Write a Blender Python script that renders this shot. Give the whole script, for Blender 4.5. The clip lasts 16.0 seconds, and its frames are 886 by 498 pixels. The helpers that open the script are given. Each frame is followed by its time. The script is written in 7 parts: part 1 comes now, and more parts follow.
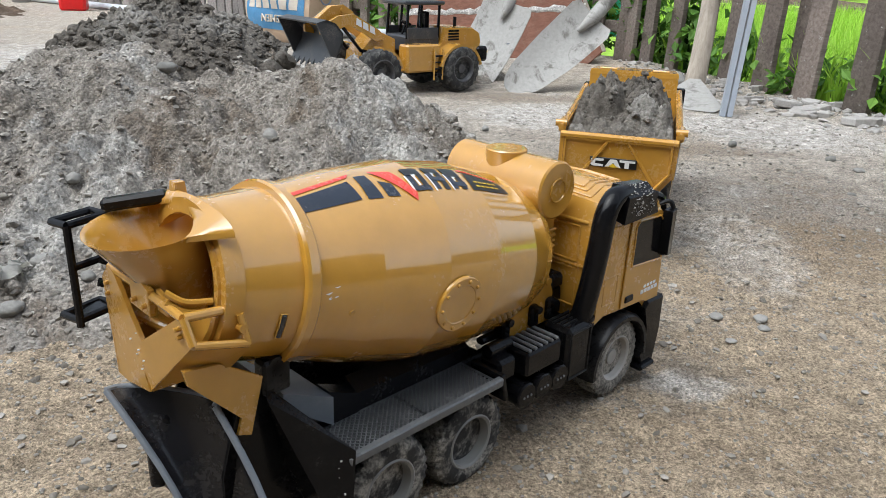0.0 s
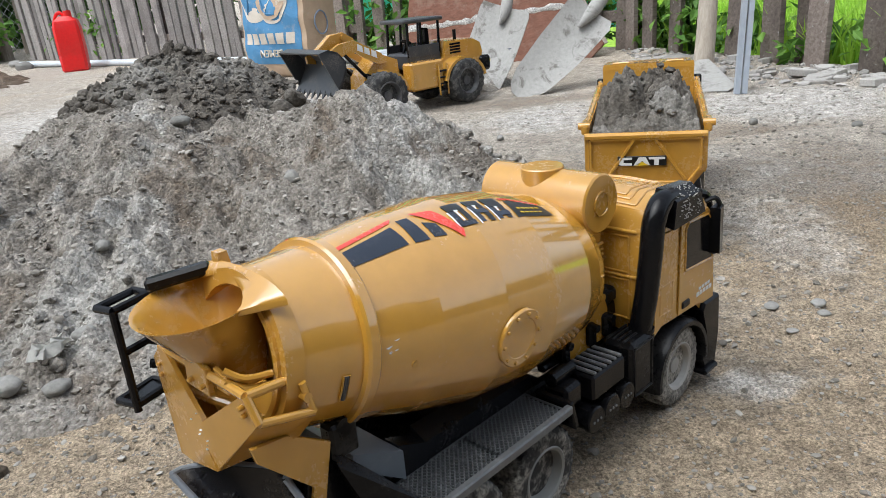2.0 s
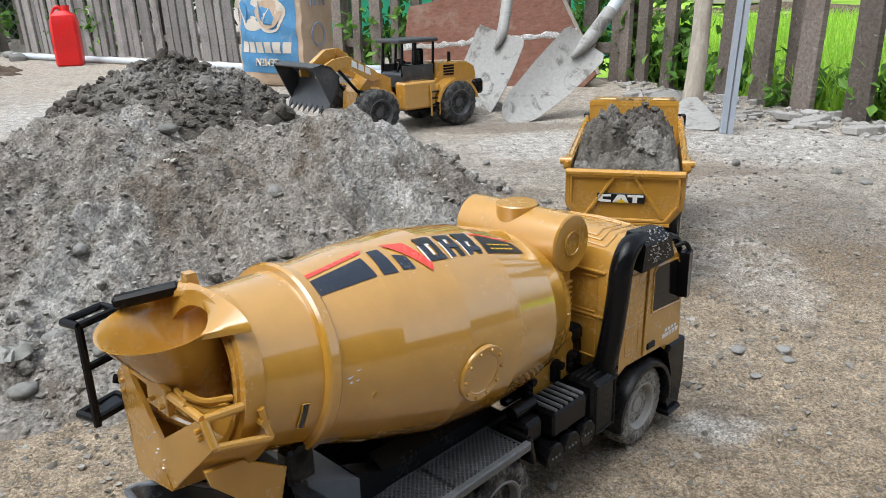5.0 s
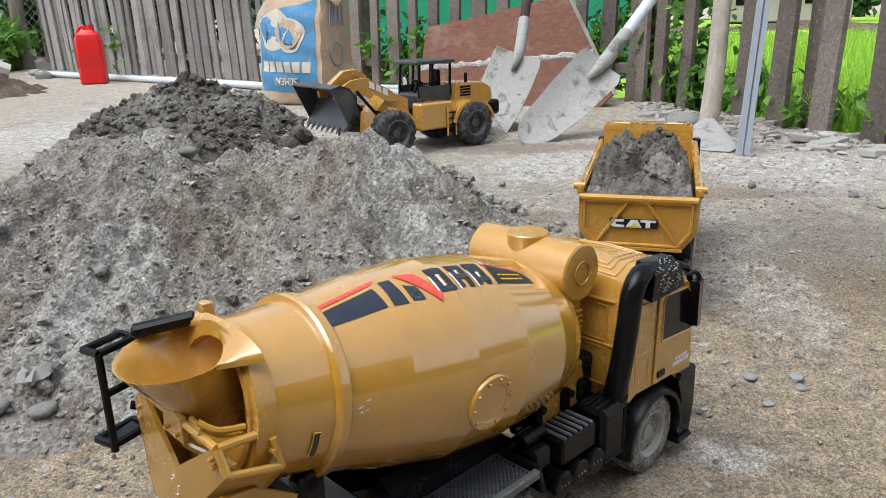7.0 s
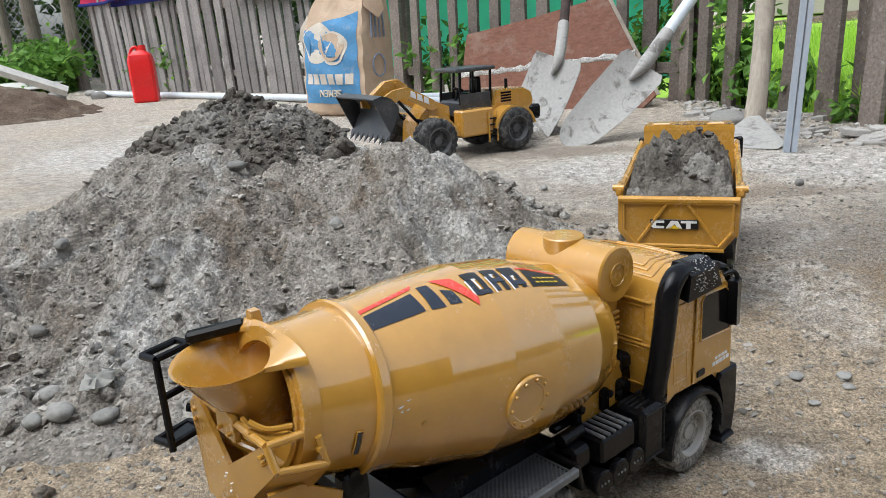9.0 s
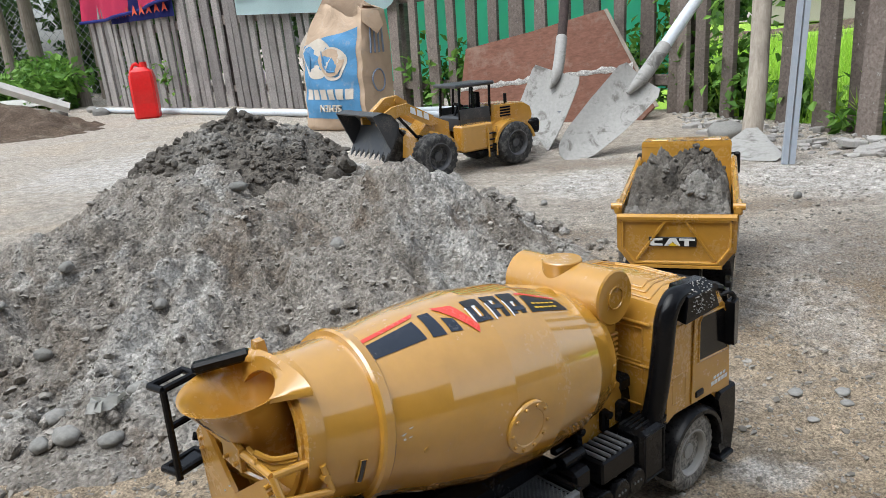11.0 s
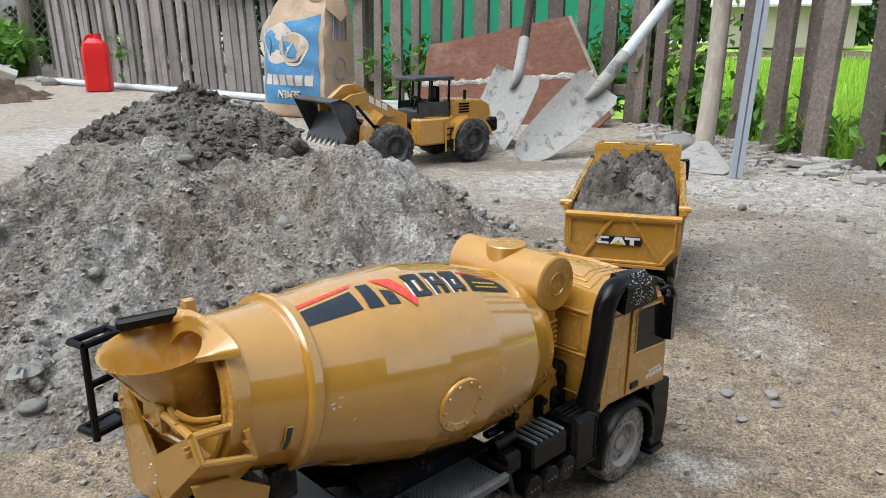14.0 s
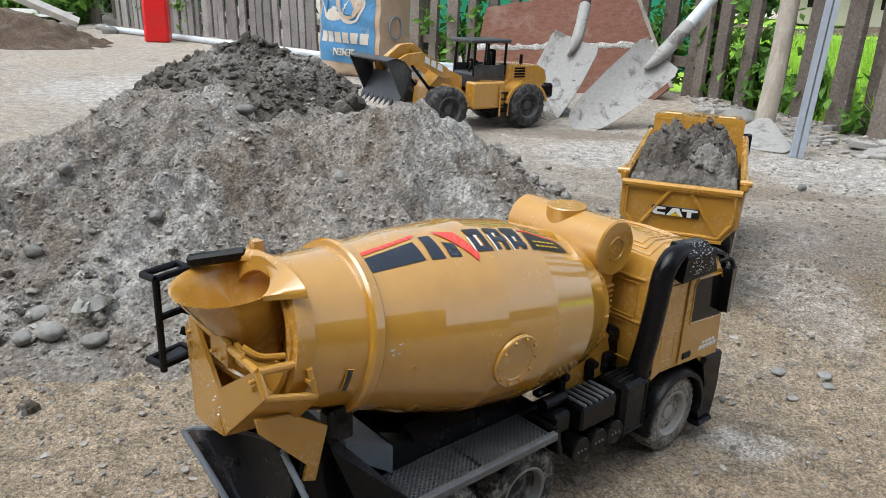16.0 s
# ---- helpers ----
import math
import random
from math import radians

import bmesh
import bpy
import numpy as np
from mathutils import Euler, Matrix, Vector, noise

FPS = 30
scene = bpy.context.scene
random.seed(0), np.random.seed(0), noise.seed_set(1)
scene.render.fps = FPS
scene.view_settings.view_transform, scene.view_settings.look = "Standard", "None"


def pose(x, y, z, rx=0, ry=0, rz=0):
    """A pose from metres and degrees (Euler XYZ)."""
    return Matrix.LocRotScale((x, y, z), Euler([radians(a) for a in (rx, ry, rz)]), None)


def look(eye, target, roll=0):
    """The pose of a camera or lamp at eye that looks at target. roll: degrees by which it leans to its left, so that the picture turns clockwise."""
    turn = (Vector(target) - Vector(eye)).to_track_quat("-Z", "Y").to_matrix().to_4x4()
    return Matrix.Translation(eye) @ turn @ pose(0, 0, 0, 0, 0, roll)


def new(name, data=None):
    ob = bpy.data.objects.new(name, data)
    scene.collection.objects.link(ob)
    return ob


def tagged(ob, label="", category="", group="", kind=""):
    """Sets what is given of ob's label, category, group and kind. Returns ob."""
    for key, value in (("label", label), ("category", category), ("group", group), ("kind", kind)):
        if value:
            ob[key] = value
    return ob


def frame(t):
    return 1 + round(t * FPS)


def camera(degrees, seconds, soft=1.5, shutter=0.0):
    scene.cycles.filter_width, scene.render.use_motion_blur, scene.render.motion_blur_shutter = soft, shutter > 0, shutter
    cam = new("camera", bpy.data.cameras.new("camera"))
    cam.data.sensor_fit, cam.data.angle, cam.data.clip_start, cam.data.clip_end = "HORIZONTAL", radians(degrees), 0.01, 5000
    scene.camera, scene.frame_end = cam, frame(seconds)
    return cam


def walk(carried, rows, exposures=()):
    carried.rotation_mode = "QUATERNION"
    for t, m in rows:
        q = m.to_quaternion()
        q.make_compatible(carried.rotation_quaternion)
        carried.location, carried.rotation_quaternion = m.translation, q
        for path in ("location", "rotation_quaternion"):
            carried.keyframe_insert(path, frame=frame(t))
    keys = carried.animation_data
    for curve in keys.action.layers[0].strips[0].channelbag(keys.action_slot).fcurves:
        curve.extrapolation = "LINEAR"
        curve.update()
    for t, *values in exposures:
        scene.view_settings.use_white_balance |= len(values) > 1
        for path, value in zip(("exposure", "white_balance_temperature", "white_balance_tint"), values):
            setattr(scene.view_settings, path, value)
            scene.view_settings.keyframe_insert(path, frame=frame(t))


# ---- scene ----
cam = camera(61.4, 16.0, soft=0.8)
PATH = [
    (0, (0.15, -0.014, 0.382), (0.031, 1.853, -0.325), 2.3),
    (0.5, (0.147, -0.007, 0.39), (0.011, 1.851, -0.337), -0.5),
    (1, (0.153, 0.017, 0.408), (-0.017, 1.887, -0.282), -5.4),
    (1.5, (0.149, 0.02, 0.396), (-0.02, 1.895, -0.28), -5.9),
    (2, (0.129, 0.009, 0.393), (-0.046, 1.881, -0.289), -5.4),
    (2.5, (0.148, 0.004, 0.415), (-0.005, 1.889, -0.236), -5.3),
    (3, (0.146, 0.002, 0.408), (0.014, 1.886, -0.251), -3.5),
    (3.5, (0.15, 0.004, 0.409), (0.043, 1.889, -0.249), -2.4),
    (4, (0.147, 0.003, 0.406), (0.041, 1.89, -0.25), -1.7),
    (4.5, (0.141, 0.005, 0.405), (0.02, 1.892, -0.247), -1.5),
    (7, (0.146, -0.001, 0.419), (-0.034, 1.898, -0.182), -1.5),
    (7.5, (0.149, -0.008, 0.418), (-0.028, 1.893, -0.179), -0.9),
    (8, (0.149, -0.009, 0.424), (-0.034, 1.896, -0.155), -1.7),
    (8.5, (0.173, -0.021, 0.439), (-0.074, 1.883, -0.122), -3.4),
    (9, (0.156, -0.018, 0.424), (-0.148, 1.871, -0.156), -3.9),
    (9.2, (0.151, -0.025, 0.433), (-0.171, 1.863, -0.143), -4.3),
    (11.5, (0.161, -0.024, 0.439), (-0.143, 1.877, -0.102), -4.5),
    (12, (0.162, -0.028, 0.437), (-0.146, 1.877, -0.085), -4.3),
    (12.5, (0.158, -0.028, 0.446), (-0.139, 1.889, -0.044), -4.5),
    (13, (0.163, -0.022, 0.452), (-0.08, 1.91, -0.008), -3.8),
    (13.5, (0.166, -0.019, 0.439), (-0.036, 1.909, -0.054), -2.1),
    (14, (0.165, -0.022, 0.419), (-0.016, 1.89, -0.14), 0.0),
    (14.5, (0.161, -0.027, 0.419), (-0.042, 1.874, -0.167), 1.4),
    (15, (0.161, -0.031, 0.417), (-0.079, 1.86, -0.189), 2.2),
    (15.5, (0.154, -0.031, 0.412), (-0.114, 1.847, -0.223), 2.4),
    (16, (0.151, -0.028, 0.411), (-0.136, 1.842, -0.235), 2.2),
]
walk(cam, [(t, look(eye, target, roll)) for t, eye, target, roll in PATH], exposures=((0, 0.72, 6050, 6), (16, 0.62, 6050, 6)))

# ---- world and light: a bright overcast day ----
world = bpy.data.worlds.new("overcast_sky")
scene.world = world
world.use_nodes = True
wn, wl = world.node_tree.nodes, world.node_tree.links
sky = wn.new("ShaderNodeTexSky")
sky.sky_type = "NISHITA"
sky.sun_disc = False
SUN_UP, SUN_ROUND = 66.0, 232.0
sky.sun_elevation, sky.sun_rotation = radians(SUN_UP), radians(SUN_ROUND)
sky.air_density, sky.dust_density, sky.ozone_density = 1.0, 4.0, 1.0
wash = wn.new("ShaderNodeHueSaturation")
wash.inputs["Saturation"].default_value = 0.4
wl.new(sky.outputs["Color"], wash.inputs["Color"])
wl.new(wash.outputs["Color"], wn["Background"].inputs["Color"])
wn["Background"].inputs["Strength"].default_value = 0.17
sun = new("sun", bpy.data.lights.new("sun", "SUN"))
sun.data.energy, sun.data.angle, sun.data.color = 1.1, radians(60), (1.0, 0.985, 0.96)
_a = radians(SUN_ROUND)
sun.matrix_world = look((0, 0, 0), (-math.sin(_a) * math.cos(radians(SUN_UP)), -math.cos(_a) * math.cos(radians(SUN_UP)), -math.sin(radians(SUN_UP))))

# ---- materials ----
class Nodes:
    """A short hand for a node material."""
    def __init__(self, name, rough=0.6, metal=0.0, spec=0.5):
        self.m = bpy.data.materials.new(name)
        self.m.use_nodes = True
        self.t = self.m.node_tree
        self.b = self.t.nodes["Principled BSDF"]
        self.b.inputs["Roughness"].default_value = rough
        self.b.inputs["Metallic"].default_value = metal
        self.b.inputs["Specular IOR Level"].default_value = spec
        self.pos = None

    def node(self, kind, **inputs):
        n = self.t.nodes.new(kind)
        for k, v in inputs.items():
            self.put(n, k.replace("_", " "), v)
        return n

    def put(self, n, key, v):
        sock = n.inputs[key]
        if isinstance(v, bpy.types.NodeSocket):
            self.t.links.new(v, sock)
        else:
            sock.default_value = v

    def where(self):
        if self.pos is None:
            self.pos = self.t.nodes.new("ShaderNodeNewGeometry").outputs["Position"]
        return self.pos

    def own(self):
        return self.t.nodes.new("ShaderNodeTexCoord").outputs["Object"]

    def noise(self, scale, detail=4, rough=0.6, vec=None, dist=0.0):
        n = self.node("ShaderNodeTexNoise", Scale=scale, Detail=detail, Roughness=rough, Distortion=dist, Vector=vec or self.where())
        return n.outputs["Fac"]

    def voro(self, scale, vec=None, feature="F1"):
        n = self.node("ShaderNodeTexVoronoi", Scale=scale, Vector=vec or self.where())
        n.feature = feature
        return n

    def ramp(self, fac, *stops):
        n = self.t.nodes.new("ShaderNodeValToRGB")
        els = n.color_ramp.elements
        while len(els) < len(stops):
            els.new(0.5)
        for e, (p, c) in zip(els, stops):
            e.position = p
            e.color = (c, c, c, 1) if isinstance(c, (int, float)) else (*c, 1)
        self.t.links.new(fac, n.inputs["Fac"])
        return n.outputs["Color"]

    def mix(self, fac, a, b, mode="MIX"):
        n = self.t.nodes.new("ShaderNodeMix")
        n.data_type, n.blend_type = "RGBA", mode
        for key, v in ((0, fac), (6, a), (7, b)):
            if isinstance(v, bpy.types.NodeSocket):
                self.t.links.new(v, n.inputs[key])
            else:
                n.inputs[key].default_value = (*v, 1) if isinstance(v, tuple) else v
        return n.outputs[2]

    def math(self, op, a, b=0.0):
        n = self.t.nodes.new("ShaderNodeMath")
        n.operation = op
        for k, v in ((0, a), (1, b)):
            if isinstance(v, bpy.types.NodeSocket):
                self.t.links.new(v, n.inputs[k])
            else:
                n.inputs[k].default_value = v
        return n.outputs[0]

    def colour(self, v):
        self.put(self.b, "Base Color", (*v, 1) if isinstance(v, tuple) else v)
        return self

    def rough(self, v):
        self.put(self.b, "Roughness", v)
        return self

    def bump(self, height, strength=0.4, dist=0.002):
        n = self.node("ShaderNodeBump", Strength=strength, Distance=dist, Height=height)
        self.t.links.new(n.outputs["Normal"], self.b.inputs["Normal"])
        return self

    def random(self):
        return self.t.nodes.new("ShaderNodeObjectInfo").outputs["Random"]

    def island(self):
        return self.t.nodes.new("ShaderNodeNewGeometry").outputs["Random Per Island"]


def plastic(name, base, rough=0.3, dust=0.25, dust_colour=(0.33, 0.29, 0.24), grain=700, fine=0.04):
    n = Nodes(name, rough)
    big = n.noise(22, 5, 0.65)
    small = n.noise(260, 3, 0.7)
    tone = n.mix(n.ramp(n.noise(60, 3), (0.3, 0.0), (0.7, 1.0)), tuple(c * 0.94 for c in base), tuple(min(1, c * 1.05) for c in base))
    film = n.math("MULTIPLY", n.ramp(big, (0.48, 0.0), (0.75, 1.0)), n.ramp(small, (0.4, 0.0), (0.62, 1.0)))
    n.colour(n.mix(n.math("MULTIPLY", film, dust), tone, dust_colour))
    n.rough(n.math("ADD", n.math("MULTIPLY", film, 0.35), n.math("ADD", n.math("MULTIPLY", small, 0.06), rough - 0.03)))
    n.bump(n.noise(grain, 2), fine, 0.001)
    return n.m


YELLOW = plastic("yellow_toy_plastic", (0.49, 0.252, 0.036), 0.20, 0.18)
YELLOW_DRUM = plastic("glossy_yellow_plastic", (0.52, 0.266, 0.034), 0.10, 0.08)
for _m in (YELLOW, YELLOW_DRUM):
    _b = _m.node_tree.nodes["Principled BSDF"]
    _b.inputs["Specular IOR Level"].default_value = 0.75
    _b.inputs["Coat Weight"].default_value = 1.0 if _m is YELLOW_DRUM else 0.6
    _b.inputs["Coat IOR"].default_value = 1.75 if _m is YELLOW_DRUM else 1.5
    _b.inputs["Coat Roughness"].default_value = 0.02
BLACK = plastic("black_toy_plastic", (0.006, 0.006, 0.007), 0.13, 0.05, (0.25, 0.24, 0.22))
BLACK_DUSTY = plastic("dusty_black_plastic", (0.007, 0.007, 0.008), 0.28, 0.22, (0.26, 0.25, 0.23))
BLACK_SATIN = plastic("satin_black_plastic", (0.010, 0.010, 0.012), 0.22, 0.12)
BLACK_SATIN.node_tree.nodes["Principled BSDF"].inputs["Specular IOR Level"].default_value = 0.4
SCUFFED = plastic("scuffed_pale_plastic", (0.17, 0.19, 0.22), 0.35, 0.5, (0.38, 0.38, 0.37))
# grey of scuffed edges, with the deck lattice's sheen put into the colour
GREY_EDGE = plastic("scuffed_sheen_grey_plastic", (0.10, 0.105, 0.11), 0.35, 0.6, (0.35, 0.35, 0.35))
for _m in (BLACK, BLACK_DUSTY):
    _m.node_tree.nodes["Principled BSDF"].inputs["Specular IOR Level"].default_value = 0.18
CHARCOAL = plastic("charcoal_plastic", (0.035, 0.037, 0.042), 0.4, 0.4)
RIM = plastic("silver_painted_rim", (0.22, 0.22, 0.215), 0.34, 0.5)
RIM_MUD = plastic("cement_caked_rim", (0.36, 0.35, 0.33), 0.7, 0.9, (0.45, 0.43, 0.4))
DARK_RIM = plastic("dark_grey_rim", (0.07, 0.07, 0.075), 0.5, 0.5)
NAVY = plastic("dark_blue_decal", (0.02, 0.026, 0.04), 0.15, 0.1)
REDD = plastic("red_decal", (0.70, 0.07, 0.045), 0.18, 0.1)
WHITED = plastic("white_print", (0.75, 0.75, 0.73), 0.35, 0.1)
BLACKD = plastic("black_print", (0.01, 0.01, 0.01), 0.3, 0.1)
YELLOWD = plastic("yellow_print", (0.75, 0.5, 0.02), 0.3, 0.1)
GLASSD = plastic("tinted_cab_glass", (0.006, 0.006, 0.007), 0.08, 0.15)
GLASSD.node_tree.nodes["Principled BSDF"].inputs["Specular IOR Level"].default_value = 0.25
CHROME = Nodes("chrome_rod", 0.22, 1.0).colour((0.6, 0.6, 0.6)).m
PINKW = plastic("pale_red_reflector", (0.6, 0.25, 0.22), 0.3, 0.1)
REDL = plastic("red_lamp_lens", (0.35, 0.01, 0.01), 0.15, 0.05)
PIPE_W = plastic("white_pvc", (0.58, 0.62, 0.66), 0.4, 0.45)
GALV = plastic("galvanised_grey", (0.30, 0.33, 0.37), 0.4, 0.5)
RED_JUG = plastic("red_jerrycan_plastic", (0.68, 0.012, 0.012), 0.32, 0.1)


def tyre_mat(name, mud):
    n = Nodes(name, 0.8)
    lo = 0.46 - 0.2 * max(0.0, mud - 0.8)
    m = n.ramp(n.noise(55, 5, 0.7), (lo - (0.20 if mud > 0.9 else 0), 0.0), (lo + 0.14, 1.0))
    m2 = n.ramp(n.noise(300, 3, 0.7), (0.35, 0.2), (0.6, 1.0))
    k = n.math("MULTIPLY", n.math("MULTIPLY", m, m2), mud)
    n.colour(n.mix(k, (0.022, 0.022, 0.023), (0.40, 0.38, 0.34)))
    n.bump(n.noise(400, 4), 0.5, 0.001)
    return n.m


TYRE = tyre_mat("dusty_rubber", 0.88)
TYRE_MUD = tyre_mat("cement_caked_rubber", 1.0)
TYRE_CLEAN = tyre_mat("dark_rubber", 0.28)


def sand_mat(name):
    """Yard sand: tan sand, grey grit and pale cement dust, in patches of their own; paler far off."""
    n = Nodes(name, 0.92, spec=0.2)
    p = n.where()
    big = n.noise(1.5, 6, 0.62, p, 0.4)
    mid = n.noise(6, 6, 0.65, p, 0.3)
    clump = n.noise(34, 5, 0.7, p)
    fine = n.noise(240, 4, 0.8, p)
    grit = n.voro(620, p)
    tan = n.mix(mid, (0.28, 0.212, 0.142), (0.45, 0.365, 0.265))
    grey = n.mix(mid, (0.25, 0.215, 0.175), (0.41, 0.37, 0.32))
    xyz = n.t.nodes.new("ShaderNodeSeparateXYZ")
    n.t.links.new(p, xyz.inputs[0])
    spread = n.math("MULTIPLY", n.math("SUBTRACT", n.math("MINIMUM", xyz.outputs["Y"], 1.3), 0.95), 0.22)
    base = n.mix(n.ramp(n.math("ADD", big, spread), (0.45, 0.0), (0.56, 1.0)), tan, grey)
    # blends to a paler tan between about y = 1.1 and 2.2
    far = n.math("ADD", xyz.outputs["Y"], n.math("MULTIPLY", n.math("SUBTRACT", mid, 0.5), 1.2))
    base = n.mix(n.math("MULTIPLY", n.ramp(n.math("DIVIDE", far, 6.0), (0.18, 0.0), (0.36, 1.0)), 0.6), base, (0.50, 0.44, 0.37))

    def patch(cx, cy, rx, ry, edge):
        u = n.math("DIVIDE", n.math("SUBTRACT", xyz.outputs["X"], cx), rx)
        v = n.math("DIVIDE", n.math("SUBTRACT", xyz.outputs["Y"], cy), ry)
        d = n.math("ADD", n.math("MULTIPLY", u, u), n.math("MULTIPLY", v, v))
        d = n.math("ADD", d, n.math("MULTIPLY", n.math("SUBTRACT", n.noise(edge, 6, 0.7, p, 0.6), 0.5), 2.6))
        return n.ramp(d, (0.25, 1.0), (0.95, 0.0))

    pale = n.math("MULTIPLY", n.ramp(n.noise(2.3, 5, 0.65, p, 0.8), (0.58, 0.0), (0.66, 1.0)), 0.6)
    for cx, cy, rx, ry, k in ((0.34, 2.12, 0.36, 0.24, 7), (0.53, 1.10, 0.11, 0.20, 16), (0.62, 1.39, 0.06, 0.06, 20), (0.90, 2.05, 0.35, 0.30, 8), (-1.35, 2.9, 0.8, 0.7, 3), (0.36, 0.66, 0.05, 0.03, 22)):
        pale = n.math("MAXIMUM", pale, patch(cx, cy, rx, ry, k))
    pale = n.math("MULTIPLY", pale, n.ramp(clump, (0.34, 0.25), (0.6, 1.0)))
    base = n.mix(n.math("MULTIPLY", pale, 0.5), base, (0.62, 0.615, 0.60))
    damp = n.ramp(n.noise(3.1, 5, 0.65, p), (0.58, 0.0), (0.68, 1.0))
    for cx, cy, rx, ry, k in ((0.74, 1.28, 0.22, 0.38, 9), (0.50, 1.42, 0.16, 0.14, 11), (0.62, 1.75, 0.3, 0.06, 10), (0.2, 2.42, 0.5, 0.10, 9), (0.10, 1.55, 0.22, 0.10, 12), (-0.1, 2.85, 0.5, 0.16, 8)):
        damp = n.math("MAXIMUM", damp, patch(cx, cy, rx, ry, k))
    damp = n.math("MULTIPLY", damp, n.ramp(clump, (0.36, 0.2), (0.6, 1.0)))
    base = n.mix(n.math("MULTIPLY", damp, 0.68), base, (0.15, 0.112, 0.078))
    base = n.mix(0.9, base, n.ramp(clump, (0.32, 0.6), (0.68, 1.3)), "MULTIPLY")
    base = n.mix(0.8, base, n.mix(grit.outputs["Color"], (0.5, 0.5, 0.5), (1.4, 1.4, 1.4)), "MULTIPLY")
    base = n.mix(0.9, base, n.ramp(fine, (0.35, 0.38), (0.62, 1.5)), "MULTIPLY")
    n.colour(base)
    h = n.math("ADD", n.math("MULTIPLY", grit.outputs["Distance"], -0.35), n.math("ADD", fine, n.math("MULTIPLY", clump, 1.2)))
    n.bump(h, 0.9, 0.005)
    return n.m


SAND = sand_mat("yard_sand")


def pile_mat(name, a, b, c, stain, grain=0.85):
    n = Nodes(name, 0.95, spec=0.2)
    p = n.where()
    mid = n.noise(9, 6, 0.65, p, 0.5)
    fine = n.noise(110, 5, 0.75, p)
    base = n.mix(n.ramp(mid, (0.35, 0.0), (0.65, 1.0)), a, b)
    base = n.mix(n.ramp(n.noise(4.2, 5, 0.6, p, 1.0), (0.52, 0.0), (0.62, 1.0)), base, c)
    base = n.mix(n.math("MULTIPLY", n.ramp(n.noise(5.7, 6, 0.7, p, 0.6), (0.53, 0.0), (0.64, 1.0)), 0.7), base, stain)
    grit = n.voro(230, p)
    base = n.mix(grain * 0.8, base, n.mix(grit.outputs["Color"], (0.4, 0.4, 0.4), (1.45, 1.45, 1.45)), "MULTIPLY")
    base = n.mix(grain, base, n.ramp(fine, (0.32, 0.45), (0.66, 1.4)), "MULTIPLY")
    n.colour(base)
    n.bump(n.math("ADD", n.math("MULTIPLY", grit.outputs["Distance"], -0.5), fine), grain, 0.008)
    return n.m


PILE = pile_mat("grey_sand_and_cement", (0.215, 0.19, 0.161), (0.33, 0.301, 0.265), (0.41, 0.392, 0.362), (0.13, 0.095, 0.066), 0.8)
MORTAR = pile_mat("damp_dark_mortar", (0.09, 0.079, 0.066), (0.16, 0.143, 0.123), (0.23, 0.216, 0.194), (0.062, 0.052, 0.042), 0.55)
BROWN_SOIL = pile_mat("brown_soil", (0.10, 0.07, 0.05), (0.17, 0.125, 0.09), (0.2, 0.16, 0.12), (0.07, 0.05, 0.035))


def stone_mat(name, a, b, per_island=False):
    n = Nodes(name, 0.85, spec=0.3)
    r = n.island() if per_island else n.random()
    base = n.mix(r, a, b)
    base = n.mix(0.6, base, n.ramp(n.noise(140, 4, 0.7), (0.3, 0.65), (0.7, 1.25)), "MULTIPLY")
    n.colour(base)
    n.bump(n.noise(220, 4), 0.6, 0.002)
    return n.m


STONE = stone_mat("river_stone", (0.17, 0.165, 0.15), (0.30, 0.29, 0.27))
GRAVEL = stone_mat("gravel", (0.15, 0.132, 0.11), (0.38, 0.355, 0.315), True)
WHITE_STONE = stone_mat("pale_river_stone", (0.62, 0.58, 0.50), (0.66, 0.62, 0.54))
RUBBLE = stone_mat("broken_mortar", (0.26, 0.245, 0.225), (0.43, 0.41, 0.385), True)


def wood_mat(name, a, b, spots=0.0):
    n = Nodes(name, 0.85, spec=0.25)
    r = n.random()
    mp = n.node("ShaderNodeMapping", Vector=n.own())
    mp.inputs["Scale"].default_value = (28, 28, 1.6)
    g = n.noise(3.0, 6, 0.7, mp.outputs["Vector"], 0.6)
    base = n.mix(n.ramp(g, (0.3, 0.0), (0.7, 1.0)), a, b)
    base = n.mix(1.0, base, n.ramp(r, (0.0, 0.65), (1.0, 1.25)), "MULTIPLY")
    base = n.mix(n.math("MULTIPLY", n.ramp(n.noise(5, 5, 0.7), (0.5, 0.0), (0.7, 1.0)), 0.5), base, tuple(c * 0.5 for c in a))
    if spots:
        base = n.mix(n.math("MULTIPLY", n.ramp(n.noise(38, 3, 0.8), (0.66, 0.0), (0.70, 1.0)), spots), base, (0.42, 0.42, 0.39))
    n.colour(base)
    n.bump(g, 0.5, 0.004)
    return n.m


FENCE = wood_mat("weathered_grey_fence_wood", (0.12, 0.095, 0.08), (0.27, 0.225, 0.195), 0.8)
FENCE_FAR = wood_mat("silvery_fence_wood", (0.17, 0.15, 0.14), (0.36, 0.33, 0.31), 0.5)
POLE_WOOD = wood_mat("worn_pole_wood", (0.26, 0.22, 0.18), (0.42, 0.37, 0.31), 0.3)
BARK = wood_mat("pale_bark", (0.15, 0.12, 0.09), (0.36, 0.31, 0.25), 0.3)
DARK_HANDLE = wood_mat("dark_shovel_handle", (0.03, 0.022, 0.02), (0.07, 0.05, 0.045))


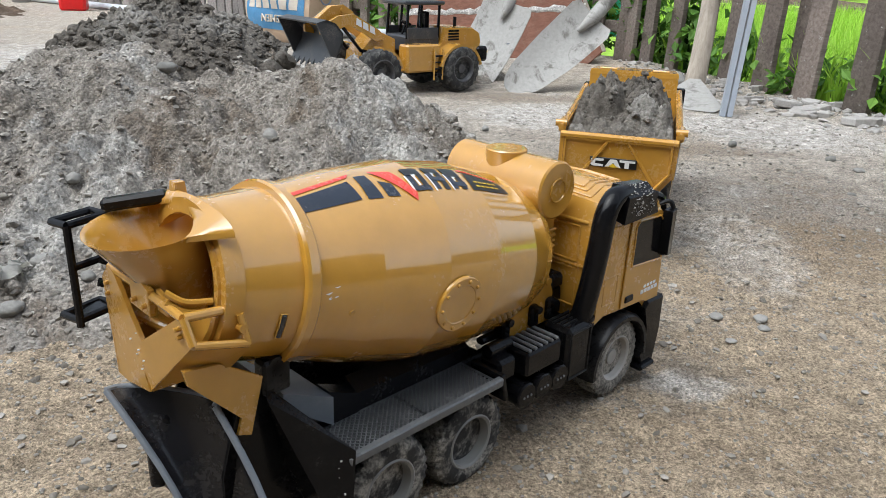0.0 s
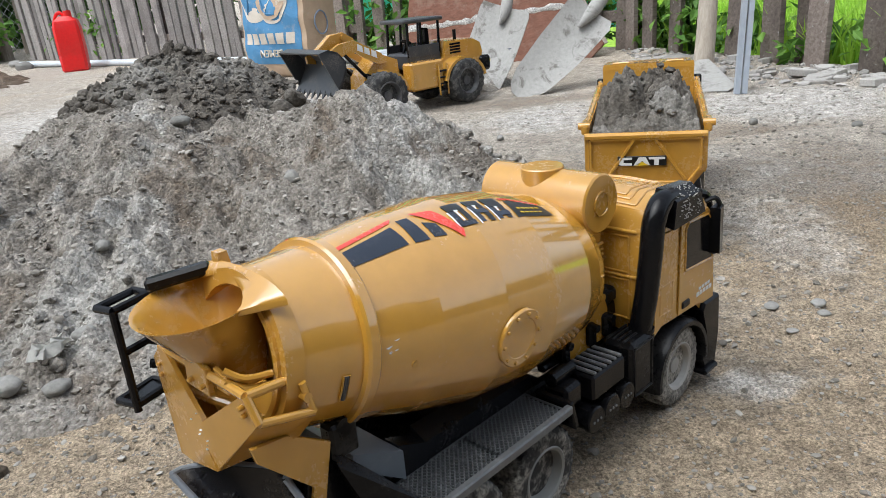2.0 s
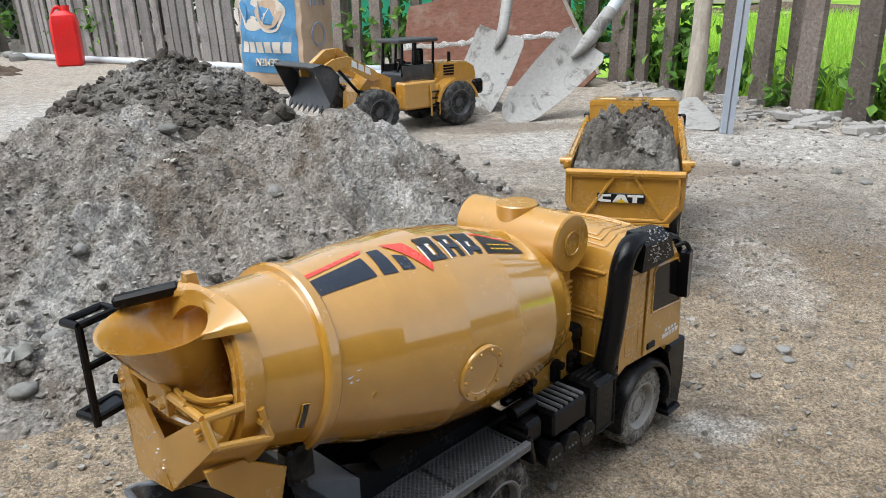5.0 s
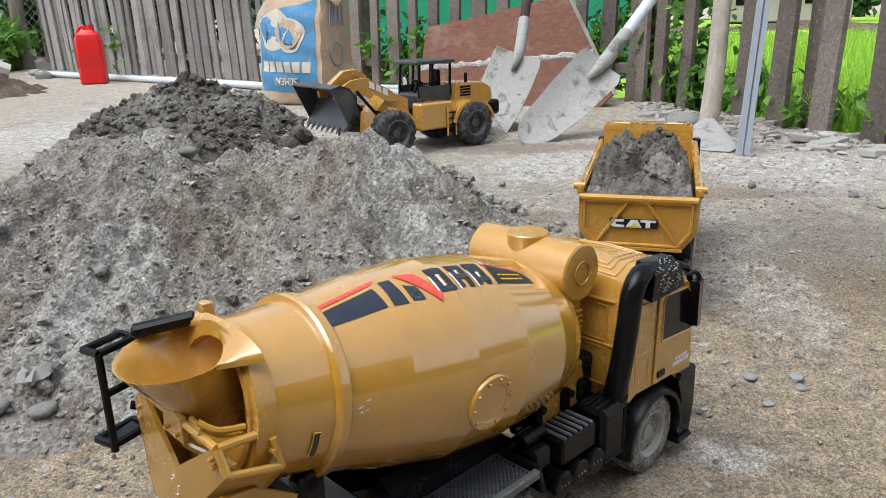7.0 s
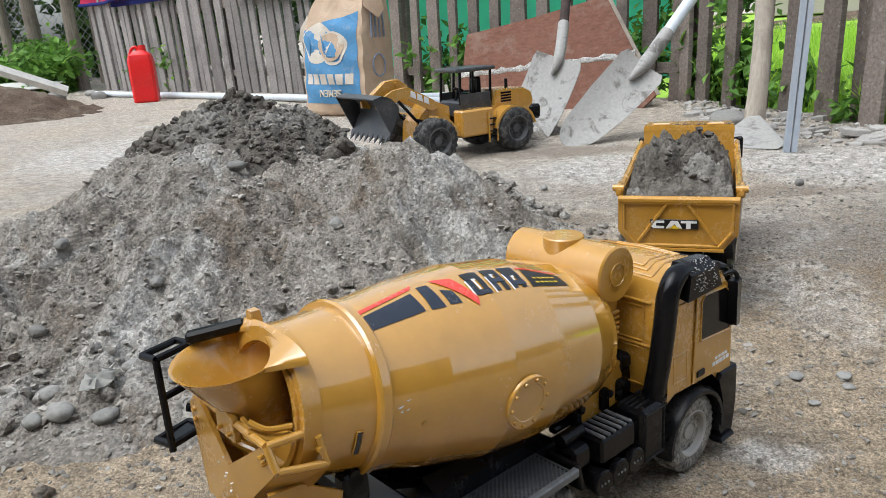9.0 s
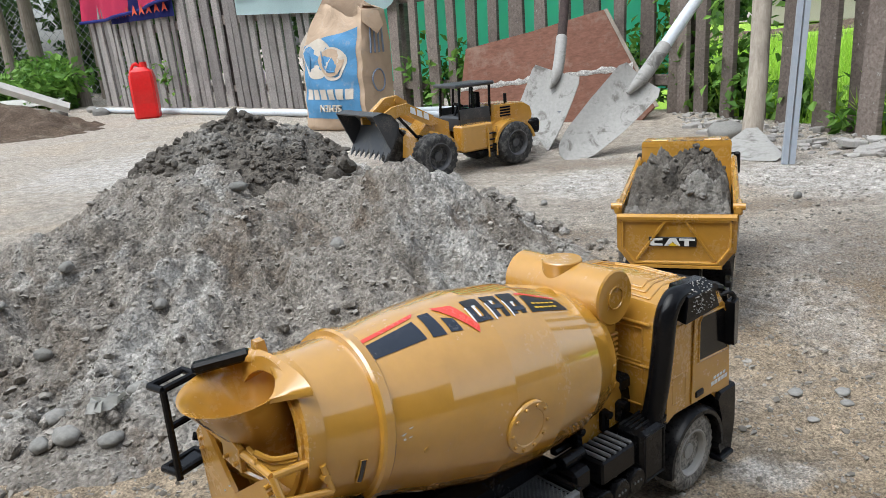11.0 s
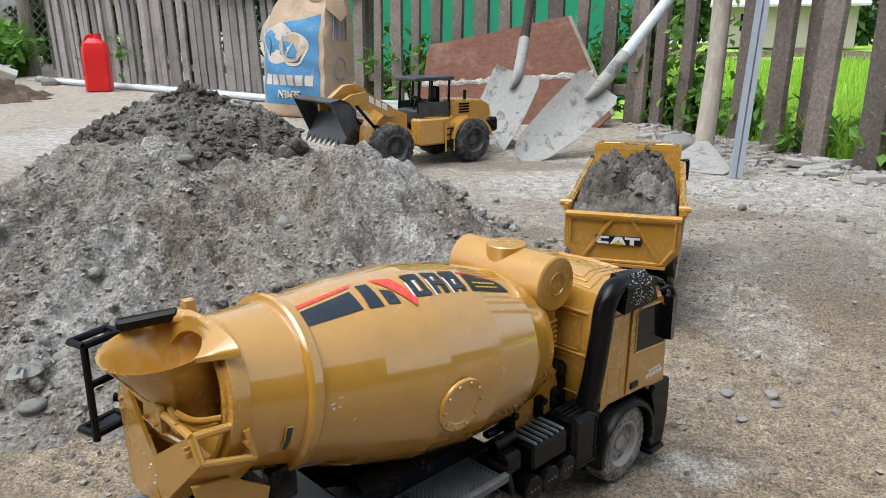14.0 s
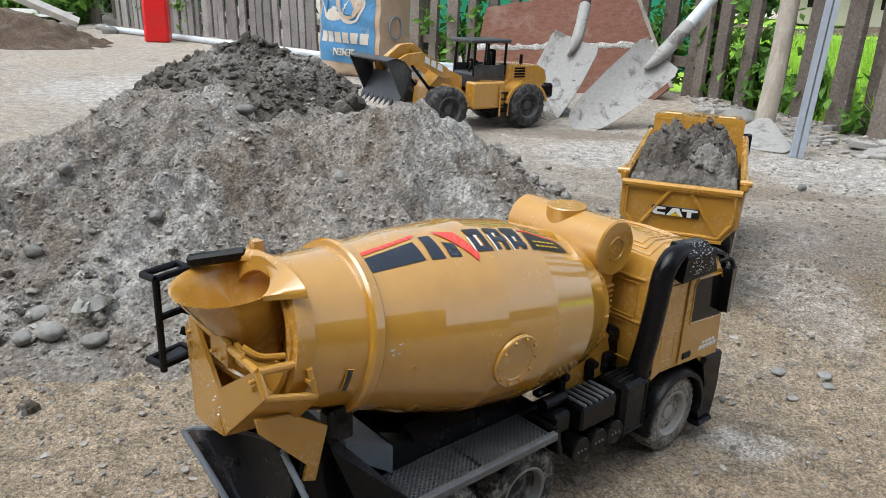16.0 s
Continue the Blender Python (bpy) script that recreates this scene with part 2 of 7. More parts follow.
def board_mat():
    n = Nodes("reddish_plywood", 0.75, spec=0.3)
    o = n.own()
    mp = n.node("ShaderNodeMapping", Vector=o)
    mp.inputs["Scale"].default_value = (2.0, 20, 20)
    g = n.noise(4, 6, 0.7, mp.outputs["Vector"], 0.4)
    base = n.mix(n.ramp(g, (0.3, 0.0), (0.7, 1.0)), (0.125, 0.052, 0.032), (0.225, 0.105, 0.07))
    base = n.mix(n.math("MULTIPLY", n.ramp(n.noise(9, 5, 0.7), (0.5, 0.0), (0.66, 1.0)), 0.4), base, (0.30, 0.23, 0.18))
    n.colour(base).bump(g, 0.3, 0.002)
    return n.m


PLY = board_mat()
PLASTER = pile_mat("dried_mortar_smear", (0.42, 0.40, 0.37), (0.52, 0.5, 0.47), (0.6, 0.58, 0.55), (0.3, 0.25, 0.2))


def shovel_mat():
    n = Nodes("cement_crusted_steel", 0.6, spec=0.4)
    f = n.noise(14, 6, 0.7, None, 0.7)
    base = n.mix(n.ramp(f, (0.36, 0.0), (0.46, 1.0)), (0.15, 0.14, 0.125), (0.33, 0.32, 0.30))
    base = n.mix(n.ramp(n.noise(6, 5, 0.7, None, 0.9), (0.66, 0.0), (0.70, 1.0)), base, (0.07, 0.075, 0.1))
    base = n.mix(0.5, base, n.ramp(n.noise(90, 4), (0.3, 0.75), (0.7, 1.15)), "MULTIPLY")
    n.colour(base).bump(f, 0.5, 0.004)
    return n.m


STEEL_C = shovel_mat()


def paper_mat(name, base, rough=0.75):
    n = Nodes(name, rough, spec=0.3)
    w = n.noise(11, 5, 0.6, None, 0.8)
    c = n.mix(n.ramp(w, (0.3, 0.0), (0.7, 1.0)), tuple(v * 0.86 for v in base), tuple(min(1, v * 1.08) for v in base))
    c = n.mix(n.math("MULTIPLY", n.ramp(n.noise(26, 4, 0.7), (0.56, 0.0), (0.7, 1.0)), 0.35), c, (0.42, 0.38, 0.33))
    n.colour(c).bump(w, 0.7, 0.01)
    return n.m


KRAFT = paper_mat("tan_kraft_paper", (0.47, 0.345, 0.24))
BLUE_P = paper_mat("blue_printed_paper", (0.085, 0.235, 0.42))
PALE_P = paper_mat("pale_print", (0.56, 0.50, 0.42))
GREY_P = paper_mat("grey_blue_print", (0.20, 0.24, 0.32))


def cloth_mat(name, base, weave=600):
    n = Nodes(name, 0.9, spec=0.15)
    w = n.noise(weave, 2)
    c = n.mix(n.noise(7, 4), tuple(v * 0.88 for v in base), tuple(min(1, v * 1.08) for v in base))
    n.colour(n.mix(0.3, c, n.ramp(w, (0.3, 0.7), (0.7, 1.2)), "MULTIPLY")).bump(w, 0.3, 0.001)
    return n.m


PINK = cloth_mat("pink_cloth", (0.78, 0.075, 0.17))
NAVY_C = cloth_mat("navy_trim", (0.03, 0.035, 0.17))
ORANGE_C = cloth_mat("orange_red_weave", (0.55, 0.10, 0.06))
MAT_C = cloth_mat("pale_blue_play_mat", (0.60, 0.74, 0.74))
MAT_P = cloth_mat("grey_road_print", (0.42, 0.50, 0.52))
MAT_G = cloth_mat("green_print", (0.25, 0.55, 0.33))
LILAC = cloth_mat("pale_lilac_cloth", (0.62, 0.52, 0.62))


def tarp_mat():
    n = Nodes("green_tarpaulin", 0.55)
    w = n.noise(3.5, 5, 0.6, None, 1.0)
    n.colour(n.mix(w, (0.05, 0.45, 0.32), (0.20, 0.66, 0.52))).bump(w, 0.8, 0.03)
    tr = n.t.nodes.new("ShaderNodeBsdfTranslucent")
    tr.inputs["Color"].default_value = (0.22, 0.85, 0.62, 1)
    mx = n.t.nodes.new("ShaderNodeMixShader")
    mx.inputs[0].default_value = 0.62
    n.t.links.new(n.b.outputs[0], mx.inputs[1])
    n.t.links.new(tr.outputs[0], mx.inputs[2])
    n.t.links.new(mx.outputs[0], n.t.nodes["Material Output"].inputs["Surface"])
    return n.m


TARP = tarp_mat()


def leaf_mat(name, a, b, glow=0.35):
    n = Nodes(name, 0.5, spec=0.3)
    c = n.mix(n.island(), a, b)
    c = n.mix(0.6, c, n.ramp(n.noise(2.2, 4), (0.3, 0.6), (0.7, 1.3)), "MULTIPLY")
    n.colour(c)
    tr = n.t.nodes.new("ShaderNodeBsdfTranslucent")
    n.t.links.new(c, tr.inputs["Color"])
    mx = n.t.nodes.new("ShaderNodeMixShader")
    mx.inputs[0].default_value = glow
    n.t.links.new(n.b.outputs[0], mx.inputs[1])
    n.t.links.new(tr.outputs[0], mx.inputs[2])
    n.t.links.new(mx.outputs[0], n.t.nodes["Material Output"].inputs["Surface"])
    return n.m


LEAF = leaf_mat("weed_leaves", (0.08, 0.19, 0.03), (0.22, 0.40, 0.07))
LEAF_DARK = leaf_mat("shrub_leaves", (0.03, 0.075, 0.02), (0.11, 0.20, 0.045))
RICE = leaf_mat("young_rice", (0.28, 0.50, 0.04), (0.46, 0.68, 0.09), 0.5)
RICE_BED = Nodes("far_rice_field", 0.9, spec=0.1)
RICE_BED.colour(RICE_BED.mix(RICE_BED.noise(1.2, 6, 0.7), (0.27, 0.48, 0.05), (0.42, 0.62, 0.10))).bump(RICE_BED.noise(14, 5), 1.0, 0.1)
RICE_BED = RICE_BED.m
HOUSE_W = stone_mat("grey_pink_render", (0.42, 0.36, 0.33), (0.44, 0.38, 0.35))
HOUSE_R = stone_mat("pale_metal_roof", (0.45, 0.46, 0.48), (0.5, 0.5, 0.52))
SHEET = paper_mat("old_white_sheet", (0.58, 0.57, 0.53))
WIRE = Nodes("galvanised_wire", 0.5, 0.7).colour((0.3, 0.3, 0.3)).m
HOUSE_DARK = stone_mat("shaded_render_wall", (0.20, 0.18, 0.16), (0.24, 0.22, 0.2))
ROOF_UNDER = wood_mat("dark_roof_boards", (0.05, 0.04, 0.035), (0.1, 0.085, 0.07))

# ---- mesh helpers ----
V = Vector


def part(name, bm, mat, parent=None, label="", angle=35):
    me = bpy.data.meshes.new(name)
    bmesh.ops.recalc_face_normals(bm, faces=bm.faces)
    bm.to_mesh(me)
    bm.free()
    me.materials.append(mat)
    me.shade_smooth()
    me.set_sharp_from_angle(angle=radians(angle))
    ob = new(name, me)
    if parent is not None:
        ob.parent = parent
    if label:
        ob["label"] = label
    return ob


def thing(name, m, label, category, group="", kind=""):
    return tagged_at(new(name), m, label, category, group, kind)


def tagged_at(ob, m, label, category, group="", kind=""):
    ob.matrix_world = m
    return tagged(ob, label, category, group, kind)


def B():
    return bmesh.new()


def hull(bm, pts):
    vs = [bm.verts.new(p) for p in pts]
    r = bmesh.ops.convex_hull(bm, input=vs)
    junk = [g for g in r["geom_interior"] if isinstance(g, bmesh.types.BMVert)]
    if junk:
        bmesh.ops.delete(bm, geom=junk, context="VERTS")
    return bm


def box(bm, c, s, e=0.001, m=None):
    """A box at c with the sizes s and chamfers e, turned by m."""
    a = [max(v / 2, 1e-5) for v in s]
    e = min(e, min(a) * 0.6)
    pts = []
    for sx in (-1, 1):
        for sy in (-1, 1):
            for sz in (-1, 1):
                for k in range(3):
                    d = [e, e, e]
                    d[k] = 0
                    p = V((sx * (a[0] - d[0]), sy * (a[1] - d[1]), sz * (a[2] - d[2])))
                    pts.append(V(c) + ((m.to_3x3() @ p) if m else p))
    return hull(bm, pts)


def loft(bm, rings, closed=True, cap=(True, True)):
    """Faces between rings of equal length."""
    vs = [[bm.verts.new(p) for p in r] for r in rings]
    n = len(rings[0])
    for a, b in zip(vs, vs[1:]):
        for i in range(n if closed else n - 1):
            j = (i + 1) % n
            bm.faces.new((a[i], a[j], b[j], b[i]))
    if closed and cap[0]:
        bm.faces.new(vs[0][::-1])
    if closed and cap[1]:
        bm.faces.new(vs[-1])
    return bm


def basis(axis):
    z = V(axis).normalized()
    x = z.orthogonal().normalized()
    if abs(z.z) < 0.9:
        x = V((0, 0, 1)).cross(z).normalized()
    return x, z.cross(x), z


def lathe(bm, o, axis, profile, seg=40, cap=(True, True), a0=0.0, a1=360.0):
    """profile: (way along the axis, radius)."""
    x, y, z = basis(axis)
    full = abs(a1 - a0) > 359
    cnt = seg if full else seg + 1
    rings = []
    for s, r in profile:
        rings.append([V(o) + z * s + (x * math.cos(t) + y * math.sin(t)) * max(r, 1e-5)
                      for t in (radians(a0 + (a1 - a0) * i / seg) for i in range(cnt))])
    return loft(bm, rings, full, cap)


def rod(bm, p, q, r, r2=None, seg=14):
    p, q = V(p), V(q)
    return lathe(bm, p, q - p, [(0, r), ((q - p).length, r if r2 is None else r2)], seg)


def tube(bm, pts, r, seg=10):
    pts = [V(p) for p in pts]
    rings = []
    x = None
    for i, p in enumerate(pts):
        d = (pts[min(i + 1, len(pts) - 1)] - pts[max(i - 1, 0)]).normalized()
        if x is None:
            x = d.orthogonal().normalized()
        x = (x - d * x.dot(d)).normalized()
        y = d.cross(x)
        rr = r[i] if isinstance(r, (list, tuple)) else r
        rings.append([p + (x * math.cos(t) + y * math.sin(t)) * rr for t in (2 * math.pi * k / seg for k in range(seg))])
    return loft(bm, rings)


def curve(pts, n=8):
    """A smooth line through pts."""
    pts = [V(p) for p in pts]
    out = []
    for i in range(len(pts) - 1):
        a, b, c, d = pts[max(i - 1, 0)], pts[i], pts[i + 1], pts[min(i + 2, len(pts) - 1)]
        for k in range(n):
            t = k / n
            out.append(0.5 * ((2 * b) + (c - a) * t + (2 * a - 5 * b + 4 * c - d) * t * t + (3 * b - a - 3 * c + d) * t ** 3))
    return out + [pts[-1]]


def slab(bm, outline, m, thick, e=0.0):
    """A flat plate: outline in the plane of m's x and y, thick along its z."""
    def ring(z, k):
        c = sum((V((p[0], p[1])) for p in outline), V((0, 0))) / len(outline)
        return [m @ V((*(c + (V((p[0], p[1])) - c) * k), z)) for p in outline]
    if e:
        size = max((V((p[0], p[1])) - V((outline[0][0], outline[0][1]))).length for p in outline)
        k = 1 - 2 * e / size
        return loft(bm, [ring(0, k), ring(e, 1), ring(thick - e, 1), ring(thick, k)])
    return loft(bm, [ring(0, 1), ring(thick, 1)])


def side(y, z=0):
    """A plane upright along the thing: x ahead, y up, at that y."""
    return Matrix.Translation((0, y, z)) @ Matrix.Rotation(radians(90), 4, "X")


def facing(o, right, up):
    """A pose whose x is right and whose y is about up, at o."""
    x = V(right).normalized()
    z = x.cross(V(up)).normalized()
    y = z.cross(x)
    m = Matrix((x, y, z)).transposed().to_4x4()
    m.translation = V(o)
    return m


def hash2(i, j, seed):
    h = np.sin(i * 127.1 + j * 311.7 + seed * 74.7) * 43758.5453
    return h - np.floor(h)


def vnoise(x, y, seed=0):
    i, j = np.floor(x), np.floor(y)
    u, v = x - i, y - j
    u, v = u * u * (3 - 2 * u), v * v * (3 - 2 * v)
    a, b = hash2(i, j, seed), hash2(i + 1, j, seed)
    c, d = hash2(i, j + 1, seed), hash2(i + 1, j + 1, seed)
    return (a + (b - a) * u) * (1 - v) + (c + (d - c) * u) * v - 0.5


def fbm(x, y, freq, octaves=5, gain=0.5, seed=0, ridged=False):
    out, amp = np.zeros_like(x, dtype=float), 1.0
    for k in range(octaves):
        c, s = math.cos(0.7 * k), math.sin(0.7 * k)
        n = vnoise((x * c - y * s) * freq, (x * s + y * c) * freq, seed + k)
        out += amp * ((0.25 - abs(n)) * 2 if ridged else n)
        amp, freq = amp * gain, freq * 2.03
    return out


def lumps(x, y, freq, seed=0):
    """Round clods: one dome in each cell of a jittered grid."""
    i, j = np.floor(x * freq), np.floor(y * freq)
    best = np.full_like(x, 9.0, dtype=float)
    for di in (-1, 0, 1):
        for dj in (-1, 0, 1):
            a, b = i + di, j + dj
            r = 0.55 + 0.6 * hash2(a, b, seed + 9)
            d = np.hypot(x * freq - a - hash2(a, b, seed), y * freq - b - hash2(a, b, seed + 5)) / r
            best = np.minimum(best, d)
    return np.sqrt(np.clip(1 - best * best, 0, 1))


def sheet(name, xs, ys, height, mat, keep=None, smooth=True):
    X, Y = np.meshgrid(xs, ys)
    Z = height(X, Y)
    n, m = len(xs), len(ys)
    verts = np.stack([X, Y, Z], -1).reshape(-1, 3)
    idx = np.arange(n * m).reshape(m, n)
    quads = np.stack([idx[:-1, :-1], idx[:-1, 1:], idx[1:, 1:], idx[1:, :-1]], -1).reshape(-1, 4)
    if keep is not None:
        quads = quads[keep(X, Y, Z)[:-1, :-1].reshape(-1)]
    me = bpy.data.meshes.new(name)
    me.from_pydata(verts.tolist(), [], quads.tolist())
    me.materials.append(mat)
    if smooth:
        me.shade_smooth()
    return new(name, me)


def pebble(bm, c, r, rnd, squash=0.6, sub=1):
    q = Euler((rnd.uniform(-0.4, 0.4), rnd.uniform(-0.4, 0.4), rnd.uniform(0, 6.3))).to_matrix()
    s = V((r * rnd.uniform(0.8, 1.3), r * rnd.uniform(0.7, 1.0), r * squash * rnd.uniform(0.8, 1.2)))
    r_ = bmesh.ops.create_icosphere(bm, subdivisions=sub, radius=1.0)
    for v in r_["verts"]:
        d = v.co.normalized() * (1 + rnd.uniform(-0.13, 0.13))
        v.co = V(c) + q @ V((d.x * s.x, d.y * s.y, d.z * s.z))


def pebbles(name, places, mat, seed=1, squash=0.6, fine=1):
    """Many small stones in one mesh: places are (x, y, z, r)."""
    base = bmesh.new()
    bmesh.ops.create_icosphere(base, subdivisions=fine, radius=1.0)
    bv = np.array([v.co[:] for v in base.verts])
    bf = np.array([[v.index for v in f.verts] for f in base.faces])
    base.free()
    rs = np.random.RandomState(seed)
    verts, faces = [], []
    for k, (x, y, z, r) in enumerate(places):
        d = bv * (1 + rs.uniform(-0.22, 0.22, (len(bv), 1)))
        d = d * np.array([r * rs.uniform(0.8, 1.4), r * rs.uniform(0.7, 1.1), r * squash * rs.uniform(0.7, 1.3)])
        a = rs.uniform(0, 6.28)
        c, s = math.cos(a), math.sin(a)
        d = np.stack([d[:, 0] * c - d[:, 1] * s, d[:, 0] * s + d[:, 1] * c, d[:, 2] + rs.uniform(-0.3, 0.3) * d[:, 0]], 1)
        verts.append(d + np.array([x, y, z]))
        faces.append(bf + k * len(bv))
    me = bpy.data.meshes.new(name)
    me.from_pydata(np.concatenate(verts).tolist(), [], np.concatenate(faces).tolist())
    me.materials.append(mat)
    me.shade_smooth()
    me.set_sharp_from_angle(angle=radians(42))
    return new(name, me)


def blades(name, places, mat, seed=1, lean=0.35, wide=0.006, joints=2):
    """Grass blades or leaves in one mesh: places are (x, y, z, height)."""
    rs = np.random.RandomState(seed)
    verts, faces = [], []
    for x, y, z, h in places:
        a, l = rs.uniform(0, 6.28), h * lean * rs.uniform(0.3, 1.3)
        dx, dy = math.cos(a), math.sin(a)
        k = len(verts)
        w = wide * rs.uniform(0.7, 1.3)
        for i in range(joints + 1):
            t = i / joints
            ww = w * (1 - t) ** 0.6
            px, py, pz = x + dx * l * t * t, y + dy * l * t * t, z + h * (t - 0.18 * t * t)
            verts += [(px - dy * ww, py + dx * ww, pz), (px + dy * ww, py - dx * ww, pz)]
        for i in range(joints):
            faces.append((k + 2 * i, k + 2 * i + 1, k + 2 * i + 3, k + 2 * i + 2))
    me = bpy.data.meshes.new(name)
    me.from_pydata(verts, [], faces)
    me.materials.append(mat)
    return new(name, me)


def leaves(verts, faces, c, spread, count, size, rs, flat=0.5):
    """Adds pointed leaves round c to the lists."""
    for _ in range(count):
        p = np.array(c) + rs.normal(0, 1, 3) * np.array(spread)
        q = Euler((rs.uniform(-1, 1) * flat * 1.5, rs.uniform(-1, 1) * flat * 1.5, rs.uniform(0, 6.28))).to_matrix()
        s = size * rs.uniform(0.6, 1.4)
        k = len(verts)
        for u, v, w in ((0, 0, 0), (0.5, 0.28, 0.06), (1, 0, -0.1), (0.5, -0.28, 0.06)):
            d = q @ V((u * s, v * s, w * s))
            verts.append((p[0] + d.x, p[1] + d.y, p[2] + d.z))
        faces.append((k, k + 1, k + 2, k + 3))


def leafy(name, verts, faces, mat, parent=None):
    me = bpy.data.meshes.new(name)
    me.from_pydata(verts, [], faces)
    me.materials.append(mat)
    ob = new(name, me)
    if parent is not None:
        ob.parent = parent
    return ob


def writing(name, text, size, m, mat, parent, depth=0.0005):
    cu = bpy.data.curves.new(name, "FONT")
    cu.body, cu.size, cu.extrude, cu.align_x, cu.align_y = text, size, depth, "CENTER", "CENTER"
    tmp = bpy.data.objects.new(name, cu)
    me = bpy.data.meshes.new_from_object(tmp)
    bpy.data.objects.remove(tmp)
    me.materials.append(mat)
    ob = new(name, me)
    ob.parent = parent
    ob.matrix_local = m
    return ob

# ---- ground ----
def fence_y(x):
    """Where the fence's foot runs: a long straight stretch, then a bend to the near end."""
    return np.where(x < 0.72, 3.50 + (0.72 - x) * 0.66, 3.50 - (x - 0.72) * 2.05)


def ground_z(x, y):
    z = 0.010 * fbm(x, y, 1.3, 4, 0.5, 3) + 0.006 * fbm(x, y, 9, 4, 0.55, 11)
    near = np.exp(-((x - 0.3) / 1.6) ** 2 - ((y - 1.2) / 1.8) ** 2)
    z = z + near * (0.0045 * fbm(x, y, 60, 3, 0.7, 21) + 0.004 * lumps(x, y, 55, 4) * (fbm(x, y, 5, 3, 0.5, 31) > 0.02))
    along = (y - 0.85) / 0.55
    for lane in (0.475, 0.60):
        mid_x = lane + 0.10 * along
        strip = np.exp(-((x - mid_x) / 0.020) ** 4) * np.clip(1.4 - abs(along - 0.45) * 2.2, 0, 1)
        z = z + strip * (0.0035 * np.sin((y + 0.35 * abs(x - mid_x)) * 2 * np.pi / 0.020) - 0.003)
    rough = np.exp(-((x - 0.75) / 0.22) ** 2 - ((y - 1.2) / 0.5) ** 2)
    z = z + rough * 0.006 * fbm(x, y, 24, 4, 0.6, 41)
    bank = np.clip((y - fence_y(x) + 0.5) / 0.5, 0, 1) * np.clip(1 - (y - fence_y(x)) / 0.3, 0, 1)
    z = z + bank * (0.02 + 0.02 * fbm(x, y, 7, 4, 0.6, 51))
    drop = np.clip((y - fence_y(x) - 0.15) / 0.5, 0, 1)
    z = z - drop * drop * (3 - 2 * drop) * 0.45 * np.clip((x + 1.5) / 1.2, 0, 1)
    return z


def steps(a, b, d, growth, reach):
    mid = list(np.arange(a, b, d))
    up, dn, g = [], [], d
    p = mid[-1]
    while p < reach[1]:
        g *= growth
        p += g
        up.append(p)
    g, p = d, a
    while p > reach[0]:
        g *= growth
        p -= g
        dn.append(p)
    return np.array(dn[::-1] + mid + up)


gx = steps(-1.2, 1.35, 0.0065, 1.06, (-400, 400))
gy = steps(0.1, 2.6, 0.0065, 1.05, (-120, 900))
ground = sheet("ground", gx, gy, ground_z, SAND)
tagged(ground, "bare tan and grey sandy yard ground with grit", "ground", kind="structure")


# ---- the sand pile ----
def bump(x, y, cx, cy, rx, ry, p=2.0):
    return np.clip(1 - ((abs(x - cx) / rx) ** p + (abs(y - cy) / ry) ** p), 0, 1)


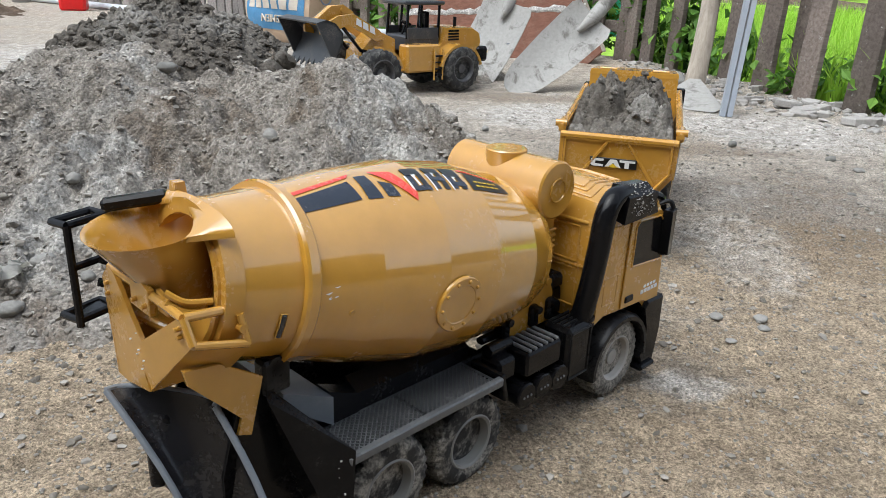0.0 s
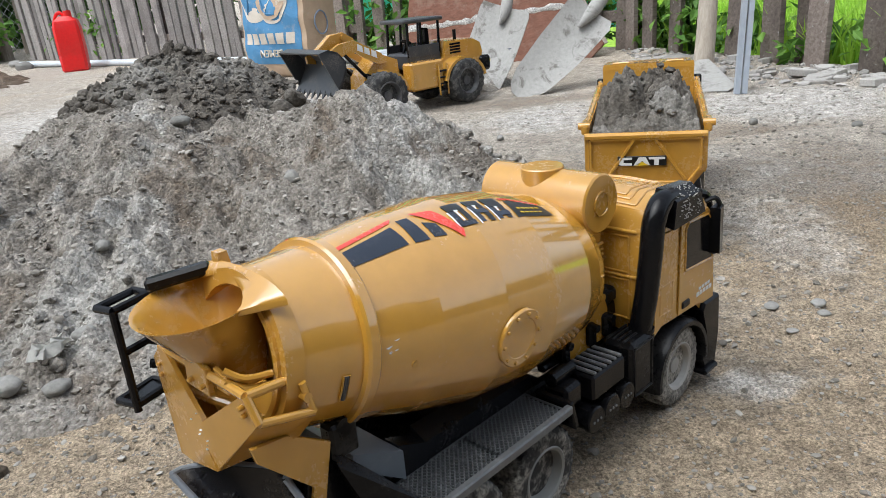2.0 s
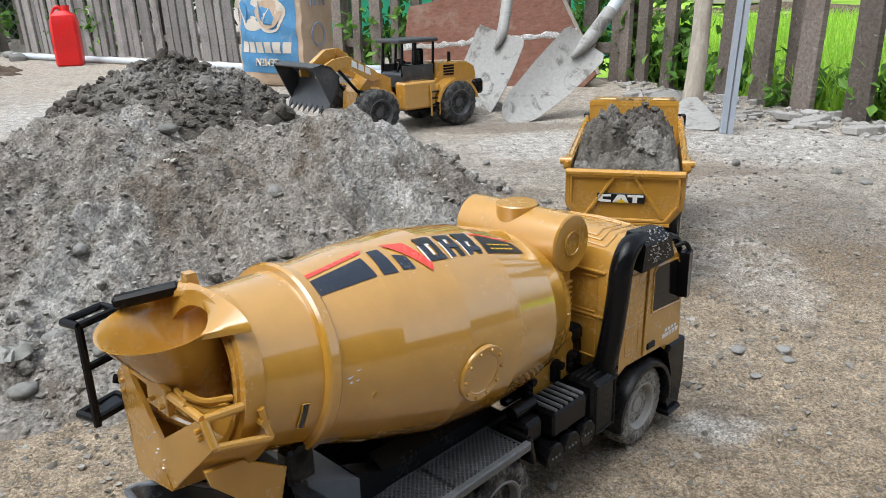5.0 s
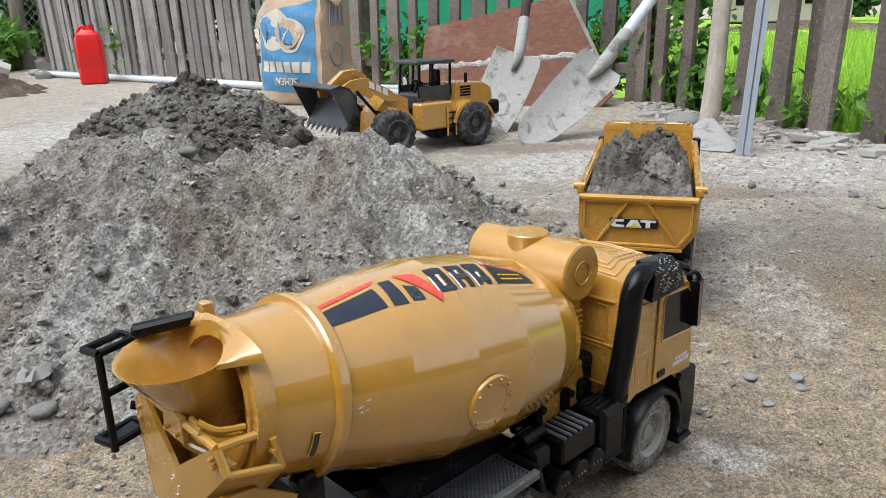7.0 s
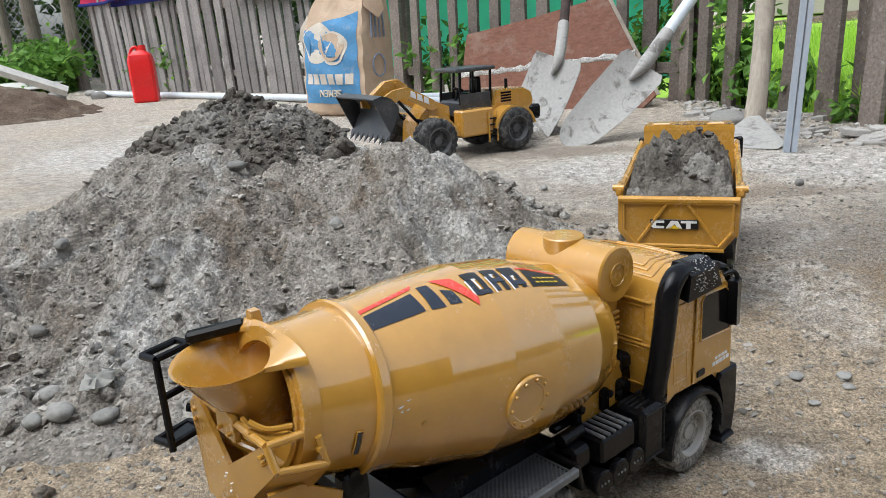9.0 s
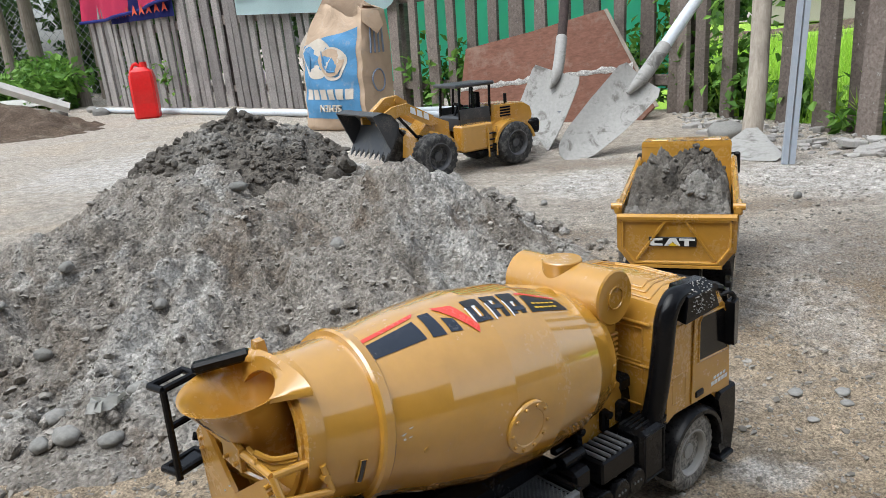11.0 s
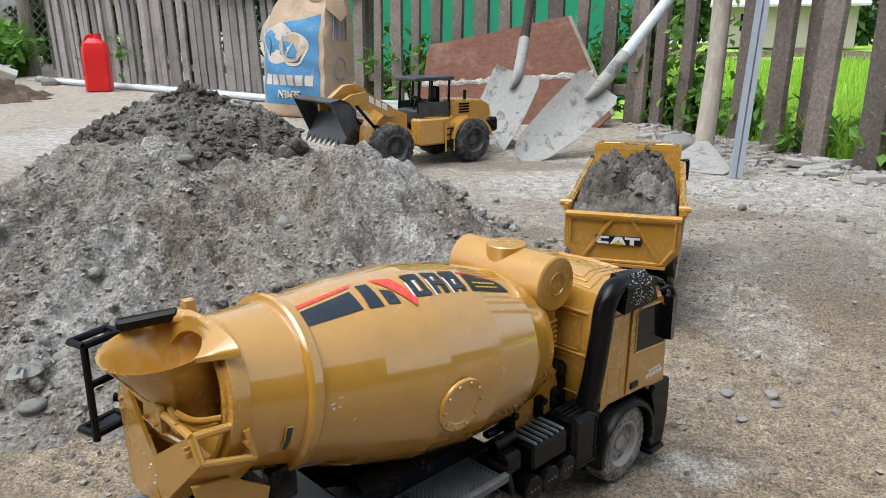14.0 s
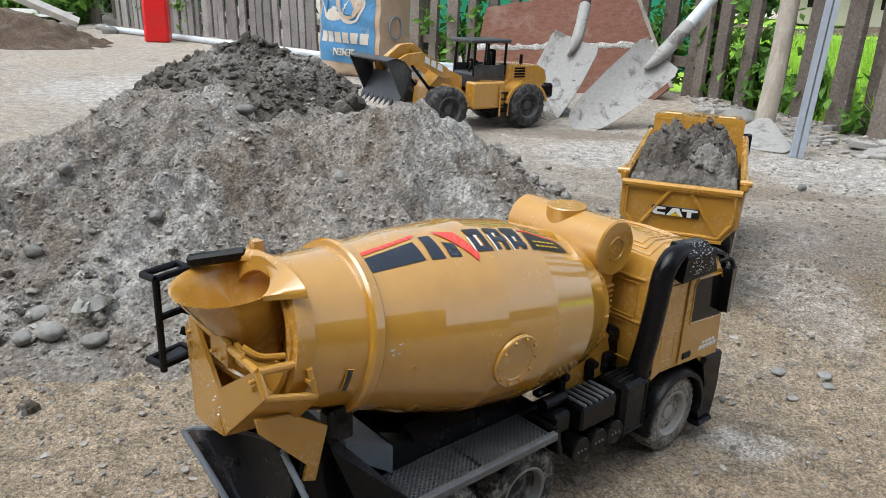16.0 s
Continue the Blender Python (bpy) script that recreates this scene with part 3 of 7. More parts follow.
def pile_z(x, y):
    wx = x + 0.05 * fbm(x, y, 3.0, 3, 0.5, 61)
    wy = y + 0.05 * fbm(x, y, 3.0, 3, 0.5, 67)
    d1 = np.hypot((wx + 0.48) / 0.52, (wy - 1.33) / 0.64)
    cone = 0.34 * np.clip(1 - d1, -0.2, 1)
    d2 = np.hypot((wx + 0.14) / 0.42, (wy - 1.23) / 0.50)
    cone2 = 0.245 * np.clip(1 - d2, -0.2, 1)
    d3 = np.hypot((wx + 0.46) / 0.56, (wy - 1.02) / 0.42)
    cone3 = 0.17 * np.clip(1 - d3, -0.2, 1)
    z = np.log(np.exp(cone * 30) + np.exp(cone2 * 30) + np.exp(cone3 * 30) + 1.0) / 30 - 0.035
    z = np.minimum(z, 0.186 + 0.25 * (z - 0.186))
    on = np.clip(z / 0.05, 0, 1)
    turn, away = np.arctan2(y - 1.38, x + 0.46), np.hypot(x + 0.46, y - 1.38)
    z = z + on * np.clip((away - 0.20) / 0.2, 0, 1) * (0.046 * fbm(turn * 1.2, away * 0.6, 3.0, 4, 0.55, 63) + 0.020 * fbm(turn, away * 0.5, 9.0, 3, 0.6, 64, True))
    hollow = np.clip(fbm(x, y, 5.5, 3, 0.5, 65) * 3.2 - 0.75, 0, 1)
    z = z - on * 0.042 * hollow * np.clip((away - 0.18) / 0.15, 0, 1)
    z = z + 0.045 * np.exp(-((x - 0.030) / 0.07) ** 2 - ((y - 1.604) / 0.06) ** 2) * (0.7 + 0.9 * lumps(x, y, 30, 15))
    z = z + on * (0.022 * fbm(x, y, 7, 4, 0.5, 71) + 0.013 * fbm(x, y, 16, 4, 0.55, 73, True))
    z = z + on * (0.008 * lumps(x, y, 26, 7) * (fbm(x, y, 9, 3, 0.5, 75) > 0.0) + 0.008 * lumps(x, y, 38, 18) * (fbm(x, y, 12, 3, 0.5, 74) > 0.05) + 0.0075 * lumps(x, y, 64, 8) * (fbm(x, y, 20, 3, 0.5, 76) > -0.1) + 0.0075 * fbm(x, y, 70, 3, 0.7, 77) - 0.016 * np.clip(fbm(x, y, 11, 3, 0.5, 79) * 4 - 0.6, 0, 1))
    apron = np.clip(1 - np.hypot((x + 0.45) / 0.72, (y - 1.15) / 0.62), 0, 1)
    z = z + np.clip(apron * 4, 0, 1) * (0.008 * lumps(x, y, 30, 12) + 0.006 * lumps(x, y, 17, 14) * (hash2(np.floor(x * 17), np.floor(y * 17), 3) > 0.4))
    low = np.hypot((x + 0.45) / 0.95, (y - 1.3) / 0.85)
    return np.where(low < 1, z - 0.003, z - 0.003 - (low - 1) * 0.3)


px_ = np.arange(-1.45, 0.36, 0.0045)
py_ = np.arange(0.5, 2.2, 0.0045)
sand_pile = sheet("sand_pile", px_, py_, pile_z, PILE, keep=lambda X, Y, Z: Z > -0.03)
tagged(sand_pile, "large heap of grey sand dusted with dry cement", "sand pile", kind="stuff")


def mortar_thick(x, y):
    wx = x + 0.04 * fbm(x, y, 7, 3, 0.5, 81)
    wy = y + 0.04 * fbm(x, y, 7, 3, 0.5, 83)
    base = 0.032 * np.clip(1.06 - np.hypot((wx + 0.470) / 0.215, (wy - 1.41) / 0.20) ** 2, 0, 1) ** 0.6
    peak = 0.030 * np.exp(-((wx + 0.495) / 0.050) ** 2 - ((wy - 1.45) / 0.08) ** 2)
    peak2 = 0.014 * np.exp(-((wx + 0.385) / 0.04) ** 2 - ((wy - 1.45) / 0.07) ** 2)
    return base, base + (peak + peak2) * (base > 0)


def mortar_z(x, y):
    base, t = mortar_thick(x, y)
    on = np.clip(base / 0.03, 0, 1)
    flat = np.minimum(pile_z(x, y), 0.20)
    sx, sy = x + 0.018 * fbm(x, y, 14, 3, 0.6, 87), y + 0.018 * fbm(x, y, 14, 3, 0.6, 88)
    z = flat - 0.006 + t + on * (0.030 * lumps(sx, sy, 13, 21) - 0.030 + 0.024 * lumps(sx + 0.3, sy, 24, 23) + 0.019 * lumps(sx, sy, 47, 24) + 0.012 * lumps(sx, sy, 88, 25) + 0.020 * fbm(x, y, 34, 4, 0.62, 85) + 0.014 * fbm(x, y, 60, 3, 0.6, 86, True))
    return z


mortar = sheet("mortar_heap", np.arange(-0.76, -0.10, 0.003), np.arange(1.16, 1.68, 0.003), mortar_z, MORTAR, keep=lambda X, Y, Z: mortar_thick(X, Y)[0] > 0)
tagged(mortar, "damp dark grey mortar clods heaped on the sand pile", "mortar heap", kind="stuff")

rc = np.random.RandomState(12)
crumbs = [(-0.623, 1.340, 0.216, 0.017), (-0.242, 1.360, 0.212, 0.021), (-0.338, 1.440, 0.258, 0.016), (-0.495, 1.460, 0.284, 0.018), (-0.539, 1.440, 0.269, 0.017), (-0.266, 1.330, 0.191, 0.020)]
while len(crumbs) < 1500:
    cx_, cy_ = np.array([[rc.uniform(-0.72, -0.18)]]), np.array([[rc.uniform(1.2, 1.62)]])
    if mortar_thick(cx_, cy_)[0][0, 0] > 0.004:
        r_c = 0.0025 + 0.0095 * rc.rand() ** 4
        crumbs.append((cx_[0, 0], cy_[0, 0], mortar_z(cx_, cy_)[0, 0] + r_c * 0.1, r_c))
mortar_crumbs = pebbles("mortar_clods", crumbs, MORTAR, 13, 0.75, 2)
tagged(mortar_crumbs, "crumbly dark mortar clods on top of the pile", "clods", kind="stuff")

# ---- unseen house behind the camera: closes the yard, added to darken reflections ----
b = bmesh.new()
bmesh.ops.create_cube(b, size=1.0, matrix=Matrix.Translation((0, -3.1, 1.5)) @ Matrix.Diagonal((14, 0.2, 3.2, 1)))
me = bpy.data.meshes.new("wall_south")
b.to_mesh(me)
b.free()
me.materials.append(HOUSE_DARK)
tagged(new("wall_south", me), "plain rendered wall behind the camera, unseen, added for reflections", "wall", kind="structure")
b = bmesh.new()
bmesh.ops.create_cube(b, size=1.0, matrix=Matrix.Translation((0, -2.55, 2.9)) @ Matrix.Rotation(radians(-12), 4, "X") @ Matrix.Diagonal((15, 1.9, 0.08, 1)))
me = bpy.data.meshes.new("roof_overhang")
b.to_mesh(me)
b.free()
me.materials.append(ROOF_UNDER)
tagged(new("roof_overhang", me), "dark boarded roof overhang, unseen, added for reflections", "roof", kind="structure")
# unseen added walls close the yard's side and darken the drum's low reflections
for name_, cy_, ly_, h_, lab_ in (("wall_east", -2.1, 2.2, 2.4, "plain unseen wall, added to darken the drum's reflections"), ("garden_wall", 0.75, 3.5, 0.62, "low plain unseen wall, added to darken the drum's reflections")):
    b = B()
    box(b, (4.4, cy_, h_ / 2 - 0.06), (0.2, ly_, h_), 0.01)
    tagged(part(name_, b, HOUSE_DARK), lab_, "wall", kind="structure")

# ---- the toy mixer truck: x ahead, y to its left ----
def wheel(parent, x, y, r, w, out, tyre, rim, lugs=30, name="wheel", hub=True, deep=False):
    """A wheel with its outer side towards out (+1 or -1 along y)."""
    o = V((x, y, r))
    ax = V((0, out, 0))
    b = B()
    h = w / 2
    ux, uy, uz = basis(ax)
    rings = []
    for k, q in ((-1, 0.58), (-1, 0.84), (-0.85, 0.95), (-0.45, 0.985), (-0.08, 0.985), (0.08, 0.985), (0.45, 0.985), (0.85, 0.95), (1, 0.84), (1.02, 0.7), (0.96, 0.58), (0.5, 0.57)):
        row = []
        for i in range(lugs * 4):
            tread = q > 0.9 and ((i + (2 if k > 0 else 0) + int(4 * abs(k))) % 4 < 2)
            rq = r * (q + (0.022 if tread else -0.03 if q > 0.9 else 0.0))
            a = 2 * math.pi * i / (lugs * 4)
            row.append(o + uz * h * k + (ux * math.cos(a) + uy * math.sin(a)) * rq)
        rings.append(row)
    loft(b, rings)
    t = part(name, b, tyre, parent)
    b = B()
    lathe(b, o, ax, ([(h * 0.3, r * 0.57), (h * 0.97, r * 0.6), (h * 1.02, r * 0.57), (h * 0.95, r * 0.52), (h * 0.1, r * 0.47), (-h * 0.15, r * 0.44), (-h * 0.1, r * 0.24), (h * 0.25, r * 0.22), (h * 0.30, r * 0.14), (h * 0.22, 0.0)] if deep else [(h * 0.3, r * 0.57), (h * 0.97, r * 0.6), (h * 1.02, r * 0.57), (h * 0.9, r * 0.52), (h * 0.35, r * 0.47), (h * 0.25, r * 0.2), (h * 0.62, r * 0.19), (h * 0.66, r * 0.12), (h * 0.6, 0.0)]), 36, (False, False))
    for i in range(8):
        a = 2 * math.pi * i / 8
        c = o + V((math.cos(a) * r * 0.29, out * h * (-0.12 if deep else 0.34), math.sin(a) * r * 0.29))
        rod(b, c, c + ax * h * 0.12, r * 0.035, None, 6)
    rm = part("rim", b, rim, t)
    if hub:
        b = B()
        for i in range(8):
            a = 2 * math.pi * (i + 0.5) / 8
            c = o + V((math.cos(a) * r * 0.385, out * h * (-0.14 if deep else 0.30), math.sin(a) * r * 0.385))
            rod(b, c, c + ax * h * 0.06, r * 0.055, None, 8)
        part("vent_holes", b, BLACK, t)
    return t


def lattice(bm, x0, x1, y0, y1, z, step, w, h):
    """Crossing thin bars that make the diamond holes of a walkway plate."""
    lx, ly = x1 - x0, y1 - y0
    n = int((lx + ly) / step)
    for k in range(n + 1):
        for s in (1, -1):
            c = k * step
            a, e = max(0, c - ly), min(lx, c)
            if e - a < step * 0.3:
                continue
            p = V((x0 + a, y0 + (c - a), z)) if s > 0 else V((x0 + a, y1 - (c - a), z))
            q = V((x0 + e, y0 + (c - e), z)) if s > 0 else V((x0 + e, y1 - (c - e), z))
            d = (q - p).normalized()
            side_ = V((-d.y, d.x, 0)) * w / 2
            loft(bm, [[p - side_, p + side_, p + side_ * 0.6 + V((0, 0, h)), p - side_ * 0.6 + V((0, 0, h))],
                      [q - side_, q + side_, q + side_ * 0.6 + V((0, 0, h)), q - side_ * 0.6 + V((0, 0, h))]])


MIX_AT = pose(0.224, 0.675, -0.001, 0, 0, 49.5)
mixer = thing("toy_mixer_truck", MIX_AT, "yellow and black toy mixer truck with cement-caked wheels on sand", "toy truck")
AX_O, AX_D = V((-0.336, 0, 0.1945)), V((math.cos(radians(9.5)), 0, -math.sin(radians(9.5))))
PROFILE = [(-0.050, 0.0475), (-0.046, 0.0490), (-0.012, 0.0545), (-0.006, 0.0555), (-0.006, 0.0592), (-0.004, 0.0605), (0.002, 0.0605), (0.004, 0.0592), (0.004, 0.0570),
           (0.048, 0.0666), (0.100, 0.0744), (0.153, 0.0743), (0.205, 0.0674), (0.228, 0.0612), (0.240, 0.0570), (0.244, 0.0545), (0.246, 0.051), (0.248, 0.0)]


def drum_r(s):
    for (a, r), (c, q) in zip(PROFILE, PROFILE[1:]):
        if a <= s <= c and c > a:
            return r + (q - r) * (s - a) / (c - a)
    return PROFILE[-1][1]


_dx, _dy, _dz = V((0, -1, 0)), None, AX_D.normalized()
_dy = _dz.cross(_dx)  # up when seen from the truck's right
if _dy.z < 0:
    _dy = -_dy


def on_drum(s, a, lift=0.0):
    """A place on the drum: s along its axis, a degrees up from its right side."""
    r = drum_r(s) + lift
    return AX_O + _dz * s + (_dx * math.cos(radians(a)) + _dy * math.sin(radians(a))) * r


def drum_patch(bm, quad, lift=0.0005, n=10, k=4):
    """A thin decal over the drum between four (s, a) corners."""
    (s0, a0), (s1, a1), (s2, a2), (s3, a3) = quad
    rows = []
    for i in range(n + 1):
        t = i / n
        pa, pb = (s0 + (s1 - s0) * t, a0 + (a1 - a0) * t), (s3 + (s2 - s3) * t, a3 + (a2 - a3) * t)
        rows.append([on_drum(pa[0] + (pb[0] - pa[0]) * j / k, pa[1] + (pb[1] - pa[1]) * j / k, lift) for j in range(k + 1)])
    loft(bm, rows, closed=False)


def mixer_drum():
    b = B()
    lathe(b, AX_O, AX_D, PROFILE, 240, (False, False))
    lathe(b, AX_O, AX_D, [(-0.050, 0.0475), (-0.048, 0.041), (-0.02, 0.041), (-0.02, 0.0)], 48, (False, False))
    drum = part("drum", b, YELLOW_DRUM, mixer, "glossy yellow barrel drum", 2.6)
    b = B()
    s0, a0 = 0.113, -8
    c, up, fw = on_drum(s0, a0), None, None
    n = (on_drum(s0, a0, 0.01) - c).normalized()
    c = c - n * 0.0012
    lathe(b, c, n, [(0, 0.021), (0.002, 0.021), (0.0028, 0.0203), (0.0028, 0.0148), (0.0022, 0.0142), (0.0022, 0.0)], 44, (False, False))
    x, y, _ = basis(n)
    for i in range(10):
        t = 2 * math.pi * i / 10
        p = c + (x * math.cos(t) + y * math.sin(t)) * 0.0177
        lathe(b, p, n, [(0.002, 0.0016), (0.0042, 0.0014), (0.0046, 0.0006)], 8)
    part("inspection_hatch", b, YELLOW_DRUM, drum, "round bolted yellow hatch")
    b = B()
    p = on_drum(0.028, -9)
    n = (on_drum(0.028, -9, 0.01) - p).normalized()
    lathe(b, p - n * 0.001, n, [(0, 0.0024), (0.0014, 0.0024), (0.0014, 0.0012), (0.0006, 0.0)], 12)
    part("rivet", b, YELLOW, drum)
    b = B()
    q = [on_drum(-0.0175, a, 0.0006) for a in (-24, -20, -16, -12, -8)]
    tube(b, q, 0.0018, 8)
    part("latch_slot", b, CHARCOAL, drum)
    b = B()
    q = [on_drum(-0.0195, a, 0.0012) for a in (-25, -16, -7)] + [on_drum(-0.0155, a, 0.0012) for a in (-7, -16, -25)]
    tube(b, q + [q[0]], 0.0006, 6)
    part("latch_rim", b, YELLOW, drum)
    rnd = random.Random(4)
    b = B()
    for _ in range(5):
        s, a = 0.0125 + rnd.uniform(-0.003, 0.004), 4 + rnd.uniform(-5, 5)
        w, h = rnd.uniform(0.0006, 0.0022), rnd.uniform(0.8, 2.2)
        drum_patch(b, ((s, a), (s + w, a + h * 0.8), (s + w, a + h), (s - w, a + h * 0.4)), 0.0003, 2, 2)
    part("scuff", b, WHITED, drum, "pale scuff mark")
    # the printed band: a dark wedge, a red stripe above it, dark strokes and a red slash
    def decal(name, quad, mat, lift=0.0005, n=6, k=5, lab=""):
        bb = B()
        drum_patch(bb, quad, lift, n, k)
        return part(name, bb, mat, drum, lab)
    decal("decal_wedge", ((0.005, 56), (0.046, 57.5), (0.0455, 74), (0.005, 69)), NAVY, n=12)
    decal("decal_stripe", ((0.005, 72), (0.048, 77.5), (0.052, 81), (0.005, 75.5)), REDD, n=12)
    decal("decal_stroke", ((0.0505, 57), (0.062, 56.3), (0.062, 77), (0.053, 77.5)), NAVY)
    decal("decal_stroke", ((0.066, 57), (0.0755, 55.8), (0.075, 66), (0.0665, 69.5)), NAVY)
    decal("decal_slash", ((0.0865, 51.2), (0.0895, 56), (0.082, 76), (0.066, 80)), REDD, 0.0009, 10)
    for g, bar, top in ((0.0890, 57.5, 70.5), (0.1085, 64.5, 72.0), (0.1265, 60.0, 68.0)):
        w = 0.0155
        decal("decal_stroke", ((g + 0.001, 58), (g + 0.0055, 57.8), (g + 0.007, 76), (g + 0.002, 76.5)), NAVY)
        decal("decal_stroke", ((g + w - 0.006, 57.5), (g + w - 0.001, 57.3), (g + w + 0.001, 75), (g + w - 0.0045, 75.5)), BLACKD)
        decal("decal_stroke", ((g + 0.002, top), (g + w, top - 1), (g + w + 0.001, 76), (g + 0.002, 77)), BLACKD, 0.0007)
        decal("decal_stroke", ((g + 0.002, bar), (g + w, bar - 0.5), (g + w, bar + 3), (g + 0.002, bar + 3.5)), NAVY, 0.0007)
        decal("decal_outline", ((g - 0.0012, 56.5), (g + 0.0002, 56.5), (g + 0.0012, 70), (g - 0.0002, 70)), WHITED, 0.0008)
        decal("decal_outline", ((g + 0.0062, bar + 3.6), (g + 0.0078, bar + 3.6), (g + 0.0082, top - 1), (g + 0.0066, top - 1)), WHITED, 0.0008)
        decal("decal_outline", ((g + 0.0062, top - 1.6), (g + w - 0.006, top - 1.8), (g + w - 0.006, top - 0.6), (g + 0.0064, top - 0.4)), WHITED, 0.0009)
    dark = decal("decal_panel", ((0.146, 56.5), (0.191, 56), (0.186, 65), (0.149, 72)), BLACKD, n=12)
    decal("decal_stripe", ((0.147, 73.5), (0.186, 66.5), (0.186, 67.8), (0.147, 75.5)), REDD, n=10)
    b = B()
    for a in (59, 62.5):
        for i in range(5):
            s = 0.152 + i * 0.0058
            drum_patch(b, ((s, a), (s + 0.0042, a - 0.2), (s + 0.0042, a + 1.0), (s, a + 1.2)), 0.0009, 2, 2)
    part("print_bars", b, YELLOWD, dark)


mixer_drum()


def mixer_cab():
    R, L = -0.071, 0.071
    outline = [(-0.046, 0.092), (-0.05, 0.120), (-0.05, 0.186), (-0.040, 0.203), (-0.015, 0.2105), (0.030, 0.205), (0.052, 0.192), (0.062, 0.176), (0.070, 0.135), (0.072, 0.100), (0.070, 0.088), (0.045, 0.086), (0.036, 0.094), (-0.03, 0.098)]
    b = B()
    def ring(y, k, dz=0.0):
        return [V((0.01 + (x - 0.01) * k, y, 0.145 + (z - 0.145) * k - dz)) for x, z in outline]
    loft(b, [ring(R, 0.955, 0.004), ring(R + 0.003, 0.985, 0.002), ring(R + 0.010, 1.0), ring(0, 1.0, -0.003), ring(L - 0.010, 1.0), ring(L - 0.003, 0.985, 0.002), ring(L, 0.955, 0.004)])
    cab = part("cab", b, YELLOW, mixer, "yellow plastic truck cab", 40)
    cab.location = (-0.004, 0.0, -0.003)
    for s in (-1, 1):
        y = s * 0.0712
        def plate(name, pts, mat, t=0.0012, lab="", y=y, s=s, e=0.0004):
            bb = B()
            slab(bb, pts, side(y + (0.0002 if s > 0 else -0.0002) + (t if s > 0 else 0)), t, e)
            return part(name, bb, mat, cab, lab)
        d = plate("door", [(-0.002, 0.096), (0.036, 0.094), (0.046, 0.090), (0.066, 0.090), (0.064, 0.134), (0.058, 0.176), (0.050, 0.183), (0.008, 0.186), (0.001, 0.180)], YELLOW, 0.0016)
        bb = B()
        w = [(0.008, 0.136), (0.060, 0.132), (0.056, 0.171), (0.050, 0.177), (0.013, 0.179), (0.008, 0.174)]
        slab(bb, w, side(y + s * 0.0016 + (0.0006 if s > 0 else 0)), 0.0006)
        part("side_window", bb, GLASSD, d, "dark tinted side window")
        bb = B()
        for p, q in zip(w, w[1:] + w[:1]):
            rod(bb, (p[0], y + s * 0.0019, p[1]), (q[0], y + s * 0.0019, q[1]), 0.0012, None, 6)
        part("window_seal", bb, YELLOW, d)
        bb = B()
        box(bb, (0.010, y + s * 0.002, 0.1035), (0.013, 0.003, 0.0065), 0.0025)
        part("door_handle", bb, BLACK, d, "black door handle")
        bb = B()
        for k in range(4):
            box(bb, (0.038 + k * 0.0058, y + s * 0.0018, 0.1085), (0.0042, 0.0006, 0.003), 0.0002)
        for k in range(5):
            box(bb, (0.034 + k * 0.0062, y + s * 0.0018, 0.1035), (0.005, 0.0006, 0.0042), 0.0002)
        part("print_bars", bb, WHITED, d, "small white print")
        pl = plate("side_panel", [(-0.043, 0.100), (-0.006, 0.098), (-0.004, 0.180), (-0.040, 0.182)], YELLOW, 0.001)
        bb = B()
        for p, q in (((-0.034, 0.108), (-0.013, 0.107)), ((-0.013, 0.107), (-0.013, 0.134)), ((-0.013, 0.134), (-0.034, 0.134)), ((-0.034, 0.134), (-0.034, 0.108))):
            rod(bb, (p[0], y + s * 0.001, p[1]), (q[0], y + s * 0.001, q[1]), 0.0006, None, 6)
        part("panel_moulding", bb, YELLOW, cab)
        # the mirror on its arm
        bb = B()
        hull(bb, [(0.053, y + s * 0.002, 0.182), (0.066, y + s * 0.004, 0.184), (0.053, y + s * 0.012, 0.182), (0.066, y + s * 0.009, 0.182),
                  (0.056, y + s * 0.002, 0.138), (0.068, y + s * 0.004, 0.136), (0.056, y + s * 0.011, 0.138), (0.068, y + s * 0.008, 0.136)])
        mir = part("mirror", bb, BLACK, cab, "black door mirror")
        bb = B()
        tube(bb, curve([(0.050, y - s * 0.004, 0.186), (0.058, y + s * 0.004, 0.190), (0.062, y + s * 0.007, 0.183)], 4), 0.0022, 8)
        part("mirror_arm", bb, BLACK, mir)
        bb = B()
        tube(bb, curve([(0.056, y, 0.140), (0.060, y + s * 0.004, 0.137), (0.063, y + s * 0.007, 0.141)], 4), 0.0018, 8)
        part("mirror_arm", bb, BLACK, mir)
        # wheel arch, bumper side
        bb = B()
        arc = [(math.cos(radians(a)), math.sin(radians(a))) for a in range(-8, 200, 13)]
        rings = []
        for c, n_ in arc:
            z = max(0.041 + n_ * 0.0485, 0.02)
            zi = max(0.041 + n_ * 0.0415, 0.02)
            x, xi = c * 0.047 + 0.004, c * 0.0415 + 0.004
            rings.append([V((xi, s * 0.030, zi)), V((x, s * 0.030, z)), V((x * 1.0, s * 0.073, z)), V((x * 0.97, s * 0.0775, z - 0.003 * n_)), V((xi, s * 0.0775, zi))])
        loft(bb, rings)
        part("wheel_arch", bb, BLACK_DUSTY, cab, "dusty black wheel arch")
        bb = B()
        slab(bb, [(0.044, 0.030), (0.052, 0.014), (0.070, 0.016), (0.076, 0.05), (0.075, 0.090), (0.046, 0.091), (0.041, 0.085), (0.050, 0.060)], side(s * 0.0755 if s > 0 else -0.0755 + 0.022), 0.022, 0.002)
        part("bumper_corner", bb, BLACK, cab)
        bb = B()
        box(bb, (0.056, s * 0.0725, 0.018), (0.026, 0.014, 0.006), 0.002)
        part("step", bb, BLACK, cab)
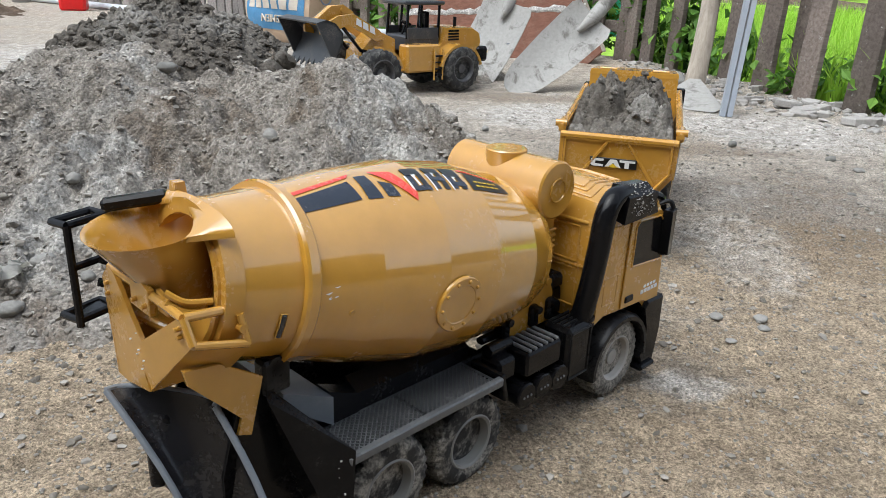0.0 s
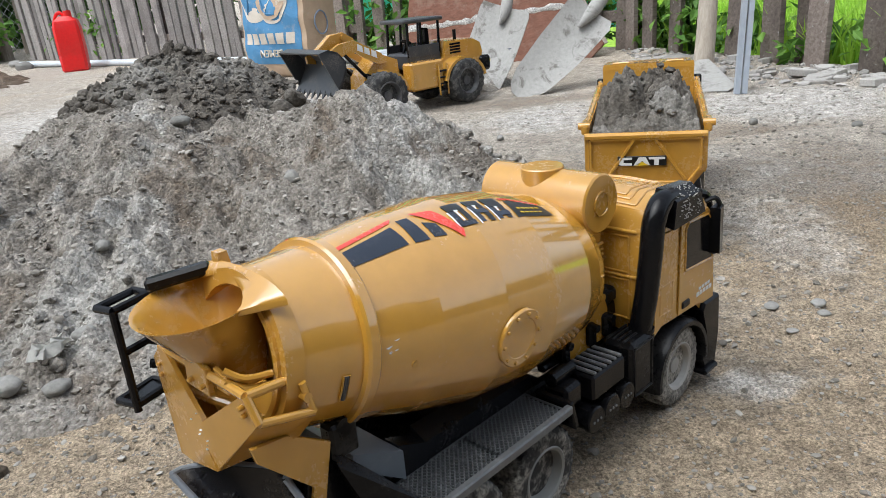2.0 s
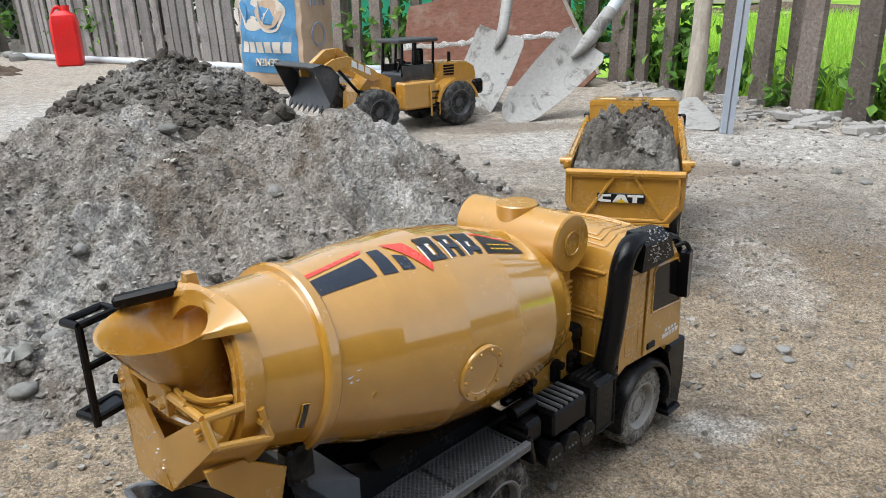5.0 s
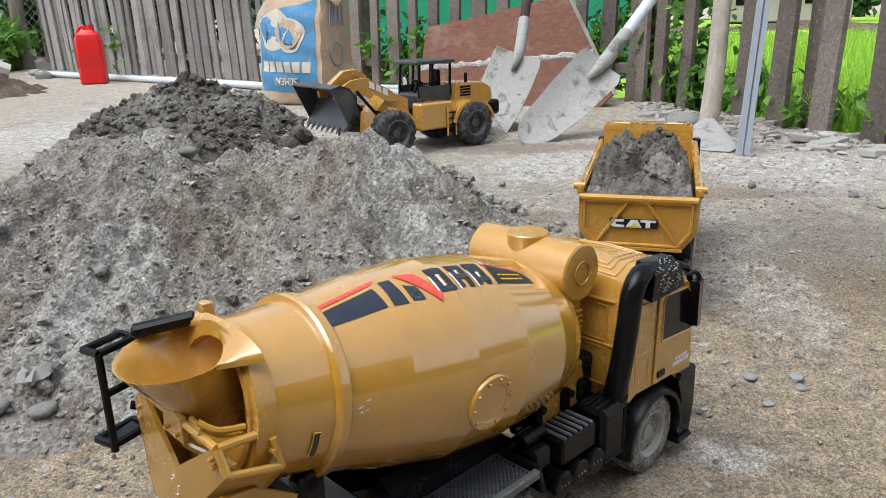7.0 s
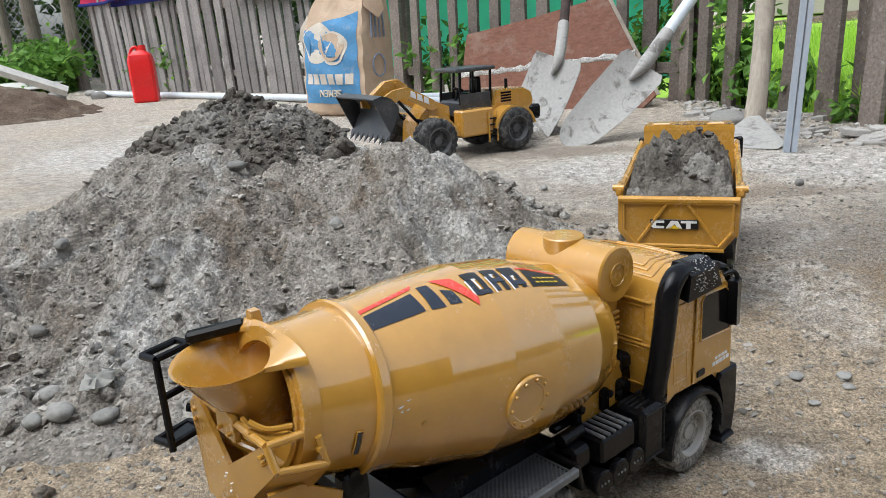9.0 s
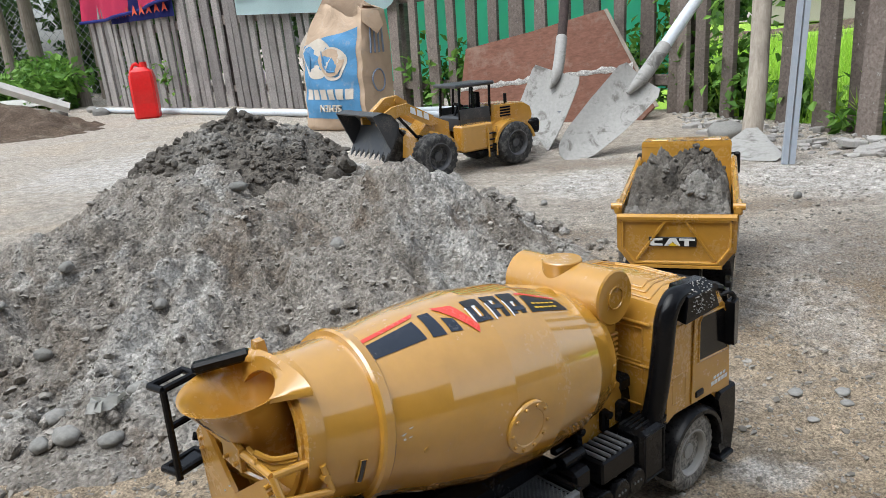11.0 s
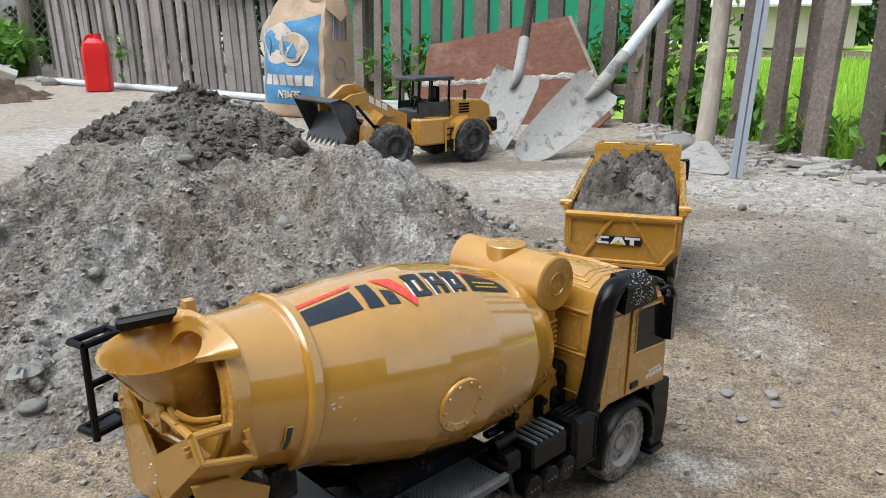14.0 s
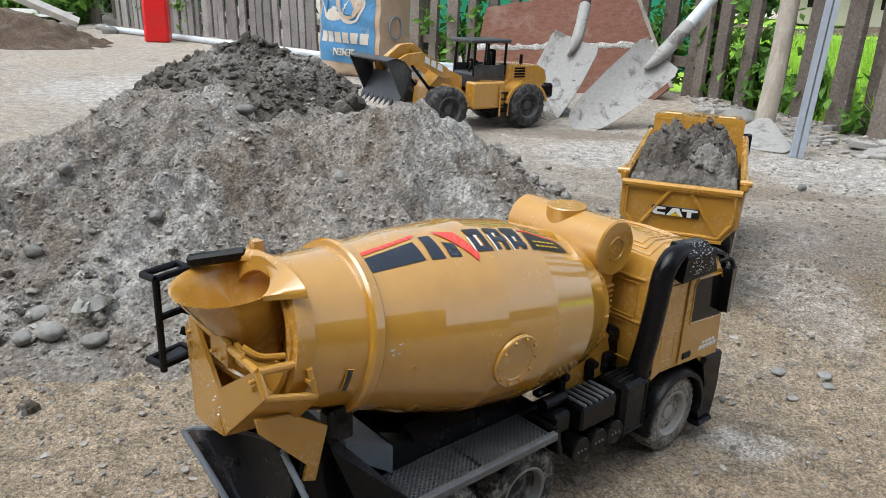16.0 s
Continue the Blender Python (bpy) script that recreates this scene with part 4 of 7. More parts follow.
    b = B()
    box(b, (0.071, 0, 0.052), (0.014, 0.140, 0.070), 0.005)
    part("front_bumper", b, BLACK, cab)
    b = B()
    slab(b, [(-0.062, 0.136), (0.062, 0.136), (0.056, 0.178), (-0.056, 0.178)], facing((0.0725, 0, 0.0), (0, 1, 0), (-0.15, 0, 1)), 0.002)
    part("windscreen", b, GLASSD, cab)
    b = B()
    for k in range(5):
        box(b, (0.074, 0, 0.094 + k * 0.008), (0.003, 0.09, 0.003), 0.0008)
    part("grille", b, BLACK, cab)
    # roof mouldings
    b = B()
    def roof_z(px, py):
        for (xa, za), (xb, zb) in zip(outline[3:], outline[4:]):
            if xa <= px <= xb:
                return za + (zb - za) * (px - xa) / (xb - xa) + 0.003 * (1 - abs(py) / 0.061) + 0.0002
        return outline[3][1]
    for w, x0, x1 in ((0.050, -0.036, 0.040), (0.041, -0.029, 0.031), (0.034, -0.024, 0.022)):
        pts = [(x0, -w), (x1, -w * 0.86), (x1, w * 0.86), (x0, w)]
        for p, q in zip(pts, pts[1:] + pts[:1]):
            tube(b, [(p[0] + (q[0] - p[0]) * k / 8, p[1] + (q[1] - p[1]) * k / 8, roof_z(p[0] + (q[0] - p[0]) * k / 8, p[1] + (q[1] - p[1]) * k / 8)) for k in range(9)], 0.0010, 6)
    part("roof_moulding", b, YELLOW, cab)
    b = B()
    for s in (-1, 1):
        tube(b, curve([(0.050, s * 0.064, 0.195), (0.060, s * 0.066, 0.190), (0.066, s * 0.066, 0.176)], 5), 0.004, 8)
    box(b, (0.064, 0, 0.190), (0.010, 0.122, 0.008), 0.003)
    part("sun_visor", b, BLACK, cab)
    # rear wall panels of the cab
    b = B()
    for y0, y1, z0, z1 in ((-0.052, 0.052, 0.150, 0.182), (-0.052, -0.004, 0.108, 0.143), (0.004, 0.052, 0.108, 0.143)):
        pts = [(y0, z0), (y1, z0), (y1, z1), (y0, z1)]
        for p, q in zip(pts, pts[1:] + pts[:1]):
            rod(b, (-0.0505, p[0], p[1]), (-0.0505, q[0], q[1]), 0.0011, None, 8)
    for z in (0.1465, 0.187):
        box(b, (-0.0505, 0, z), (0.003, 0.12, 0.003), 0.001)
    part("back_moulding", b, YELLOW, cab)
    # snorkel and air filter
    b = B()
    path = curve([(-0.052, -0.062, 0.080), (-0.055, -0.064, 0.100), (-0.0535, -0.068, 0.130), (-0.050, -0.070, 0.165), (-0.046, -0.070, 0.190), (-0.034, -0.069, 0.2035), (-0.016, -0.068, 0.2045)], 6)
    tube(b, path, 0.0098, 16)
    sn = part("snorkel", b, BLACK, mixer, "black plastic intake snorkel")
    b = B()
    for z in (0.088, 0.096):
        lathe(b, (-0.053, -0.063, z), (0, -0.05, 1), [(0, 0.0112), (0.004, 0.0112)], 18)
    part("snorkel_ring", b, BLACK, sn)
    b = B()
    hull(b, [(-0.030, -0.080, 0.182), (-0.030, -0.055, 0.188), (0.026, -0.080, 0.183), (0.026, -0.055, 0.188), (-0.026, -0.080, 0.205), (-0.024, -0.060, 0.2145), (0.018, -0.079, 0.203), (0.016, -0.060, 0.211), (-0.026, -0.070, 0.2145), (0.016, -0.071, 0.211)])
    part("air_filter", b, BLACK, sn)
    rnd = random.Random(8)
    b = B()
    for _ in range(120):
        u, v = rnd.random(), rnd.random()
        pebble(b, (-0.022 + 0.038 * u, -0.0803 + 0.0098 * max(0, v - 0.55) / 0.45, 0.188 + 0.017 * min(v, 0.55) / 0.55 + 0.0095 * max(0, v - 0.55) / 0.45 - 0.003 * u), 0.0011 * rnd.uniform(0.3, 1.1), rnd, 0.5)
    part("dried_splashes", b, RUBBLE, sn, "dried mortar splashes")
    return cab


mixer_cab()


def mixer_chassis():
    b = B()
    for s in (-1, 1):
        box(b, (-0.145, s * 0.030, 0.072), (0.43, 0.010, 0.024), 0.002)
    for x in (-0.34, -0.25, -0.15, -0.06, 0.03):
        box(b, (x, 0, 0.070), (0.018, 0.060, 0.016), 0.002)
    ch = part("chassis", b, BLACK_DUSTY, mixer, "black ladder chassis")
    b = B()
    for x in (0.0, -0.201, -0.284):
        rod(b, (x, -0.05, 0.039), (x, 0.05, 0.039), 0.006)
        lathe(b, (x, -0.012, 0.039), (0, 1, 0), [(0, 0.008), (0.006, 0.014), (0.018, 0.014), (0.024, 0.008)], 18)
    part("axles", b, BLACK, ch)
    for s in (-1, 1):
        for x in (-0.201, -0.284):
            wheel(mixer, x, s * 0.0535, 0.0385, 0.034, s, TYRE, RIM, deep=True)
        wheel(mixer, 0.0, s * 0.060, 0.039, 0.024, s, TYRE_MUD, RIM_MUD)
        # walkway over the rear wheels
        b = B()
        box(b, (-0.251, s * 0.0755, 0.0855), (0.150, 0.006, 0.0075), 0.0012)
        part("deck_rim", b, GREY_EDGE, mixer, "scuffed grey deck edge")
        b = B()
        box(b, (-0.251, s * 0.0535, 0.0815), (0.150, 0.042, 0.004), 0.001)
        box(b, (-0.172, s * 0.060, 0.078), (0.005, 0.034, 0.026), 0.001, Matrix.Rotation(radians(-14), 4, "Y"))
        dk = part("deck", b, BLACK, mixer, "black walkway over the rear wheels")
        b = B()
        for x0, x1 in ((-0.322, -0.252), (-0.250, -0.180)):
            lattice(b, x0, x1, min(s * 0.035, s * 0.0725), max(s * 0.035, s * 0.0725), 0.0837, 0.0044, 0.0011, 0.0014)
        # lighter than the black deck: reflected light is part of this grey
        part("tread_lattice", b, GREY_EDGE, dk)
        b = B()
        for x0, x1 in ((-0.324, -0.251), (-0.251, -0.178)):
            for x in (x0, x1):
                rod(b, (x, s * 0.0345, 0.0843), (x, s * 0.0735, 0.0843), 0.0009, None, 6)
            for y in (0.0345, 0.0735):
                rod(b, (x0, s * y, 0.0843), (x1, s * y, 0.0843), 0.0009, None, 6)
        part("tread_border", b, GREY_EDGE, dk)
        # tall rear side plate that rises to the drum's back bearing
        b = B()
        slab(b, [(-0.322, 0.090), (-0.322, 0.048), (-0.345, 0.030), (-0.392, 0.030), (-0.392, 0.085), (-0.376, 0.143), (-0.362, 0.143), (-0.352, 0.128)], side(s * 0.034 if s < 0 else 0.036), 0.003, 0.0006)
        part("rear_side_plate", b, BLACK, mixer)
        b = B()
        hull(b, [(-0.322, s * 0.079, 0.0935), (-0.322, s * 0.034, 0.0935), (-0.360, s * 0.036, 0.138), (-0.364, s * 0.046, 0.132), (-0.334, s * 0.079, 0.030), (-0.326, s * 0.079, 0.030), (-0.334, s * 0.034, 0.030), (-0.345, s * 0.060, 0.070)])
        guard = part("mudguard", b, BLACK, mixer, "glossy black rear mudguard")
        rnd = random.Random(31 + s)
        b = B()
        for _ in range(26):
            u, v = rnd.random(), rnd.random()
            pebble(b, (-0.330 - 0.030 * u * (1 - v), s * (0.0788 - 0.034 * u), 0.088 - 0.050 * v + 0.040 * u), rnd.uniform(0.0004, 0.0011), rnd, 0.5)
        part("dried_splashes", b, RUBBLE, guard, "pale dried splashes")
        b = B()
        box(b, (-0.352, s * 0.034, 0.142), (0.020, 0.012, 0.024), 0.002)
        rod(b, (-0.352, s * 0.028, 0.150), (-0.352, s * 0.040, 0.150), 0.006)
        part("drum_bearing", b, BLACK_DUSTY, mixer)
    # upper frame seen under the drum
    b = B()
    hull(b, [(-0.345, -0.034, 0.124), (-0.345, 0.034, 0.124), (-0.310, -0.040, 0.110), (-0.310, 0.040, 0.110), (-0.345, -0.034, 0.112), (-0.345, 0.034, 0.112), (-0.310, -0.04, 0.088), (-0.310, 0.04, 0.088)])
    part("rear_crossmember", b, SCUFFED, ch, "scuffed pale tread plate")
    for s in (-1, 1):
        b = B()
        hull(b, [(-0.310, s * 0.036, 0.112), (-0.285, s * 0.036, 0.101), (-0.285, s * 0.020, 0.101), (-0.310, s * 0.022, 0.112), (-0.310, s * 0.036, 0.086), (-0.285, s * 0.036, 0.086), (-0.285, s * 0.02, 0.086), (-0.31, s * 0.022, 0.086)])
        hull(b, [(-0.285, s * 0.034, 0.100), (-0.17, s * 0.034, 0.097), (-0.17, s * 0.022, 0.103), (-0.285, s * 0.020, 0.108), (-0.285, s * 0.034, 0.086), (-0.17, s * 0.034, 0.086), (-0.17, s * 0.022, 0.086), (-0.285, s * 0.02, 0.086)])
        part("drum_cradle", b, BLACK_SATIN, ch)
        # boxes and air tanks between the axles
        b = B()
        box(b, (-0.118, s * 0.058, 0.083), (0.046, 0.030, 0.022), 0.002)
        bb_ = part("battery_box", b, BLACK, ch, "ribbed black battery box")
        for k in range(6):
            b = B()
            box(b, (-0.136 + k * 0.0072, s * 0.058, 0.0952), (0.0035, 0.028, 0.003), 0.001)
            part("rib", b, GREY_EDGE, bb_)
        for k in range(3):
            b = B()
            x = -0.142 + k * 0.0225
            lathe(b, (x, s * 0.034, 0.058), (0, s, 0), [(0, 0.0105), (0.036, 0.0105), (0.0375, 0.0115), (0.0415, 0.0115), (0.0425, 0.0105), (0.0425, 0.0)], 24)
            tk = part("air_tank", b, BLACK, ch, "small black air tank")
            b = B()
            for j in (-1, 0, 1):
                rod(b, (x + j * 0.0045, s * 0.0765, 0.058), (x + j * 0.0045, s * 0.0773, 0.058), 0.0011, None, 8)
            part("tank_bolts", b, GREY_EDGE, tk)
        b = B()
        box(b, (-0.070, s * 0.060, 0.072), (0.034, 0.030, 0.052), 0.004)
        fb = part("fuel_box", b, BLACK, ch, "black plastic fuel box")
        b = B()
        pts = [(-0.084, 0.050), (-0.056, 0.050), (-0.056, 0.094), (-0.084, 0.094)]
        for p, q in zip(pts, pts[1:] + pts[:1]):
            rod(b, (p[0], s * 0.0752, p[1]), (q[0], s * 0.0752, q[1]), 0.0011, None, 6)
        for k in range(4):
            box(b, (-0.070, s * (0.050 + 0.005 * k), 0.0985), (0.03, 0.0022, 0.002), 0.0006)
        part("box_ribs", b, BLACK_DUSTY, fb)
        b = B()
        box(b, (-0.158, s * 0.056, 0.084), (0.022, 0.022, 0.020), 0.003)
        rod(b, (-0.168, s * 0.052, 0.098), (-0.142, s * 0.052, 0.098), 0.006)
        part("filter_can", b, BLACK, ch)
        for x in (-0.136, -0.098, -0.075):
            b = B()
            box(b, (x, s * 0.040, 0.105), (0.010, 0.012, 0.020), 0.002)
            rod(b, (x, s * 0.030, 0.112), (x, s * 0.050, 0.112), 0.0035, None, 10)
            part("mount_lug", b, BLACK, ch)
        b = B()
        box(b, (-0.110, s * 0.036, 0.098), (0.100, 0.008, 0.006), 0.002)
        part("mount_rail", b, BLACK, ch)
        # yellow bearing cheek in front of the drum
        b = B()
        slab(b, [(-0.125, 0.092), (-0.072, 0.092), (-0.070, 0.118), (-0.078, 0.138), (-0.090, 0.140), (-0.102, 0.122), (-0.132, 0.105)], side(s * 0.038 if s < 0 else 0.041), 0.003, 0.0006)
        rod(b, (-0.079, s * 0.0395, 0.131), (-0.079, s * 0.0430, 0.131), 0.0035)
        part("bearing_cheek", b, YELLOW, mixer, "yellow bearing cheek plate")
    b = B()
    box(b, (-0.060, 0, 0.105), (0.022, 0.075, 0.030), 0.003)
    box(b, (-0.064, -0.030, 0.126), (0.020, 0.022, 0.014), 0.003)
    lathe(b, (-0.066, -0.010, 0.130), (-1, 0, 0.6), [(0, 0.017), (0.006, 0.017), (0.006, 0.011), (0.010, 0.011), (0.010, 0.0)], 26)
    part("gearbox", b, BLACK, ch)
    b = B()
    for k in range(6):
        box(b, (-0.078, -0.006, 0.150 + 0.005 * k), (0.024, 0.060, 0.003), 0.001)
    box(b, (-0.074, 0, 0.165), (0.018, 0.056, 0.034), 0.002)
    part("louvred_box", b, YELLOW, mixer)
    # water tank across the truck behind the cab
    b = B()
    x, z, r = -0.080, 0.2135, 0.0245
    lathe(b, (x, -0.043, z), (0, 1, 0), [(0.0, 0.0), (0.0, r - 0.0015), (0.0015, r), (0.1055, r), (0.107, r - 0.0015), (0.107, 0.0)], 56, (False, False))
    tank = part("water_tank", b, YELLOW, mixer, "yellow plastic water tank")
    for y, d in ((-0.043, -1), (0.064, 1)):
        b = B()
        lathe(b, (x, y, z), (0, d, 0), [(-0.0005, 0.0105), (0.0012, 0.0102), (0.0012, 0.0092), (0.0004, 0.0088)], 30, (False, False))
        part("end_ring", b, YELLOW, tank)
    b = B()
    lathe(b, (x - 0.003, 0.012, z + 0.010), (0, 0, 1), [(0, 0.018), (0.0155, 0.018), (0.0165, 0.017), (0.0165, 0.0)], 36)
    part("tank_cap", b, YELLOW, tank)
    b = B()
    for s in (-1, 1):
        slab(b, [(-0.090, 0.150), (-0.072, 0.150), (-0.064, 0.208), (-0.098, 0.208)], side(s * 0.030 + 0.004), 0.008, 0.001)
    part("tank_bracket", b, YELLOW, tank)


mixer_chassis()


def mixer_rear():
    # cowl and end ring round the drum's mouth
    ro = AX_O + AX_D * -0.042
    b = B()
    x, y, z = basis(AX_D)
    rings = []
    for i in range(31):
        t = radians(-62 + 304 * i / 30)
        d = _dx * math.cos(t) + _dy * math.sin(t)
        rings.append([ro + d * 0.041, ro + d * 0.0505, ro + d * 0.0500 - _dz * 0.012, ro + d * 0.041 - _dz * 0.012])
    loft(b, rings)
    ring_ = part("mouth_ring", b, YELLOW, mixer)
    b = B()
    rings = []
    for i in range(25):
        t = radians(-70 + 130 * i / 24)
        d = _dx * math.cos(t) + _dy * math.sin(t)
        c = ro + d * 0.0425 - _dz * 0.012
        rings.append([c + d * 0.002 + _dz * 0.002, c + d * 0.002 - _dz * 0.002, c - d * 0.002 - _dz * 0.002, c - d * 0.002 + _dz * 0.002])
    loft(b, rings)
    part("guide_ring", b, YELLOW, ring_)
    b = B()
    for k in (0, 0.006):
        tube(b, curve([ro + V((-0.014, -0.040, 0.004 - k)), ro + V((-0.028, -0.036, 0.006 - k)), ro + V((-0.036, -0.030, 0.012 - k))], 5), 0.0021, 8)
    part("guide_hook", b, YELLOW, ring_)
    # inner spiral blade seen in the mouth
    b = B()
    rings = []
    for i in range(22):
        t = radians(-160 + 12 * i)
        d = _dx * math.cos(t) + _dy * math.sin(t)
        c = ro + _dz * (0.001 * i - 0.004)
        rings.append([c + d * 0.043, c + d * 0.022 + _dz * 0.004, c + d * 0.022 + _dz * 0.006, c + d * 0.043 + _dz * 0.002])
    loft(b, rings)
    part("spiral_blade", b, YELLOW, ring_)
    # filling funnel
    c = V((-0.402, 0.009, 0.2385))
    rings_o, rings_i = [], []
    n = 44
    for k in range(9):
        u = k / 8
        q = []
        qi = []
        for i in range(n):
            t = 2 * math.pi * i / n
            cx = c + V((0.018, -0.008, -0.052)) * u
            rx, ry = 0.0345 * (1 - u) ** 0.8 + 0.010 * (1 - (1 - u) ** 0.8), 0.0365 * (1 - u) ** 0.85 + 0.011 * (1 - (1 - u) ** 0.85)
            tilt = math.cos(t) * 0.004 * (1 - u)
            q.append(cx + V((math.cos(t) * rx, math.sin(t) * ry, tilt)))
            qi.append(cx + V((math.cos(t) * (rx - 0.0022), math.sin(t) * (ry - 0.0022), tilt)))
        rings_o.append(q)
        rings_i.append(qi)
    b = B()
    lip = [p + (p - c) * 0.03 + V((0, 0, 0.0012)) for p in rings_o[0]]
    loft(b, [rings_i[-1]] + rings_i[::-1][1:] + [lip] + rings_o, True, (False, False))
    funnel = part("funnel", b, YELLOW, mixer, "yellow filling funnel", 50)
    # cowl from the funnel to the mouth ring
    b = B()
    rings = []
    for i in range(13):
        a = radians(-78 + 156 * i / 12)
        p0 = c + V((math.cos(a) * 0.021, math.sin(a) * 0.0365, 0.0015 + 0.009 * math.cos(a) ** 2))
        p1 = ro - _dz * 0.0 + V((0, math.sin(a) * 0.045, 0.0380 + 0.0145 * math.cos(a) ** 0.8))
        rings.append([p0, p0.lerp(p1, 0.5) + V((0, 0, 0.001)), p1, p1 - V((0, 0, 0.003)), p0.lerp(p1, 0.5) - V((0, 0, 0.003)), p0 - V((0, 0, 0.003))])
    loft(b, rings)
    part("cowl", b, YELLOW, mixer, "", 50)
    b = B()
    hull(b, [(-0.370, 0.020, 0.240), (-0.370, 0.029, 0.240), (-0.380, 0.020, 0.240), (-0.380, 0.029, 0.240), (-0.372, 0.021, 0.257), (-0.378, 0.021, 0.257), (-0.372, 0.028, 0.257), (-0.378, 0.028, 0.257)])
    part("tab", b, YELLOW, funnel)
    b = B()
    box(b, (-0.396, 0.038, 0.2455), (0.038, 0.008, 0.008), 0.002, Matrix.Rotation(radians(-26), 4, "Z") @ Matrix.Rotation(radians(-6), 4, "Y"))
    part("rubber_flap", b, BLACK, funnel, "black rubber flap")
    # collecting hopper below, its upper bar and rails
    def wall(name, pts, t=0.0024, lab=""):
        bb = B()
        p = [V(q) for q in pts]
        nn = (p[1] - p[0]).cross(p[-1] - p[0]).normalized() * t
        loft(bb, [p, [q + nn for q in p]])
        return part(name, bb, YELLOW, mixer, lab)
    A, Bq, C, D = V((-0.413, 0.0435, 0.2060)), V((-0.4125, -0.0470, 0.2040)), V((-0.3815, -0.0510, 0.1985)), V((-0.385, 0.046, 0.203))
    wall("hopper_rear_wall", [(-0.416, 0.051, 0.198), (-0.416, 0.0400, 0.2080), (-0.416, 0.0330, 0.2060), (-0.416, 0.0140, 0.184), (-0.416, 0.0030, 0.172), (-0.416, 0.0050, 0.155), (-0.416, -0.0014, 0.1395), (-0.416, 0.029, 0.1335), (-0.416, 0.044, 0.1335)], 0.0028, "chipped yellow hopper wall")
    wall("hopper_rear_wall", [(-0.4165, 0.0040, 0.171), (-0.4135, -0.0455, 0.2045), (-0.4115, -0.0535, 0.1895), (-0.4150, 0.0005, 0.1385), (-0.4165, 0.0055, 0.155)], 0.0028)
    wall("hopper_side_wall", [(-0.4115, -0.0530, 0.1890), (-0.3775, -0.0530, 0.1770), (-0.384, -0.043, 0.163), (-0.402, -0.020, 0.150), (-0.4140, -0.0005, 0.1385)])
    wall("hopper_side_wall", [(-0.416, 0.051, 0.198), (-0.416, 0.044, 0.1335), (-0.388, 0.044, 0.136), (-0.385, 0.049, 0.198)])
    wall("hopper_floor", [(-0.416, 0.044, 0.1340), (-0.4150, 0.0, 0.1385), (-0.388, -0.004, 0.140), (-0.388, 0.044, 0.136)])
    b = B()
    lo, hi = V((-0.4115, -0.0535, 0.1895)), V((-0.3785, -0.0530, 0.1800))
    for p, q, r in ((A, Bq, 0.0027), (Bq, V((-0.386, -0.046, 0.2010)), 0.0027), (lo, hi, 0.0024), (hi, C, 0.0022), (A, D, 0.0022), (Bq, lo, 0.0026)):
        rod(b, p, q, r, None, 10)
    rod(b, (-0.408, 0.040, 0.176), (-0.395, -0.004, 0.172), 0.0032, None, 10)
    part("hopper_rail", b, YELLOW, mixer)
    b = B()
    mm = facing(A.lerp(Bq, 0.40), Bq - A, (0, 0, 1))
    slab(b, [(-0.004, -0.012), (0.020, -0.012), (0.020, 0.004), (0.010, 0.008), (-0.002, 0.008)], mm @ Matrix.Translation((0, 0, -0.001)), 0.004, 0.0006)
    slab(b, [(0.022, -0.008), (0.034, -0.008), (0.034, 0.002), (0.022, 0.005)], mm @ Matrix.Translation((0, 0, -0.004)), 0.003, 0.0006)
    part("hopper_bracket", b, YELLOW, mixer)
    for u, dz, dx in ((0.0, -0.010, -0.002), (0.0, -0.017, -0.002), (0.44, -0.006, -0.003), (0.58, -0.006, -0.003), (0.96, -0.007, -0.001), (0.96, -0.012, 0.0)):
        b = B()
        p = A.lerp(Bq, u) + V((dx, 0, dz))
        lathe(b, p, (-0.97, -0.2, 0), [(0, 0.0017), (0.0032, 0.0014), (0.0036, 0.0006)], 8)
        part("bolt", b, YELLOW, mixer)
    b = B()
    rod(b, (-0.381, -0.048, 0.190), (-0.381, -0.054, 0.190), 0.0028, None, 10)
    part("bolt", b, YELLOW, mixer)
    b = B()
    rnb = random.Random(3)
    for _ in range(7):
        pebble(b, (-0.4163, 0.008 + rnb.gauss(0, 0.006), 0.160 + rnb.gauss(0, 0.012)), rnb.uniform(0.0005, 0.0013), rnb, 0.6)
    part("chipped_paint", b, WHITED, mixer, "pale chips in the paint")
    # bracket arm below the hopper
    b = B()
    slab(b, [(-0.412, 0.168), (-0.390, 0.165), (-0.362, 0.146), (-0.372, 0.1085), (-0.381, 0.112), (-0.378, 0.123), (-0.410, 0.158)], side(-0.036), 0.0035, 0.0006)
    part("bracket_arm", b, YELLOW, mixer)
    b = B()
    slab(b, [(-0.412, 0.168), (-0.390, 0.165), (-0.362, 0.146), (-0.372, 0.1085), (-0.381, 0.112), (-0.378, 0.123), (-0.410, 0.158)], side(0.040), 0.0035, 0.0006)
    part("bracket_arm", b, YELLOW, mixer)
    # discharge chute
    b = B()
    top, bot = V((-0.410, 0.000, 0.132)), V((-0.394, -0.062, 0.024))
    rings_o, rings_i = [], []
